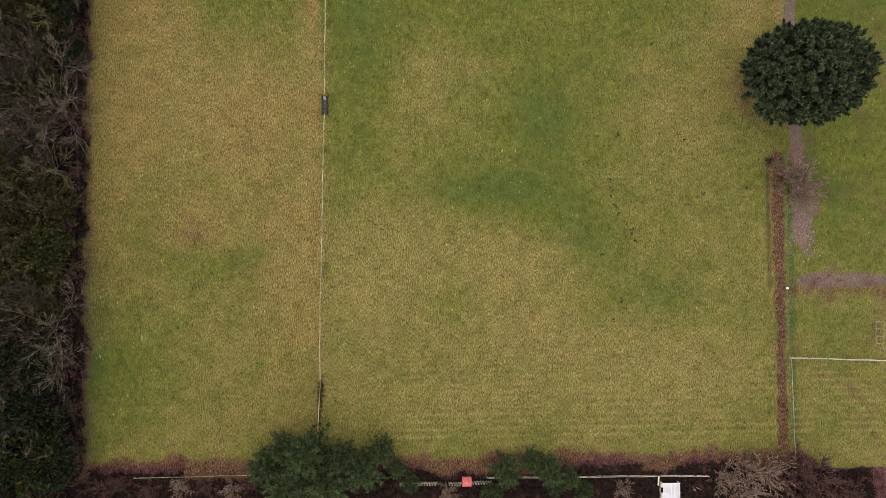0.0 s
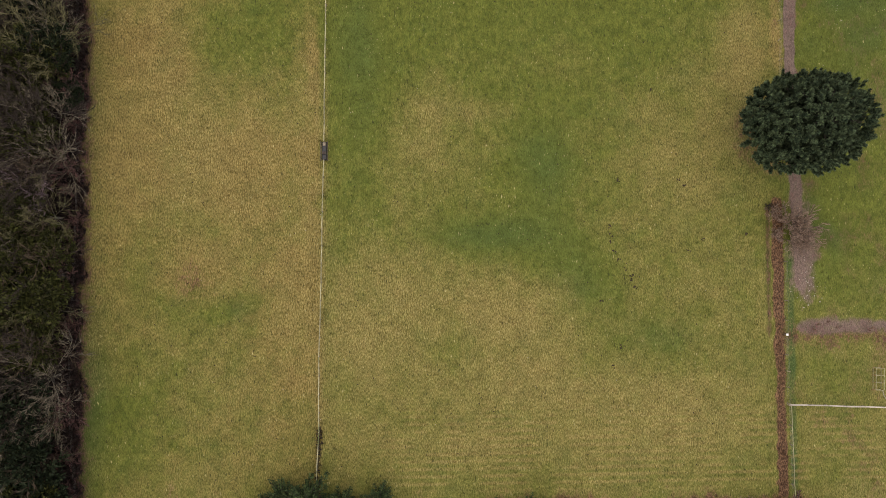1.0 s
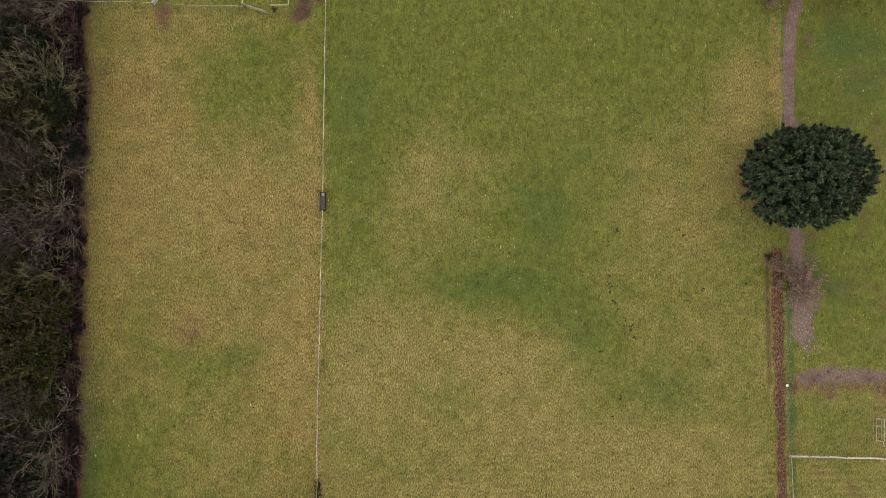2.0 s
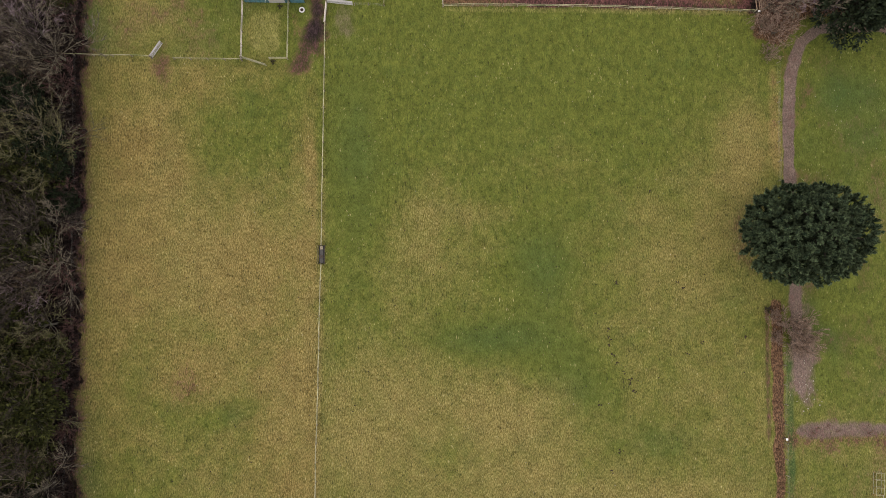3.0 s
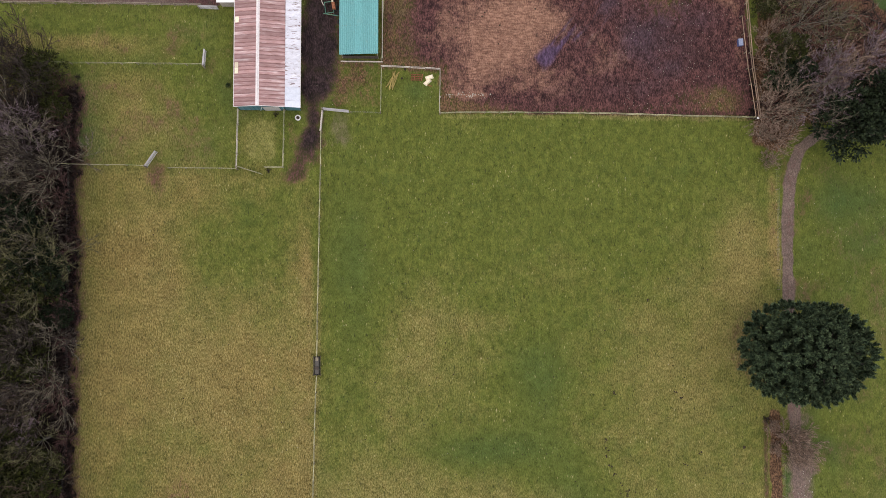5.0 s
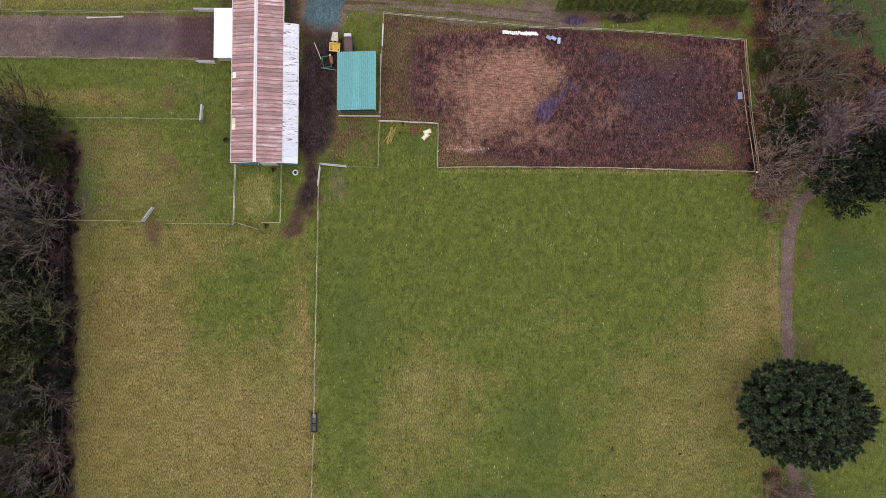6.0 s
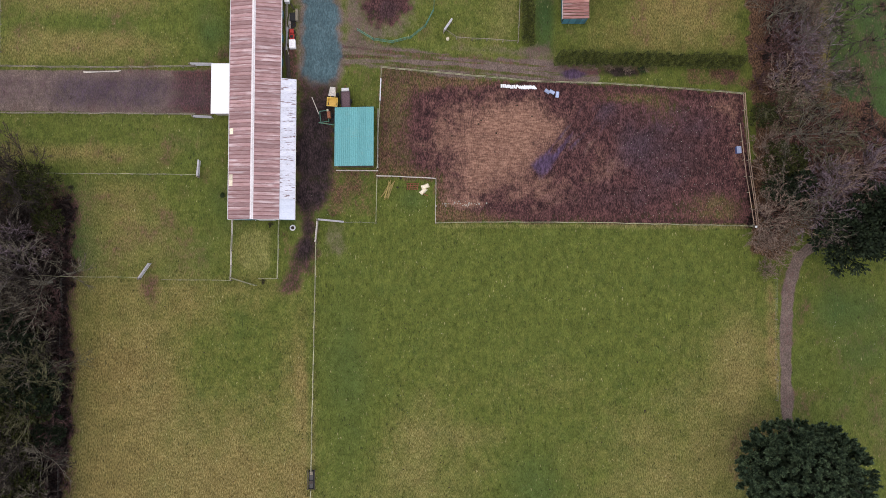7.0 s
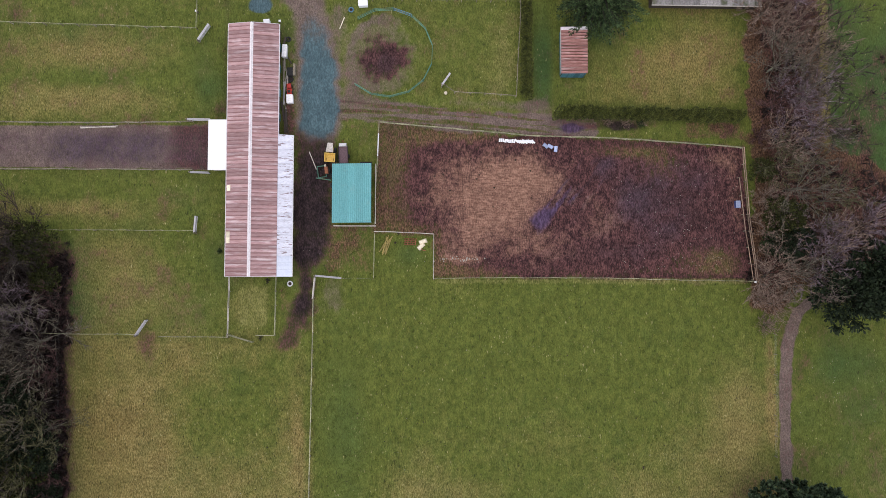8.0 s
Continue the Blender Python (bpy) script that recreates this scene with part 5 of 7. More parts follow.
def leaf_tree(label, seed, tall, radius, base, leaf_mat, bark, clumps, per, size, name="tree", lumps=0.25, flat=1.0):
    """An evergreen with a crown of leaf sprays round a limbed trunk."""
    rs, rnd = np.random.RandomState(seed), random.Random(seed)
    i = np.arange(clumps) + 0.5
    up = 1 - 1.35 * i / clumps
    ang = i * 2.39996 + rs.uniform(-0.25, 0.25, clumps)
    ring = np.sqrt(1 - np.clip(up, -0.99, 1) ** 2)
    out = np.stack([ring * np.cos(ang), ring * np.sin(ang), up], 1)
    mid = (tall + base) / 2
    lump = 1 + lumps * (value_noise(out[:, 0] * 3 + 10 * seed, out[:, 1] * 3 + out[:, 2] * 2, 1.0, 2) - 0.5) * 2
    deep = rs.choice([1.0, 0.84, 0.64, 0.42], clumps, p=[0.46, 0.24, 0.18, 0.12])
    place = out * np.array([[radius, radius * flat, (tall - base) / 2]]) * (lump * deep)[:, None] + np.array([[0, 0, mid]])
    axis_ = out + np.array([[0, 0, 0.35]])
    axis_ /= np.linalg.norm(axis_, axis=1, keepdims=True)
    # leaves fan out round each spray's axis
    c, ax = np.repeat(place, per, 0), np.repeat(axis_, per, 0)
    n = len(c)
    way = ax * 0.8 + rs.normal(0, 0.55, (n, 3))
    way /= np.linalg.norm(way, axis=1, keepdims=True)
    c = c + way * rs.uniform(0.0, 0.75, (n, 1)) * size * 2.4
    across = np.cross(way, rs.normal(0, 1, (n, 3)))
    across /= np.linalg.norm(across, axis=1, keepdims=True)
    s = size * rs.uniform(0.6, 1.3, (n, 1))
    t = thing(name, label, "tree" if name == "tree" else "shrub")
    segs = [(Vector((0, 0, -0.2)), Vector((0, 0, mid)), 0.032 * tall, 0.02 * tall, 0)]
    for k in range(0, clumps, max(1, clumps // 60)):
        q = Vector(place[k])
        p = Vector((0, 0, max(base * 0.5, min(q.z - 0.35 * math.hypot(q.x, q.y), mid))))
        segs.append((p, q, 0.009 * tall, 0.02, 1))
    child("trunk", tubes("trunk", segs, bark, 6), t)
    child("crown", quad_cloud("crown", c, across * s * 0.5, way * s, leaf_mat), t)
    return t


def conifer(label, seed, tall, radius, leaf_mat, whorls=17, name="tree", per=7):
    """A spire of drooping boughs, each a spray of needles."""
    rs = np.random.RandomState(seed)
    segs = [(Vector((0, 0, -0.2)), Vector((0, 0, tall * 0.97)), 0.022 * tall, 0.02, 0)]
    mids, us, vs = [], [], []
    for w in range(whorls):
        f = w / (whorls - 1)
        z = tall * (0.06 + 0.90 * f)
        reach = radius * (1 - f) ** 0.8 + 0.15
        for k in range(per):
            a = 2 * math.pi * (k / per) + rs.uniform(-0.3, 0.3) + w * 0.7
            L = reach * rs.uniform(0.40, 1.40)
            d = np.array([math.cos(a), math.sin(a), rs.uniform(-0.05, 0.45) + 0.45 * f])
            p0 = np.array([0, 0, z])
            segs.append((Vector(p0), Vector(p0 + d * L * 0.85), 0.010 * tall * (1 - f) + 0.012, 0.012, 1))
            side = np.array([-math.sin(a), math.cos(a), 0])
            m = int(22 + 90 * L / radius)
            t = rs.uniform(0.2, 1.0, m)
            spread = rs.uniform(-1, 1, m)
            pos = p0 + d * L * t[:, None] + side * (spread * (0.15 * L * (1.15 - t)))[:, None]
            pos[:, 2] += -0.10 * L * t**2 + rs.normal(0, 0.06, m)
            way = d[None] * 0.8 + side * (spread * 0.8)[:, None] + rs.normal(0, 0.25, (m, 3))
            way /= np.linalg.norm(way, axis=1, keepdims=True)
            size = (0.20 + 0.022 * tall) * rs.uniform(0.6, 1.2, (m, 1))
            across = np.cross(way, np.array([0, 0, 1.0]) + rs.normal(0, 0.3, (m, 3)))
            across /= np.linalg.norm(across, axis=1, keepdims=True)
            mids.append(pos), vs.append(way * size), us.append(across * size * 0.30)
    t = thing(name, label, "tree")
    child("trunk", tubes("trunk", segs, M_BARK_DARK, 5), t)
    child("crown", quad_cloud("crown", np.concatenate(mids), np.concatenate(us), np.concatenate(vs), leaf_mat), t)
    return t


def plant(tree, spots, group):
    """Set the first spot's tree and copies of it at the others: x, y, size."""
    for k, (x, y, s) in enumerate(spots):
        m = pose(x, y, float(height(np.array([x]), np.array([y]))[0]) - 0.05, 0, 0, (x * 53.7 + y * 31.1) % 360)
        ob = tree if k == 0 else copy_thing(tree, m)
        ob.matrix_basis = m @ Matrix.Diagonal((s, s, s, 1))
        tagged(ob, group=group)


def tufted_tree(label, seed, tall, radius, flat, leaf_mat, bark, tufts, per):
    """A broad evergreen dome of upturned leafy shoots, each a feathered tuft on its own twig."""
    rs = np.random.RandomState(seed)
    i = np.arange(tufts) + 0.5
    up = 1 - 1.5 * i / tufts
    ang = i * 2.39996 + rs.uniform(-0.3, 0.3, tufts)
    ring = np.sqrt(1 - np.clip(up, -0.99, 1) ** 2)
    out = np.stack([ring * np.cos(ang), ring * np.sin(ang), up], 1)
    lump = 1 + 0.12 * (value_noise(out[:, 0] * 3.2 + 30, out[:, 1] * 3.2 + out[:, 2] * 2, 1.0, 2) - 0.5) * 2
    deep = rs.choice([1.0, 0.92, 0.78], tufts, p=[0.56, 0.28, 0.16])
    size = np.array([[radius, radius * flat, tall * 0.46]])
    place = out * size * (lump * deep)[:, None] + np.array([[0, 0, tall * 0.52]])
    place[:, 2] = np.maximum(place[:, 2], 0.5)
    lean = out * np.array([[0.9, 0.9, 0.5]]) + np.array([[0, 0, 0.62]]) + rs.normal(0, 0.16, (tufts, 3))
    lean /= np.linalg.norm(lean, axis=1, keepdims=True)
    long = rs.uniform(0.8, 1.5, tufts)
    c, ax, ln = np.repeat(place, per, 0), np.repeat(lean, per, 0), np.repeat(long, per)[:, None]
    n = len(c)
    run = rs.uniform(0.0, 1.0, (n, 1))
    side = np.cross(ax, rs.normal(0, 1, (n, 3)))
    side /= np.linalg.norm(side, axis=1, keepdims=True)
    way = ax * (0.45 + 0.7 * run) + side * (1.0 - 0.35 * run)
    way /= np.linalg.norm(way, axis=1, keepdims=True)
    across = np.cross(way, ax + rs.normal(0, 0.3, (n, 3)))
    across /= np.linalg.norm(across, axis=1, keepdims=True)
    blade = rs.uniform(0.45, 0.80, (n, 1)) * (1.15 - 0.5 * run)
    t = thing("tree", label, "tree")
    segs = [(Vector((0, 0, -0.2)), Vector((0, 0, tall * 0.5)), 0.55, 0.35), (Vector((0, 0, tall * 0.5)), Vector((0.2, 0.1, tall * 0.85)), 0.35, 0.1)]
    for k in range(0, tufts, 4):
        q = Vector(place[k])
        p = Vector((0, 0, max(0.8, min(q.z - 0.4 * math.hypot(q.x, q.y), tall * 0.8))))
        segs.append((p, q, 0.10, 0.03))
    child("trunk", tubes("trunk", segs, bark, 5), t)
    child("crown", quad_cloud("crown", c + ax * run * ln, across * blade * 0.36, way * blade, leaf_mat), t)
    # the close foliage within, in a darker green to paint the shade between tufts
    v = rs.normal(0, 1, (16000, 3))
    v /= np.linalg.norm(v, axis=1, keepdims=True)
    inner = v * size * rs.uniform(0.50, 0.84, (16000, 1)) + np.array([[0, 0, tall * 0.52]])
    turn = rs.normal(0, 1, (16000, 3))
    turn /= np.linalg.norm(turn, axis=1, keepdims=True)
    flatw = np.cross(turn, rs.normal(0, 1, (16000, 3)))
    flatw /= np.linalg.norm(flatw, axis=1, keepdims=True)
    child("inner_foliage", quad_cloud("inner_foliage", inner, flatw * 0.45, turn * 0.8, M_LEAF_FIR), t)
    return t


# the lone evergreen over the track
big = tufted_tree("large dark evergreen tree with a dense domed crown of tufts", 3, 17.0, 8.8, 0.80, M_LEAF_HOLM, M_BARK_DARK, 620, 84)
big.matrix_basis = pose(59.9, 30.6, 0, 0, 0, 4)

pale = bare_tree("bare winter tree with pale lichened branches", 11, 12.5, M_BARK_PALE, M_TWIG_PALE)
pale_b = bare_tree("bare winter tree with pale lichened branches", 23, 11.0, M_BARK_PALE, M_TWIG_PALE, limbs=11)
olive = bare_tree("bare tree with olive mossy twigs", 31, 10.5, M_BARK, M_TWIG_OLIVE, limbs=10)
red = bare_tree("small bare tree with reddish-brown twigs", 41, 7.5, M_BARK_DARK, M_TWIG_RED, trunk=0.14, limbs=9)
tan = bare_tree("bare bushy tree with tan twigs", 51, 9.5, M_BARK, M_TWIG_TAN, trunk=0.16, limbs=13, clear=0.12, twiggy=5, twig_r=0.85)
purple = bare_tree("bare tree with purple-grey twigs", 61, 10.5, M_BARK_DARK, M_TWIG_PURPLE, trunk=0.17, limbs=12, twiggy=5, twig_r=0.85)
dark = bare_tree("bare tree with dark leaning limbs", 71, 11.0, M_BARK_DARK, M_TWIG_DARK, limbs=6, low=10)
birch = bare_tree("bare birch with white limbs", 81, 11.0, M_BARK_WHITE, M_TWIG_PURPLE, limbs=6)
ivy = leaf_tree("ivy-covered tree with olive-green leaves", 5, 8.0, 3.4, 0.5, M_LEAF_IVY, M_BARK, 110, 45, 0.45, lumps=0.35)
shade = leaf_tree("dark evergreen tree at the wood edge", 9, 9.0, 3.6, 0.5, M_LEAF_FIR, M_BARK_DARK, 120, 50, 0.5, lumps=0.35)
fir = conifer("dark green conifer with drooping boughs", 13, 10.0, 3.3, M_LEAF_CONIFER)
spruce = conifer("tall deep-green conifer beside the shelter", 17, 15.0, 6.6, M_LEAF_CONIFER, 26, per=17)
spruce.matrix_basis = pose(31.3, 115.0, 0)

plant(pale, [(-56.5, 26.6, 1.08), (-56.5, 59.5, 1.15), (-57.0, -8.0, 1.1), (-66.0, 38.0, 1.1), (-65.0, 8.0, 1.0), (-64.0, -20.0, 1.0), (64.2, 84.0, 1.0), (66.0, 100.0, 0.95)], "woodland trees")
plant(pale_b, [(-58.0, 48.6, 1.0), (-58.5, 33.5, 1.05), (-57.0, -14.0, 0.85), (-65.5, 24.0, 1.1), (-64.0, 55.0, 1.1), (63.6, 70.2, 1.02), (61.0, 104.0, 1.0), (66.0, 91.0, 0.9)], "woodland trees")
plant(olive, [(-55.4, 45.4, 0.95), (-57.0, 17.0, 1.0), (-57.5, 2.0, 0.9), (-62.5, 44.0, 1.0), (-63.0, 15.5, 1.1), (-62.5, -2.0, 1.0), (61.5, 87.5, 0.85), (69.0, 82.0, 0.9)], "woodland trees")
plant(red, [(-55.4, 25.0, 0.95), (-55.6, 38.0, 0.85), (-56.0, 55.0, 0.9), (-56.5, 8.0, 0.7), (-55.4, -13.6, 0.95), (-56.0, 66.0, 0.7), (-55.0, -27.0, 0.6), (60.8, 97.5, 1.1), (65.0, 112.0, 1.2), (-49.5, -33.5, 0.7)], "woodland trees")
plant(tan, [(59.4, 69.4, 0.9), (60.4, 76.6, 0.8), (60.4, 65.0, 0.62), (62.8, 91.5, 0.95), (62.0, 109.5, 1.0), (59.8, 113.5, 0.9), (59.8, 82.0, 0.6), (66.5, 105.0, 1.0), (71.5, 74.5, 1.1)], "woodland trees")
plant(purple, [(67.0, 76.5, 0.95), (64.0, 95.5, 0.95), (62.5, 99.5, 0.8), (68.0, 70.5, 1.0), (75.0, 77.0, 1.1), (-61.0, 66.0, 1.0), (-60.5, 22.0, 0.9), (63.4, 117.5, 1.0)], "woodland trees")
plant(dark, [(69.0, 95.0, 1.0), (68.5, 102.5, 0.95), (67.5, 109.0, 1.0), (-59.5, 39.5, 1.0), (-60.0, 72.5, 0.9), (80.0, 82.0, 1.1), (-61.0, 58.0, 1.0)], "woodland trees")
plant(birch, [(65.5, 99.0, 0.95), (-61.0, 62.0, 1.1)], "woodland trees")
plant(ivy, [(-57.0, 12.0, 0.85), (-58.4, 74.6, 0.85), (-56.4, 69.0, 0.55), (-58.6, 5.2, 0.9), (-61.0, 10.0, 1.1), (61.6, 79.0, 0.8), (-59.5, -3.5, 1.0), (-60.0, 29.5, 1.1), (-61.5, 18.0, 1.0), (-66.5, 0.0, 1.1), (-60.8, 36.0, 0.9), (58.8, 87.0, 0.5)], "woodland evergreens")
plant(shade, [(-57.4, 43.0, 1.0), (-61.0, -12.0, 1.2), (-59.0, -20.0, 1.15), (-61.5, 51.0, 1.1), (70.4, 66.6, 1.25), (76.0, 69.5, 1.3), (-57.0, -28.0, 1.0), (-63.0, -27.0, 1.3), (62.8, 75.0, 0.75), (-55.4, 36.5, 0.55)], "woodland evergreens")
plant(fir, [(-22.0, -27.2, 0.70), (-17.6, -27.6, 1.18), (-6.0, -28.0, 0.72), (-12.5, -29.0, 0.85), (-9.0, -30.5, 0.95), (-24.5, -30.0, 0.8), (-14.5, -32.0, 1.1), (-20.5, -32.5, 1.2), (-3.5, -31.0, 0.45), (13.6, -31.5, 0.75), (17.8, -30.0, 0.55), (20.5, -31.6, 0.72), (24.0, -32.8, 0.55), (-63.0, -15.0, 1.2), (-66.5, -24.0, 1.3), (-60.5, -34.0, 1.1), (80.0, 71.0, 1.3)], "conifers")

# the close thicket behind the wood edge
brown = bare_tree("slender bare tree with dark brown twigs in the thicket", 91, 9.5, M_BARK_DARK, M_TWIG_DARK, trunk=0.14, limbs=8, clear=0.2)
umber = bare_tree("slender bare tree with umber twigs in the thicket", 95, 8.5, M_BARK_DARK, M_TWIG_UMBER, trunk=0.13, limbs=9, clear=0.15)
rnd = random.Random(21)
spots = [(-58.5 - 4.0 * i - rnd.uniform(0, 2.4), -38.0 + 4.1 * k + rnd.uniform(-1.4, 1.4), rnd.uniform(1.0, 1.5)) for i in range(3) for k in range(29)]
rnd.shuffle(spots)
plant(brown, spots[:34], "thicket trees")
plant(umber, spots[34:70], "thicket trees")
for kind, part_of in ((olive, spots[70:76]), (pale_b, spots[76:80]), (ivy, spots[80:87])):
    for x, y, z in part_of:
        ob = copy_thing(kind, pose(x, y, -0.05, 0, 0, x * 53.7 % 360))
        ob.matrix_basis = pose(x, y, -0.05, 0, 0, x * 53.7 % 360) @ Matrix.Diagonal((z, z, z, 1))

# shrubs
bush_tan = bare_tree("bare tangled shrub with tan twigs", 101, 3.6, M_BARK, M_TWIG_TAN, trunk=0.09, limbs=14, clear=0.06, low=12, twig_r=0.8, reach=0.62, name="shrub")
bush_red = bare_tree("bare tangled shrub with red-purple twigs", 111, 3.2, M_BARK_DARK, M_TWIG_RED, trunk=0.08, limbs=12, clear=0.06, low=14, twiggy=2, reach=0.66, name="shrub")
bush_dark = bare_tree("low dark bush growing through the fence", 121, 1.9, M_BARK_DARK, M_TWIG_DARK, trunk=0.06, limbs=9, clear=0.05, low=16, twiggy=2, reach=0.55, name="shrub")
bush_green = leaf_tree("low dark green shrub", 131, 2.2, 1.6, 0.1, M_LEAF_CONIFER, M_BARK, 60, 30, 0.32, name="shrub", lumps=0.4)
plant(bush_tan, [(61.6, 16.0, 1.3), (59.2, 17.6, 0.7), (63.2, 14.8, 1.5), (64.2, 12.6, 1.1), (62.4, 12.8, 1.0), (53.0, -32.2, 1.5), (56.5, -32.6, 1.55), (49.4, -33.6, 1.2), (59.6, 14.0, 0.6), (52.0, -36.5, 1.4), (33.8, 95.2, 0.35), (36.6, 95.0, 0.42), (39.6, 95.3, 0.4), (31.4, 95.3, 0.3), (-38.0, -33.2, 0.9), (59.6, 61.5, 0.8), (58.6, 66.2, 0.9), (4.5, -35.0, 0.8), (-30.0, -34.0, 0.9), (33.0, -35.0, 0.8)], "shrubs")
plant(bush_red, [(62.0, -32.0, 1.7), (65.6, -33.6, 1.8), (59.2, -34.0, 1.5), (63.0, -36.0, 1.7), (70.5, -36.5, 1.5), (-34.0, -33.4, 1.0), (-43.0, -33.6, 1.0), (-47.5, -32.8, 1.0), (-27.0, -33.2, 0.9), (58.9, 71.0, 0.8), (69.0, -36.0, 1.2), (59.0, 93.0, 0.9), (-55.2, 46.0, 0.9), (-55.4, 14.0, 0.8), (-55.8, 0.0, 0.8), (-55.0, -21.0, 0.9), (-55.6, 32.0, 0.8)] + [(-56.0 - 1.4 * math.sin(k * 2.1), -26.0 + 5.3 * k, 0.7 + 0.25 * math.sin(k * 1.7)) for k in range(20)], "shrubs")
# The wood-edge row of 18 is added to imitate the band of shade there.
plant(bush_dark, [(-16.0, -17.4, 0.55), (-15.9, -18.1, 0.6), (-16.1, -18.8, 0.55), (-15.95, -19.5, 0.6), (-16.1, -20.3, 0.5), (-16.1, -21.1, 0.5), (-16.2, -22.0, 0.45), (-16.2, -23.0, 0.5), (-16.3, -24.0, 0.5), (-16.4, -25.0, 0.45), (58.6, 18.6, 0.7), (-23.3, 59.6, 0.5), (-22.2, 68.8, 0.5)] + [(-55.0 + 0.9 * math.sin(k * 2.7), -29.0 + 6.1 * k, 0.55 + 0.2 * math.sin(k * 1.3)) for k in range(18)], "fence bushes")
plant(bush_green, [(-1.6, -33.4, 0.8), (26.5, -35.0, 0.8), (60.5, 74.6, 0.9), (39.2, 95.0, 0.35), (-30.0, 73.6, 0.2), (11.5, -35.0, 0.9), (22.0, -34.2, 0.9)], "shrubs")


def hedge(label, a, b, wide, tall, count, seed, bush=1.15, slant=0.55):
    """A clipped hedge: a row of close bushes, each a slanting lobe of leaf sprays, on a row of stems."""
    rs = np.random.RandomState(seed)
    ax, bx = np.array(a), np.array(b)
    length = np.linalg.norm(bx - ax)
    along = (bx - ax) / length
    side = np.array([-along[1], along[0]])
    lobes = max(2, round(length / bush))
    grow = rs.uniform(0.80, 1.15, lobes)
    push = rs.uniform(-0.12, 0.12, lobes)
    which = rs.randint(0, lobes, count)
    ang = rs.uniform(-0.1, math.pi + 0.1, count)
    turn = rs.uniform(-1.0, 1.0, count)
    swell = np.sqrt(1 - 0.97 * turn**2) * grow[which]
    off = np.cos(ang) * wide / 2 * swell + push[which]
    z = tall * 0.35 + np.sin(ang) * tall * 0.65 * swell
    low = rs.rand(count) < 0.18
    z = np.where(low, rs.uniform(0.1, 0.8, count) * tall, z)
    off = np.where(low, off * 0.7, off)
    run = (which + 0.5 + 0.50 * turn) * length / lobes + slant * off
    xy = ax + along * np.clip(run, -0.3, length + 0.3)[:, None] + side * off[:, None]
    out = np.column_stack([side * np.cos(ang)[:, None] + along * turn[:, None] * 0.6, np.sin(ang)])
    way = out * 0.8 + rs.normal(0, 0.45, (count, 3))
    way /= np.linalg.norm(way, axis=1, keepdims=True)
    across = np.cross(way, rs.normal(0, 1, (count, 3)))
    across /= np.linalg.norm(across, axis=1, keepdims=True)
    size = rs.uniform(0.14, 0.32, (count, 1))
    h = thing("hedge", label, "hedge")
    child("foliage", quad_cloud("foliage", np.column_stack([xy, z]), across * size * 0.5, way * size, M_LEAF_HEDGE), h)
    g = Geo()
    for k in range(lobes):
        p = ax + (bx - ax) * (k + 0.5) / lobes
        g.tube((p[0], p[1], -0.1), (p[0] + rs.uniform(-0.1, 0.1), p[1] + rs.uniform(-0.1, 0.1), tall * 0.75), 0.05, 0.02, 5)
    g.make("stems", M_BARK_DARK, h)
    return h


hedge("tall clipped green hedge along the lawn fence", (20.0, 98.8), (20.1, 116.0), 1.7, 2.6, 15000, 3)
hedge("long clipped conifer hedge with a wavy top", (24.7, 96.6), (56.2, 96.2), 2.1, 2.7, 34000, 4)


# ---- yard machines and clutter ----
def wheel(parent, x, y, r, w, turn=0.0):
    """A tyre with a rim, its axle across the machine."""
    t = Geo()
    n = 14
    prof = [(-0.5, 0.62), (-0.5, 0.9), (-0.34, 1.0), (0.34, 1.0), (0.5, 0.9), (0.5, 0.62)]
    vs = [(p * w, q * r * math.cos(2 * math.pi * i / n), q * r * math.sin(2 * math.pi * i / n)) for i in range(n) for p, q in prof]
    k = len(prof)
    fs = [(i * k + j, i * k + (j + 1) % k, ((i + 1) % n) * k + (j + 1) % k, ((i + 1) % n) * k + j) for i in range(n) for j in range(k)]
    tyre = t.add(vs, fs).make("wheel", M_BLACK, parent, "black rubber wheel", pose(x, y, r, 0, 0, turn))
    Geo().tube((-0.3 * w, 0, 0), (0.3 * w, 0, 0), 0.62 * r, 0.62 * r, 12).make("rim", M_GALV, tyre)
    return tyre


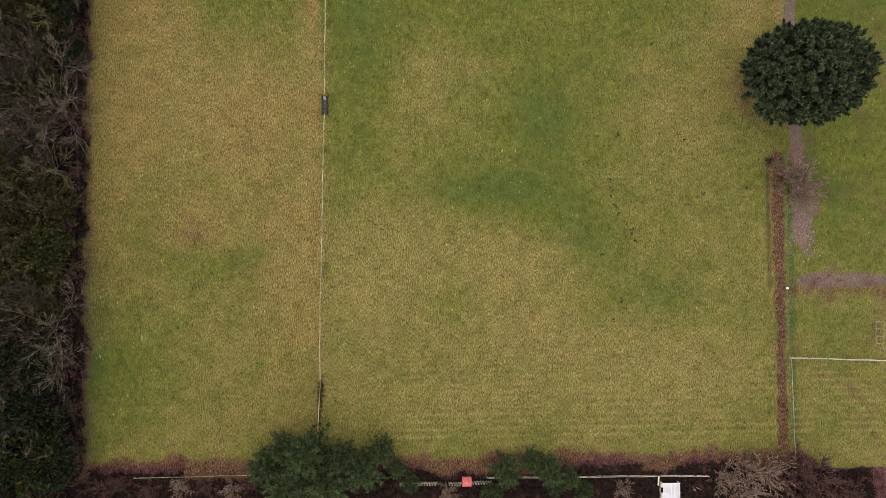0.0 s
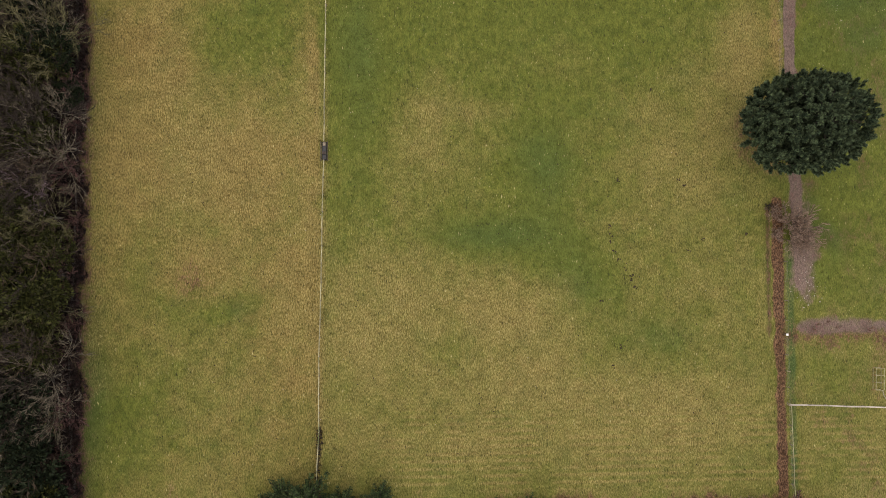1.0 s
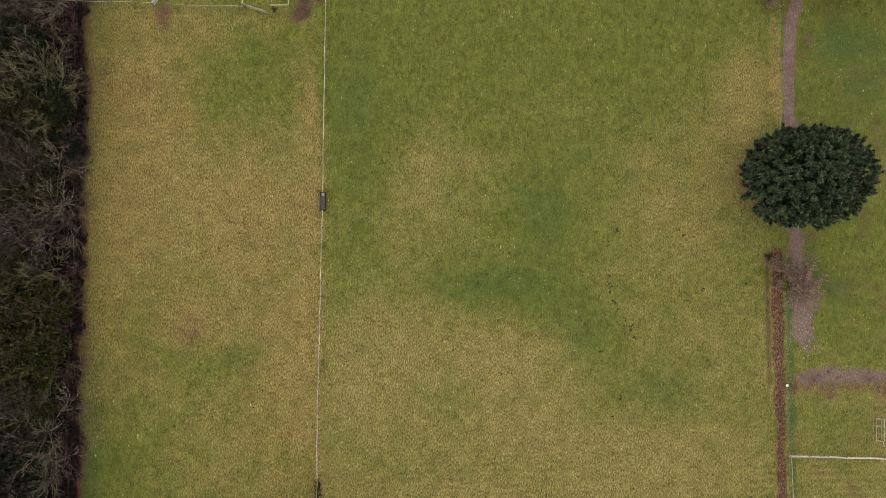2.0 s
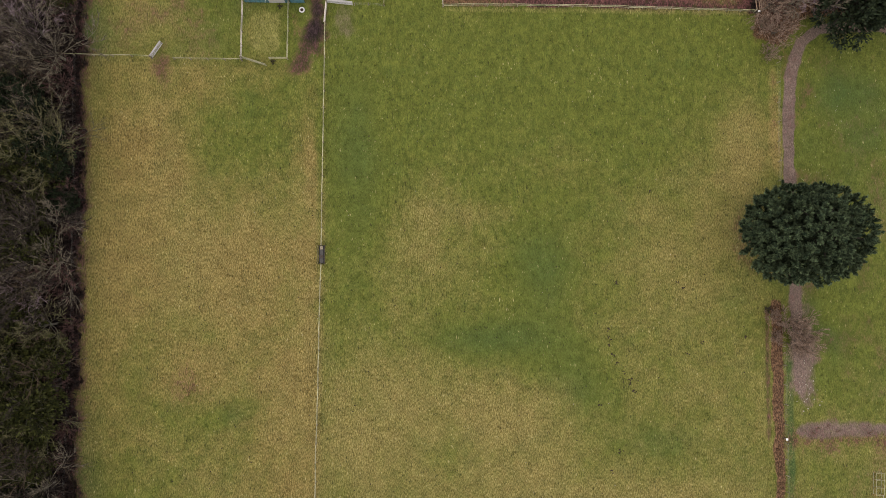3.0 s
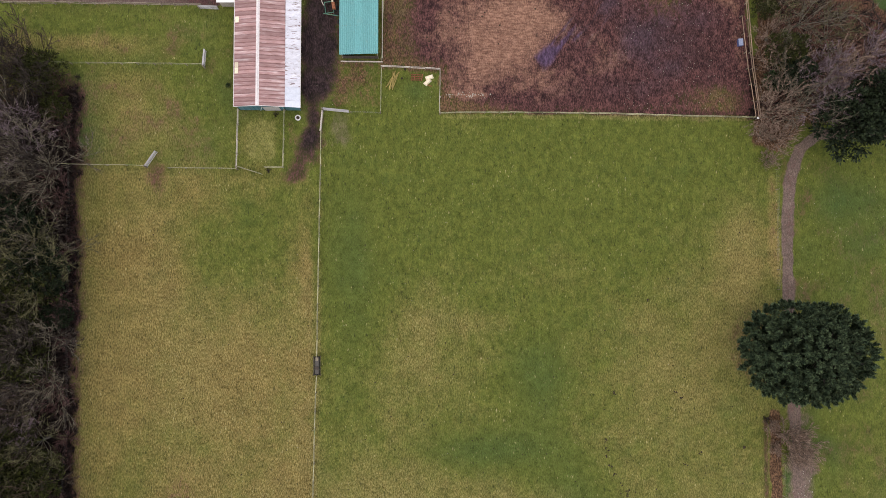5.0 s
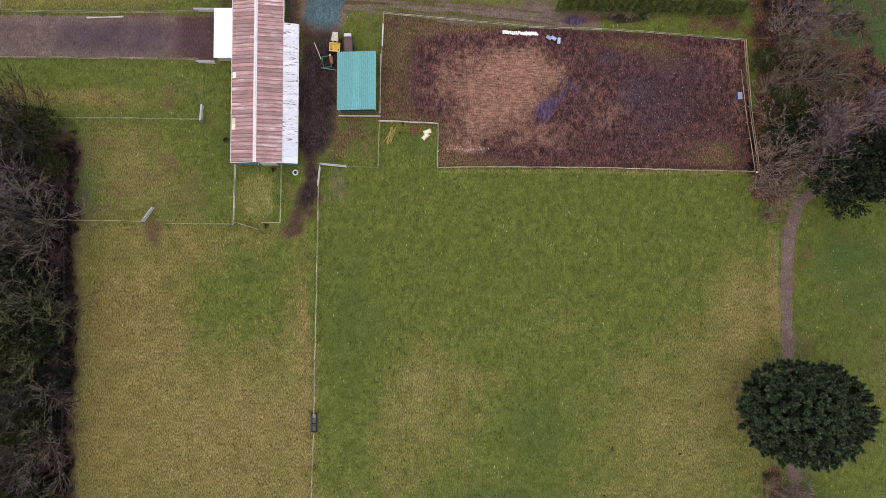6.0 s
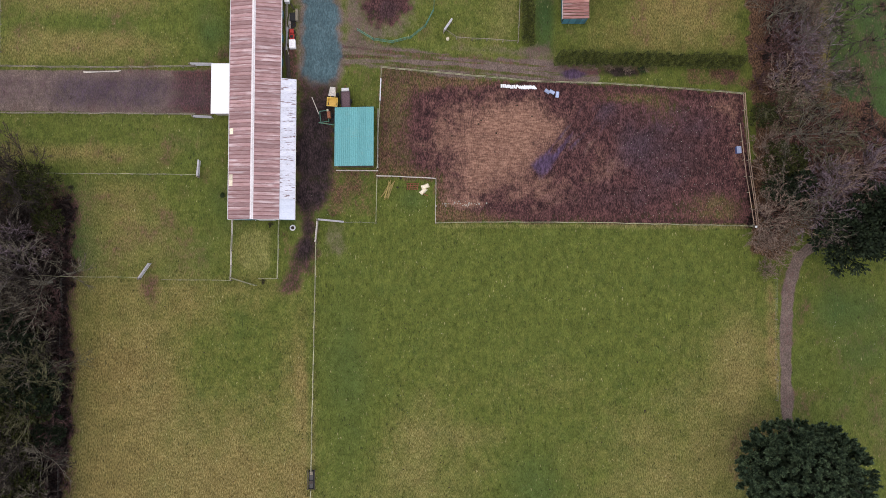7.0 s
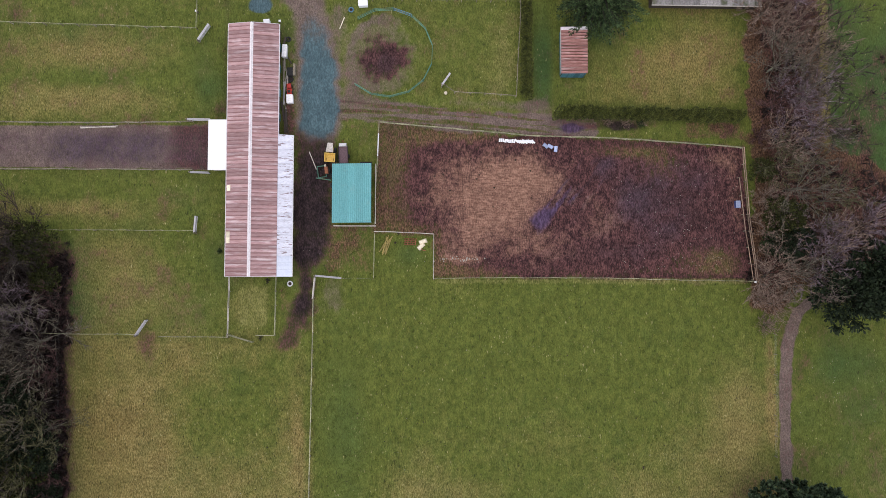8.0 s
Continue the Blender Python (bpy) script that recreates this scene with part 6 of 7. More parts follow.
def dumper(at):
    d = thing("site_dumper", "small yellow site dumper with a pale canopy", "dumper", at)
    Geo().box(0, 0, 0.45, 1.25, 2.3, 0.25, 0.05).make("chassis", M_BLACK, d)
    g = Geo()
    g.add([(-0.75, -1.1, 0.75), (0.75, -1.1, 0.75), (0.75, 0.1, 0.75), (-0.75, 0.1, 0.75), (-0.88, -1.25, 1.25), (0.88, -1.25, 1.25), (0.88, 0.2, 1.4), (-0.88, 0.2, 1.4), (-0.75, -1.1, 1.2), (0.75, -1.1, 1.2), (0.75, 0.1, 1.32), (-0.75, 0.1, 1.32), (-0.65, -0.95, 0.82), (0.65, -0.95, 0.82), (0.65, 0.0, 0.82), (-0.65, 0.0, 0.82)],
          [(3, 2, 1, 0)] + [(i, (i + 1) % 4, 4 + (i + 1) % 4, 4 + i) for i in range(4)] + [(4 + i, 4 + (i + 1) % 4, 8 + (i + 1) % 4, 8 + i) for i in range(4)] + [(8 + i, 8 + (i + 1) % 4, 12 + (i + 1) % 4, 12 + i) for i in range(4)] + [(12, 13, 14, 15)])
    g.make("skip", M_YELLOW, d, "yellow tipping skip")
    Geo().box(0, 0.75, 0.7, 0.9, 0.8, 0.6, 0.12).make("bonnet", M_YELLOW, d)
    g = Geo()
    g.add([(-0.6, 0.25, 1.95), (0.6, 0.25, 1.95), (0.42, 1.75, 1.85), (-0.42, 1.75, 1.85), (-0.6, 0.25, 2.02), (0.6, 0.25, 2.02), (0.42, 1.75, 1.92), (-0.42, 1.75, 1.92)], [(3, 2, 1, 0), (4, 5, 6, 7)] + [(i, (i + 1) % 4, 4 + (i + 1) % 4, 4 + i) for i in range(4)])
    g.make("canopy", M_PALE, d, "pale canopy roof")
    for sx in (-0.5, 0.5):
        Geo().line([(sx, 0.3, 0.7), (sx, 0.3, 1.96)], 0.03).make("canopy_post", M_BLACK, d)
        Geo().line([(sx * 0.75, 1.6, 0.7), (sx * 0.75, 1.6, 1.88)], 0.03).make("canopy_post", M_BLACK, d)
    Geo().box(0, 0.35, 0.95, 0.5, 0.45, 0.35, 0.06).make("seat", M_BLACK, d)
    for sx in (-0.72, 0.72):
        wheel(d, sx, -0.75, 0.45, 0.32)
        wheel(d, sx, 0.9, 0.42, 0.3)
    return d


dumper(pose(-12.15, 89.3, 0.02, 0, 0, -4))


def trailer(at):
    t = thing("farm_trailer", "flat farm trailer with a brown bed and white headboard", "trailer", at)
    Geo().box(0, 0, 0.62, 1.55, 2.9, 0.12, 0.03).make("bed", M_BROWNBED, t)
    for sx in (-0.75, 0.75):
        Geo().box(sx, 0, 0.74, 0.06, 2.9, 0.32, 0.02).make("side_board", M_BLACK, t)
    Geo().box(0, -1.42, 0.74, 1.55, 0.06, 0.32, 0.02).make("tail_board", M_BLACK, t)
    Geo().box(0, 1.62, 0.6, 1.2, 0.5, 0.55, 0.06).make("headboard", M_WHITE, t, "white box at the drawbar end")
    Geo().line([(-0.4, 1.4, 0.6), (0, 2.5, 0.5), (0.4, 1.4, 0.6)], 0.04).make("drawbar", M_RUST, t)
    for sx in (-0.85, 0.85):
        wheel(t, sx, -0.2, 0.36, 0.2)
    return t


trailer(pose(-10.05, 89.3, 0.02, 0, 0, 3))


def harrow_machine(at):
    """Parked implement in green and red by the shed."""
    h = thing("farm_implement", "old green and red tractor implement parked by the shed", "implement", at)
    Geo().line([(-1.0, -0.9, 0.6), (-1.0, 0.9, 0.7), (0.3, 0.9, 0.7), (0.3, -0.9, 0.6), (-1.0, -0.9, 0.6)], 0.07).make("implement_frame", M_PENGREEN, h)
    Geo().line([(-1.4, -0.9, 0.65), (1.0, -1.6, 0.65)], 0.08).make("boom", M_PENGREEN, h)
    Geo().box(0.45, 0.1, 0.35, 0.55, 1.1, 0.7, 0.1).make("hopper", M_RUST, h, "rusty red hopper")
    Geo().box(0.35, 0.85, 0.6, 0.3, 0.35, 0.5, 0.06).make("tank", M_CREAM, h)
    for k in range(5):
        Geo().tube((-1.0 + 0.3 * k, -0.95, 0.6), (-1.0 + 0.3 * k, -1.1, 0.02), 0.03, 0.015).make("tine", M_RUST, h)
    wheel(h, -1.15, 0.1, 0.42, 0.22)
    wheel(h, 0.9, 0.1, 0.42, 0.22)
    return h


harrow_machine(pose(-13.2, 86.6, 0.02, 0, 0, 8))


def long_poles(name, label, a, b, count, r, material, spread=0.5, z=0.05):
    p = thing(name, label, "poles")
    rnd = random.Random(round(a[0] * 10))
    for k in range(count):
        j = [rnd.uniform(-spread, spread) for _ in range(4)]
        Geo().tube((a[0] + j[0], a[1] + j[1] * 0.4, z + r), (b[0] + j[2], b[1] + j[3] * 0.4, z + r * 1.3), r, r * 0.9, 8).make("pole", material, p)
    return p


long_poles("scaffold_pole", "long pale pole lying in the mud", (-15.7, 89.9), (-14.2, 86.4), 1, 0.07, M_PALE, 0.05)
long_poles("timber_pole", "yellow timber pole on the grass", (-10.1, 112.4), (-10.9, 110.4), 1, 0.09, M_CREAM, 0.03)
long_poles("pipe_heap", "loose heap of yellow drain pipes in the yard", (-2.5, 76.0), (-3.6, 73.2), 8, 0.085, M_PIPE, 0.7)


def jump_blocks():
    """White jump blocks set out along the arena fence."""
    rnd = random.Random(5)
    p = thing("jump_blocks", "row of white plastic jump blocks along the arena fence", "jump blocks", pose(18.4, 92.0, 0.05))
    for k in range(19):
        turn, long = (rnd.uniform(0.7, 1.0), 0.80) if k > 8 else (rnd.uniform(-0.25, 0.1), 0.56)
        Geo().box(-2.75 + 0.31 * k, rnd.uniform(-0.07, 0.07) - 0.012 * k, 0, 0.27, long, 0.2, 0.06, turn).make("block", M_BRIGHT, p)
    return p


jump_blocks()


def simple_box(name, label, category, x, y, z, sx, sy, sz, material, turn=0.0, lid=None):
    b = thing(name, label, category, pose(x, y, z, 0, 0, turn))
    Geo().box(0, 0, 0, sx, sy, sz, 0.05 * min(sx, sy)).make("body", material, b)
    Geo().box(0, 0, sz, sx * 1.04, sy * 1.04, 0.06, 0.02).make("lid", lid or material, b)
    return b


def drum(at, label, group):
    d = thing("plastic_drum", label, "drum", at, group)
    g = Geo()
    n = 16
    prof = [(0, 0), (0.29, 0.0), (0.30, 0.06), (0.285, 0.3), (0.30, 0.32), (0.285, 0.34), (0.285, 0.58), (0.30, 0.60), (0.285, 0.62), (0.30, 0.86), (0.27, 0.92), (0, 0.92)]
    vs = [(r * math.cos(2 * math.pi * i / n), r * math.sin(2 * math.pi * i / n), z) for i in range(n) for r, z in prof]
    k = len(prof)
    g.add(vs, [(i * k + j, ((i + 1) % n) * k + j, ((i + 1) % n) * k + j + 1, i * k + j + 1) for i in range(n) for j in range(k - 1)])
    g.make("barrel", M_BLUE, d)
    Geo().tube((0.12, 0, 0.92), (0.12, 0, 0.97), 0.05, 0.05, 8).make("bung", M_WHITE, d)
    return d


for x, y, a in ((22.9, 91.4, 55), (23.65, 91.25, 62), (25.0, 91.05, -6)):
    drum(pose(x, y, 0.33, 90, 0, a), "blue plastic drum lying on its side as a jump filler", "blue drums")
simple_box("blue_crate", "pale blue plastic crate by the arena fence", "crate", 55.35, 81.5, 0.03, 0.75, 1.15, 0.6, M_BLUEDARK, 3, M_BLUE)


def feed_bags():
    s = thing("feed_sacks", "two cream plastic sacks dumped in the yard corner", "sacks", pose(2.9, 74.7, 0.02, 0, 0, 35))
    for x, y, a in ((-0.35, -0.1, 10), (0.35, 0.35, -15)):
        g = Geo()
        n, m = 8, 5
        vs = []
        for i in range(n + 1):
            for j in range(m + 1):
                u, v = i / n * 2 - 1, j / m * 2 - 1
                h = 0.34 * (1 - u**4) ** 0.5 * (1 - v**4) ** 0.5
                vs.append((0.65 * u, 0.36 * v, 0.03 + h))
        g.add(vs, [(i * (m + 1) + j, (i + 1) * (m + 1) + j, (i + 1) * (m + 1) + j + 1, i * (m + 1) + j + 1) for i in range(n) for j in range(m)])
        g.add([(sx * 0.65, sy * 0.36, 0.0) for sx, sy in ((-1, -1), (1, -1), (1, 1), (-1, 1))] + [(sx * 0.65, sy * 0.36, 0.03) for sx, sy in ((-1, -1), (1, -1), (1, 1), (-1, 1))], [(3, 2, 1, 0)] + [(i, (i + 1) % 4, 4 + (i + 1) % 4, 4 + i) for i in range(4)])
        g.make("sack", M_CREAM, s, "", pose(x, y, 0, 0, 0, a))
    return s


feed_bags()


def harrow():
    h = thing("chain_harrow", "rusty iron harrow lying on the grass", "harrow", pose(0.9, 75.2, 0.05))
    for k in range(4):
        Geo().tube((-1.0, -0.45 + 0.3 * k, 0.08), (0.9, -0.5 + 0.3 * k, 0.08), 0.065, 0.065, 6).make("bar", M_RUST, h)
    for k in range(5):
        Geo().tube((-0.9 + 0.42 * k, -0.6, 0.1), (-0.7 + 0.42 * k, 0.55, 0.1), 0.055, 0.055, 6).make("cross_bar", M_RUST, h)
    Geo().line([(1.4, -0.75, 0.12), (2.0, -1.4, 0.1), (2.5, -1.5, 0.1)], 0.06).make("hitch", M_RUST, h)
    return h


harrow()


def quad_bike():
    q = thing("ride_on_mower", "small red ride-on mower beside the barn", "mower", pose(-19.0, 100.2, 0.02, 0, 0, 4))
    Geo().box(0, 0.45, 0.32, 0.72, 0.8, 0.42, 0.12).make("bonnet", M_RED, q)
    Geo().box(0, -0.45, 0.28, 0.82, 0.95, 0.28, 0.10).make("rear_body", M_RED, q)
    Geo().box(0, -0.45, 0.56, 0.42, 0.42, 0.30, 0.08).make("seat", M_BLACK, q)
    Geo().tube((0, 0.1, 0.6), (0, -0.02, 0.95), 0.03, 0.03).make("steering_column", M_BLACK, q)
    for sx in (-0.42, 0.42):
        wheel(q, sx, 0.55, 0.2, 0.16)
        wheel(q, sx, -0.55, 0.27, 0.24)
    return q


quad_bike()


simple_box("water_tank", "white plastic water tank beside the barn", "tank", -18.85, 98.5, 0.0, 1.0, 1.35, 0.85, M_WHITE, 3)
simple_box("feed_bin", "white chest against the barn wall", "bin", -19.75, 106.4, 0.0, 0.75, 2.0, 1.0, M_WHITE, -3)
simple_box("storage_crate", "black crate beside the barn", "crate", -18.85, 103.0, 0.0, 0.85, 1.3, 0.8, M_BLACK, 5)
simple_box("log_box", "grey timber box beside the barn", "box", -18.2, 103.4, 0.0, 0.38, 1.9, 0.7, M_POST, 0)
simple_box("white_cabinet", "white cabinet behind the barn", "cabinet", -22.7, 111.2, 0.0, 0.95, 0.75, 1.0, M_BRIGHT, 6)
simple_box("jump_stand_box", "white box by the round pen", "box", -7.0, 114.7, 0.0, 1.5, 1.2, 0.9, M_BRIGHT, 4)
long_poles("steel_beams", "grey steel beams stacked along the barn wall", (-19.75, 101.6), (-19.85, 97.7), 3, 0.08, M_GALV, 0.18)
long_poles("plank_stack", "dark planks stacked along the barn wall", (-19.9, 105.0), (-19.95, 101.5), 4, 0.09, M_POST, 0.22)
long_poles("plank_heap", "dark rotten planks heaped against the barn wall", (-20.0, 98.2), (-19.3, 93.0), 5, 0.08, M_DARKWALL, 0.5)
long_poles("log_pair", "grey timber rails lying along the lane fence", (-53.0, 93.7), (-47.0, 93.8), 2, 0.08, M_PALE, 0.5)
for x, y in ((-20.6, 111.4), (57.9, 68.6), (60.9, -2.7), (-34.2, 112.9)):
    m = thing("marker_post", "short white-topped marker post", "post", pose(x, y, 0), "marker posts")
    Geo().box(0, 0, -0.1, 0.2, 0.2, 0.9, 0.03).make("post", M_POST, m)
    Geo().box(0, 0, 0.78, 0.36, 0.34, 0.12, 0.04).make("cap", M_BRIGHT, m, "white cap")


def ring_tyre(x, y, r, label, material, name="tyre"):
    t = thing(name, label, "tyre", pose(x, y, 0.02), "tyres")
    g = Geo()
    n, k = 18, 8
    vs = [((r + 0.3 * r * math.cos(2 * math.pi * j / k)) * math.cos(2 * math.pi * i / n), (r + 0.3 * r * math.cos(2 * math.pi * j / k)) * math.sin(2 * math.pi * i / n), 0.12 + 0.12 * math.sin(2 * math.pi * j / k)) for i in range(n) for j in range(k)]
    g.add(vs, [(i * k + j, ((i + 1) % n) * k + j, ((i + 1) % n) * k + (j + 1) % k, i * k + (j + 1) % k) for i in range(n) for j in range(k)])
    g.make("tread", material, t)
    Geo().tube((0, 0, 0.0), (0, 0, 0.05), r * 0.72, r * 0.72, 14).make("filling", M_MUDFILL, t, "soil inside")
    return t


M_MUDFILL = surface("soil_filling", (0.06, 0.04, 0.03), (0.03, 0.02, 0.016), 8, 0.95)
ring_tyre(-18.6, 68.3, 0.38, "white-painted tyre standing by the barn corner", M_WHITE)
ring_tyre(-9.0, 113.7, 0.36, "blue-painted tyre beside the round pen", M_PENBLUE)
ball = thing("salt_lick", "round white salt lick on the lawn", "lick", pose(6.7, 99.9, 0.0))
Geo().tube((0, 0, 0), (0, 0, 0.32), 0.30, 0.24, 14).tube((0, 0, 0.32), (0, 0, 0.4), 0.24, 0.10, 14).make("block", M_CREAM, ball)


def trough():
    t = thing("water_trough", "dark water trough set in the field fence", "trough", pose(-15.2, 27.85, 0.0))
    for sx in (-1, 1):
        Geo().box(sx * 0.36, 0, 0, 0.09, 2.9, 0.62, 0.02).make("long_side", M_BLACK, t)
    for sy in (-1, 1):
        Geo().box(0, sy * 1.41, 0, 0.63, 0.09, 0.62, 0.02).make("end", M_BLACK, t)
    Geo().box(0, 0, 0, 0.62, 2.72, 0.06, 0.01).make("bottom", M_CONCRETE, t)
    Geo().box(0, 0, 0.30, 0.62, 2.72, 0.12, 0.005).make("water", M_WATER, t, "still dark water")
    Geo().box(0, -0.35, 0.55, 0.66, 0.45, 0.06, 0.015).make("valve_cover", M_DARKWALL, t)
    Geo().box(0.02, 1.1, 0.55, 0.45, 0.55, 0.05, 0.015).make("float_cover", M_POST, t)
    for sx in (-0.55, 0.55):
        Geo().box(sx, 0, 0.55, 0.08, 3.1, 0.09, 0.015).make("guard_rail", M_DARKWALL, t)
        for y in (-1.5, 1.5):
            Geo().box(sx, y, -0.1, 0.1, 0.1, 0.8, 0.02).make("guard_post", M_DARKWALL, t)
    return t


trough()


def hay_feeder():
    h = thing("hay_feeder", "rusty tube hay feeder on the grass", "feeder", pose(76.35, -10.2, 0.02, 0, 0, -2))
    for sx in (-0.68, 0.68):
        for z in (0.1, 0.85):
            Geo().tube((sx, -1.8, z), (sx, 1.8, z), 0.04, 0.04, 6).make("long_tube", M_RAIL, h)
    for y in (-1.8, -0.6, 0.6, 1.8):
        for z in (0.1, 0.85):
            Geo().tube((-0.68, y, z), (0.68, y, z), 0.035, 0.035, 6).make("cross_tube", M_RAIL, h)
        for sx in (-0.68, 0.68):
            Geo().tube((sx, y, 0.0), (sx, y, 0.87), 0.035, 0.035, 6).make("leg", M_RUST, h)
    Geo().line([(0.68, -1.8, 0.5), (0.9, -2.6, 0.4), (1.4, -3.3, 0.3)], 0.04).make("tow_bar", M_PALE, h)
    return h


hay_feeder()


# ---- gardens beyond the south boundary ----
def panel_fence(x0, x1, y, count, tall, material, label):
    f = thing("garden_fence", label, "fence", pose(x0, y, 0), "garden fences")
    w = (x1 - x0) / count
    for i in range(count):
        Geo().box(w * (i + 0.5), 0, -0.05, w * 0.94, 0.05, tall, 0.02, 0.0, 0.12 * (-1) ** i).make("board", material, f)
    for i in range(0, count + 1, 4):
        Geo().box(w * i, 0.08, -0.1, 0.12, 0.12, tall + 0.2, 0.03).make("post", M_POST, f)
    return f


panel_fence(-3.3, 2.7, -33.6, 28, 1.5, M_PALE, "leaning pale board fence half hidden by twigs")
panel_fence(4.6, 6.7, -33.7, 10, 1.5, M_PALE, "leaning pale board fence half hidden by twigs")
panel_fence(8.4, 11.5, -33.6, 14, 1.4, M_PALE, "short pale board fence beside the tarpaulin")


def tarp():
    t = thing("tarpaulin", "faded red tarpaulin thrown over the fence", "tarpaulin", pose(7.5, -33.5, 0.0))
    g = Geo()
    n = 8
    vs = []
    for i in range(n + 1):
        for j in range(n + 1):
            u, v = i / n - 0.5, j / n - 0.5
            vs.append((1.5 * u, 1.6 * v, 1.5 - 1.5 * v * v * 2.2 + 0.08 * math.sin(9 * u + 5 * v)))
    k = n + 1
    g.add(vs, [(i * k + j, (i + 1) * k + j, (i + 1) * k + j + 1, i * k + j + 1) for i in range(n) for j in range(n)])
    g.make("sheet", M_SALMON, t)
    for x in (-0.7, 0.7):
        Geo().box(x, 0, -0.1, 0.1, 0.1, 1.55, 0.02).make("stake", M_POST, t)
    return t


tarp()


def greenhouse():
    """White-framed glass house; the panes lie on bars over pale shelves."""
    h = thing("greenhouse", "small white-framed greenhouse with dusty glass roof", "greenhouse", pose(40.6, -35.6, 0))
    glass, nt, b = fresh("dusty_glass")
    b.inputs["Base Color"].default_value = (0.78, 0.84, 0.92, 1)
    b.inputs["Roughness"].default_value, b.inputs["Transmission Weight"].default_value, b.inputs["IOR"].default_value = 0.3, 0.55, 1.45
    for i in range(7):
        Geo().box(-1.35 + 0.45 * i, 0, 1.68, 0.06, 3.2, 0.07, 0.012).make("roof_bar", M_BRIGHT, h)
    for y in (-1.55, 0.0, 1.55):
        Geo().box(0, y, 1.62, 2.9, 0.10, 0.09, 0.015).make("cross_bar", M_BRIGHT, h)
    for i in range(6):
        for y in (-0.78, 0.78):
            Geo().box(-1.125 + 0.45 * i, y, 1.715, 0.38, 1.45, 0.012, 0.003).make("pane", glass, h)
    for x in (-1.4, 1.4):
        for y in (-1.5, 1.5):
            Geo().box(x, y, -0.1, 0.09, 0.09, 1.8, 0.015).make("corner_post", M_BRIGHT, h)
        Geo().box(x, 0, 0.0, 0.05, 3.0, 0.7, 0.02).make("low_wall", M_PALE, h)
    Geo().box(0, 0.9, 0.7, 2.7, 0.6, 0.05, 0.01).make("shelf", M_BRIGHT, h)
    Geo().box(0, -0.7, 0.7, 2.7, 0.9, 0.05, 0.01).make("shelf", M_WHITE, h)
    return h


greenhouse()
long_poles("white_board", "white board leaning on the garden fence", (38.9, -33.2), (38.7, -34.6), 2, 0.12, M_CREAM, 0.06, 0.7)
long_poles("log_heap", "grey logs lying under the bare shrubs", (52.0, -35.5), (57.5, -36.8), 4, 0.16, M_POST, 0.6)
long_poles("garden_timber", "weathered timber on bare garden soil", (43.6, -34.2), (45.6, -36.0), 5, 0.06, M_PALE, 0.8)


# ---- ground growth ----
def growth(name, label, category, count, box, tall, wide, keep, seed, blades=4, lean=0.7, material=None):
    """Tufts of blades spread over a stretch of the plan, thinned by keep(cover, soil, x, y)."""
    rs = np.random.RandomState(seed)
    x, y = rs.uniform(box[0], box[2], count), rs.uniform(box[1], box[3], count)
    cover, soil, _ = zones(x, y)
    ok = rs.rand(count) < keep(cover, soil, x, y)
    x, y = x[ok], y[ok]
    n = len(x)
    z = height(x, y)
    root = np.repeat(np.stack([x, y, z], 1), blades, 0)
    m = n * blades
    ang = rs.uniform(0, 2 * math.pi, m)
    size = np.repeat(rs.uniform(0.5, 1.3, n), blades) * rs.uniform(0.7, 1.2, m)
    out = np.stack([np.cos(ang), np.sin(ang), np.zeros(m)], 1)
    side = np.stack([-np.sin(ang), np.cos(ang), np.zeros(m)], 1)
    base = root + out * (rs.uniform(0, 0.08, m) * size)[:, None]
    tip = base + out * (tall * lean * size)[:, None] + np.array([[0, 0, 1.0]]) * (tall * size)[:, None]
    w = (wide * size)[:, None]
    verts = np.stack([base - side * w, base + side * w, tip], 1).reshape(-1, 3)
    verts[:, 2] -= np.tile([0.03, 0.03, 0.0], m)
    me = array_mesh(name, verts, np.arange(3 * m).reshape(m, 3), material or M_BLADES)
    if not material:
        paint(me, verts[:, 0], verts[:, 1])
    return tagged(new(name, me), label, category, kind="stuff")


VIEW = (-67.0, -33.0, 82.0, 117.0)
growth("grass", "short winter pasture grass in tufts", "grass", 90000, VIEW, 0.13, 0.05,
       lambda c, s, x, y: np.clip(1.0 - 2 * c[:, 1] - c[:, 2] - c[:, 3] - s[:, 2], 0, 1), 3, 4, 1.1)
growth("tall_grass", "pale tussocks of longer dead grass", "grass", 34000, VIEW, 0.30, 0.07,
       lambda c, s, x, y: np.clip(0.04 + 0.9 * step(-away(x, y, FENCE_MID), -0.75, -0.1) + 0.5 * step(c[:, 0], 0.75, 1.0) * (c[:, 1] < 0.2) * (c[:, 2] < 0.3), 0, 1), 4, 6, 0.8)
growth("undergrowth", "brown brambles and dead stalks on the banks", "undergrowth", 60000, VIEW, 0.5, 0.035,
       lambda c, s, x, y: np.where(inside(x, y, ARENA) > 0, 0.0, step(c[:, 2], 0.35, 0.8) * (c[:, 1] < 0.5)), 5, 5, 0.9, M_LEAF_BRAMBLE)
# Near-black tone of their own: the shade under the trees is in the colour.
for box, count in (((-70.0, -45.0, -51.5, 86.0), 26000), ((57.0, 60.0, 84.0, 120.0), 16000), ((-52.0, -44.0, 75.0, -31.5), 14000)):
    growth("wood_undergrowth", "brambles and fallen leaves under the trees, coloured dark for shade", "undergrowth", count, box, 0.75, 0.09, lambda c, s, x, y: step(c[:, 1], 0.45, 0.85), 8, 5, 0.9, M_LEAF_SHADED)
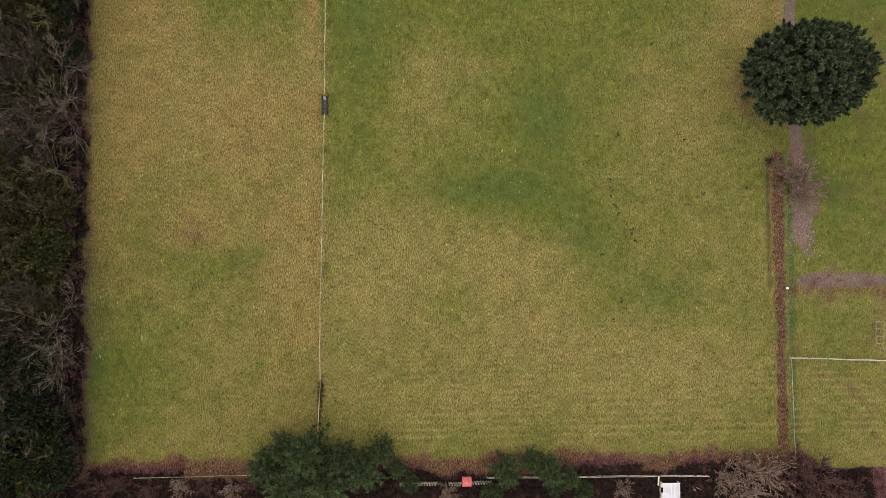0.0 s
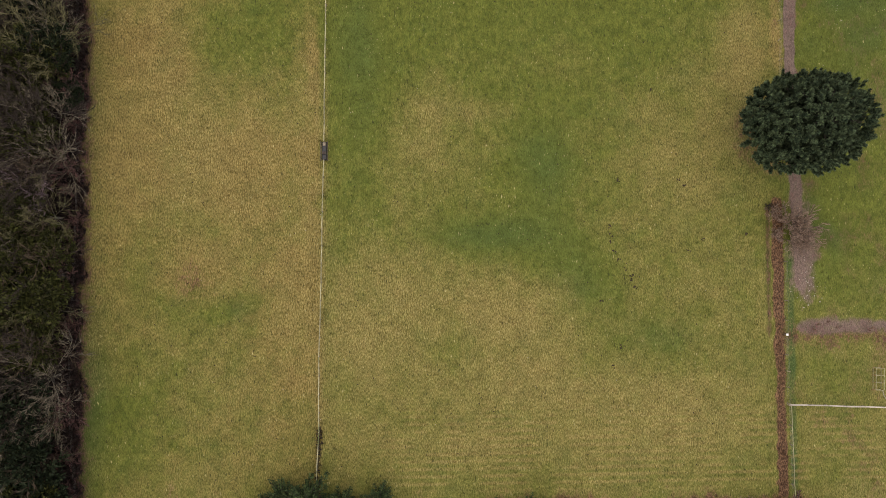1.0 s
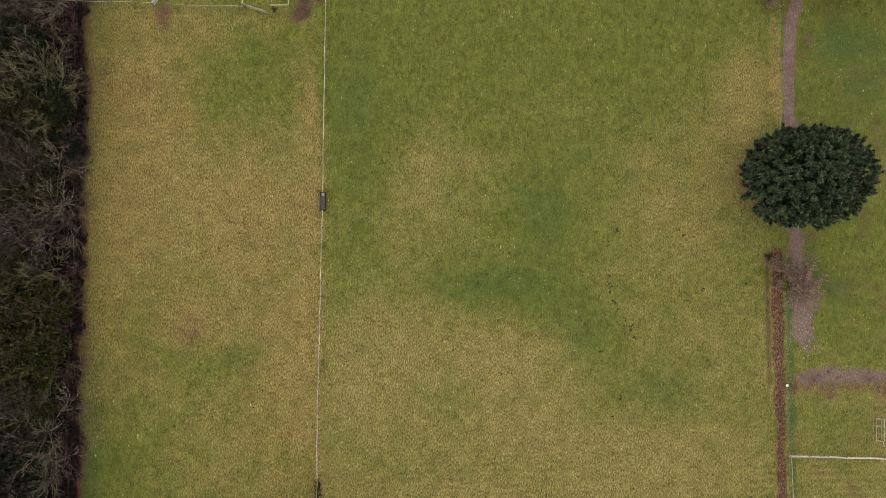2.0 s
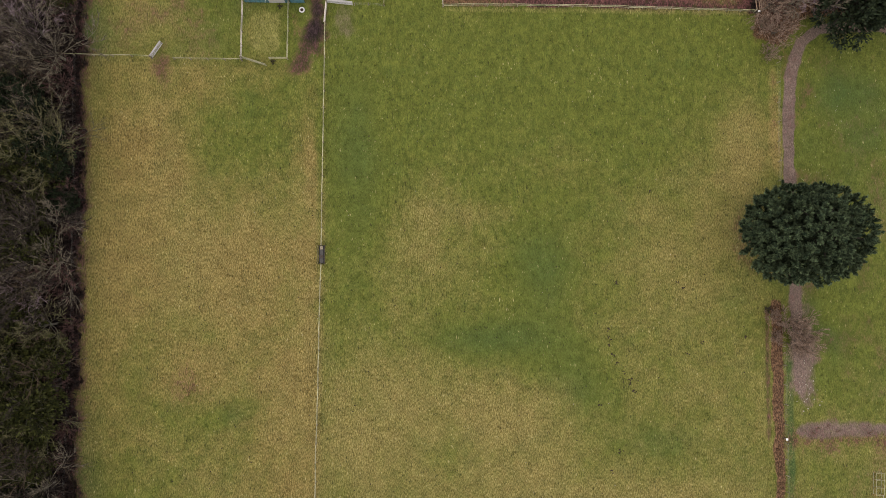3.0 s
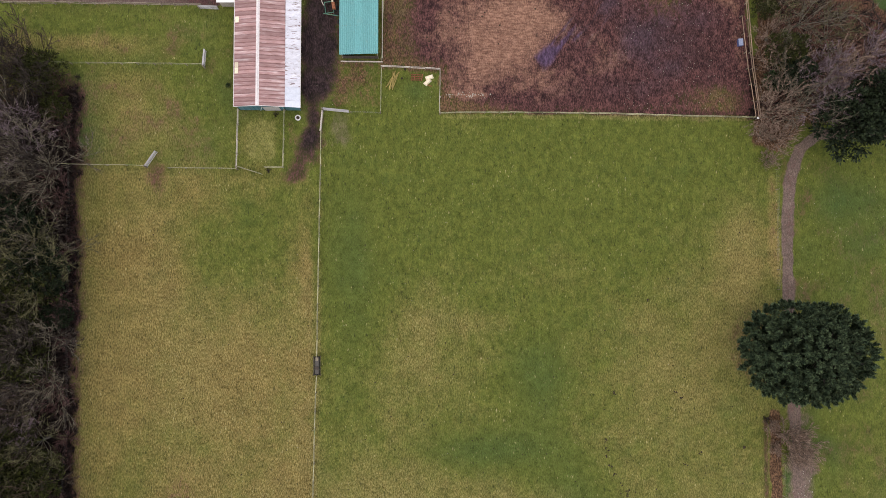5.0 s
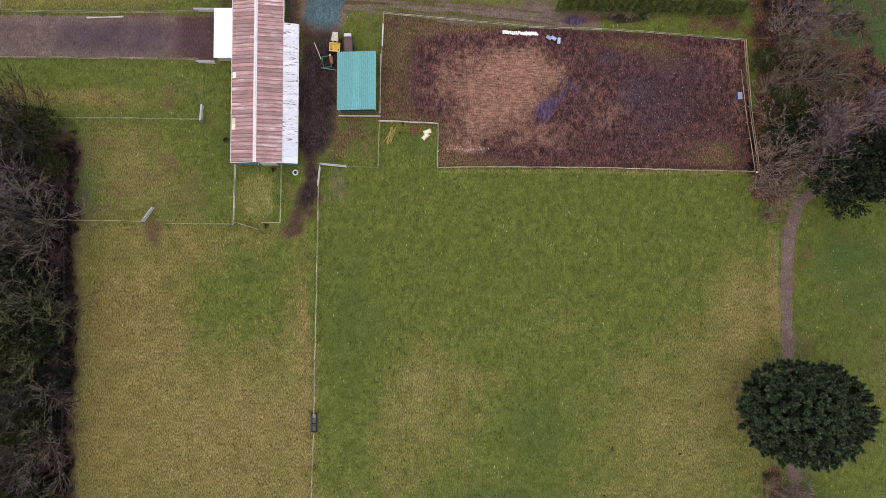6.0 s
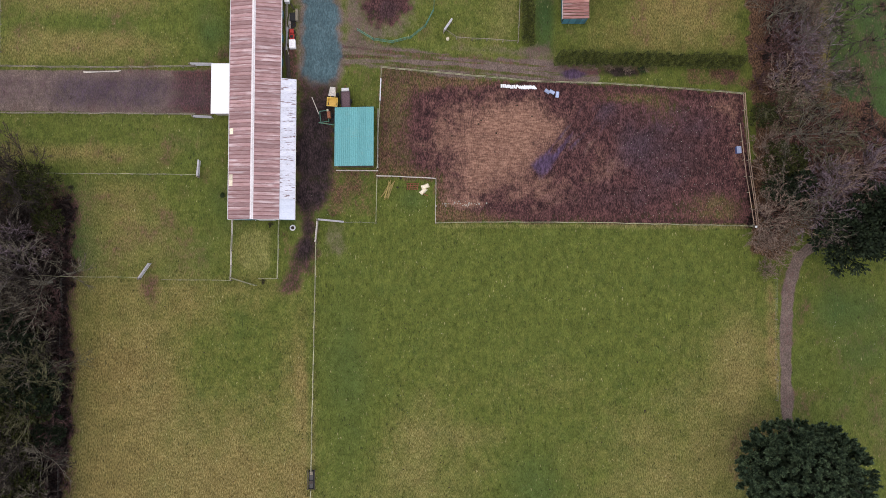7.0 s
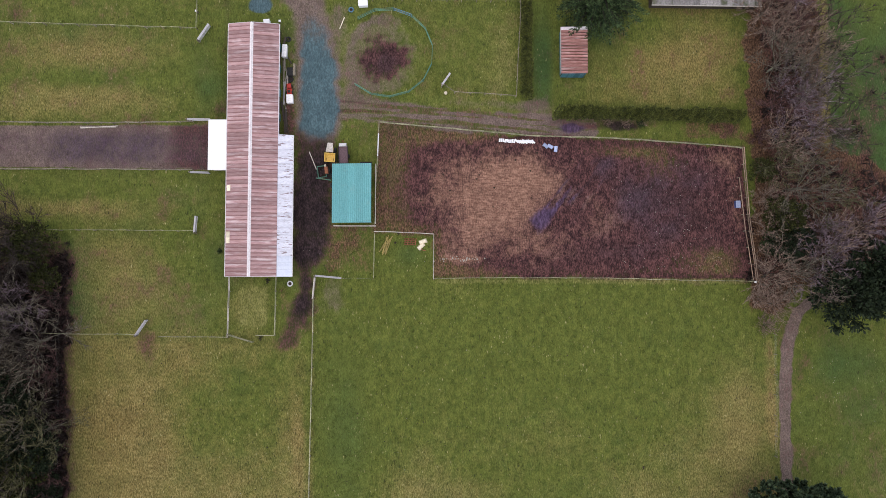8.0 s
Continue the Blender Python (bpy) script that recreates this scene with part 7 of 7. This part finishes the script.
growth("arena_weeds", "dead weeds and clods on the arena earth", "weeds", 16000, (-5, 69, 58, 95), 0.10, 0.05,
       lambda c, s, x, y: np.where(inside(x, y, ARENA) > 0.3, 0.35 + 0.5 * (c[:, 1] < 0.6), 0.0), 6, 4, 1.0)


def clods(name, label, category, spots, material, flat=0.5):
    """Small irregular lumps resting on the ground."""
    rs = np.random.RandomState(len(spots))
    g = Geo()
    for x, y, r in spots:
        z = float(height(np.array([x]), np.array([y]))[0])
        k = 7
        rim = [(x + r * rs.uniform(0.7, 1.2) * math.cos(2 * math.pi * i / k), y + r * rs.uniform(0.7, 1.2) * math.sin(2 * math.pi * i / k), z - 0.02) for i in range(k)]
        mid = [(x + r * rs.uniform(0.4, 0.7) * math.cos(2 * math.pi * i / k), y + r * rs.uniform(0.4, 0.7) * math.sin(2 * math.pi * i / k), z + r * flat * rs.uniform(0.6, 1.0)) for i in range(k)]
        g.add(rim + mid + [(x, y, z + r * flat * 1.1)], [(i, (i + 1) % k, k + (i + 1) % k, k + i) for i in range(k)] + [(k + i, k + (i + 1) % k, 2 * k) for i in range(k)])
    ob = new(name, g.data(name, material))
    return tagged(ob, label, category, kind="stuff")


rnd = random.Random(12)
trail = [(31.9, 15.4), (32.0, 14.0), (32.1, 12.6), (32.6, 11.2), (33.2, 9.8), (34.4, 8.3), (35.3, 7.3), (35.5, 6.5), (36.0, 5.2), (43.4, 23.0), (33.4, 23.0), (54.7, 13.9), (38.9, 38.1), (44.5, 22.2), (47.5, 13.2), (45.0, 11.5), (32.1, -7.8), (30.2, 3.0), (33.5, -4.5)]
spots = [(x + rnd.uniform(-0.3, 0.3), y + rnd.uniform(-0.3, 0.3), rnd.uniform(0.10, 0.20)) for x, y in trail for _ in range(4)]
spots += [(rnd.uniform(-48, 56), rnd.uniform(-26, 58), rnd.uniform(0.06, 0.14)) for _ in range(330)]
clods("droppings", "dark droppings and small molehills scattered over the pasture", "droppings", spots, M_DUNG)
clods("arena_clods", "dark clods of earth in the arena", "clods", [(rnd.gauss(9, 7), rnd.gauss(83, 5), rnd.uniform(0.06, 0.32)) for _ in range(80)] + [(rnd.uniform(6, 56), rnd.uniform(70.5, 90), rnd.uniform(0.06, 0.17)) for _ in range(1500)], M_DUNG, 0.15)
clods("stones", "pale stones and lumps scattered over the ground", "stones",
      [(9.6 + rnd.gauss(0, 2.2), 72.2 + rnd.gauss(0, 0.3), rnd.uniform(0.06, 0.2)) for _ in range(40)] + [(rnd.uniform(-17, -12.5), rnd.uniform(70, 74), rnd.uniform(0.04, 0.09)) for _ in range(12)]
      + [(rnd.uniform(65, 82), rnd.uniform(40, 62), rnd.uniform(0.04, 0.09)) for _ in range(40)] + [(rnd.uniform(-50, 50), rnd.uniform(-25, 60), rnd.uniform(0.04, 0.09)) for _ in range(80)]
      + [(rnd.uniform(34, 55.5), rnd.uniform(70, 90), rnd.uniform(0.04, 0.10)) for _ in range(420)] + [(64.5 + rnd.gauss(0, 1.2), 5.5 + rnd.gauss(0, 2), rnd.uniform(0.06, 0.15)) for _ in range(40)], M_STONE)


# ---- odds and ends along the barn and the machine corner ----
def leaning_poles(name, label, spots, material):
    """Loose lengths of timber lying side by side."""
    for x, y, length, turn, r in spots:
        p = thing(name, label, "timber", group="loose timber")
        p.matrix_basis = pose(x, y, 0.06, 0, 0, turn)
        g = Geo()
        g.box(0, 0, 0, r * 2, length, r * 1.6, 0.01)
        g.make("board", material, p)


leaning_poles("loose_board", "pale loose board lying along the barn wall", [(-19.85, 104.6, 2.6, 2, 0.10), (-19.6, 102.2, 3.2, -6, 0.07), (-19.9, 100.2, 2.8, 3, 0.09), (-19.35, 100.8, 3.4, 0, 0.12), (-19.7, 97.6, 2.2, 12, 0.07)], M_PALE)
leaning_poles("loose_board", "dark loose board in the mud beside the barn", [(-19.5, 95.4, 3.0, 4, 0.16), (-19.9, 108.2, 1.6, -14, 0.14), (-19.0, 105.0, 1.2, 30, 0.10)], M_DARKWALL)
for bx, by in ((-19.2, 101.6), (-18.8, 101.9), (-19.3, 108.6), (-11.9, 86.6), (-12.4, 85.9), (-11.8, 84.4)):
    ring_tyre(bx, by, 0.36, "old black tyre lying in the mud", M_BLACK)
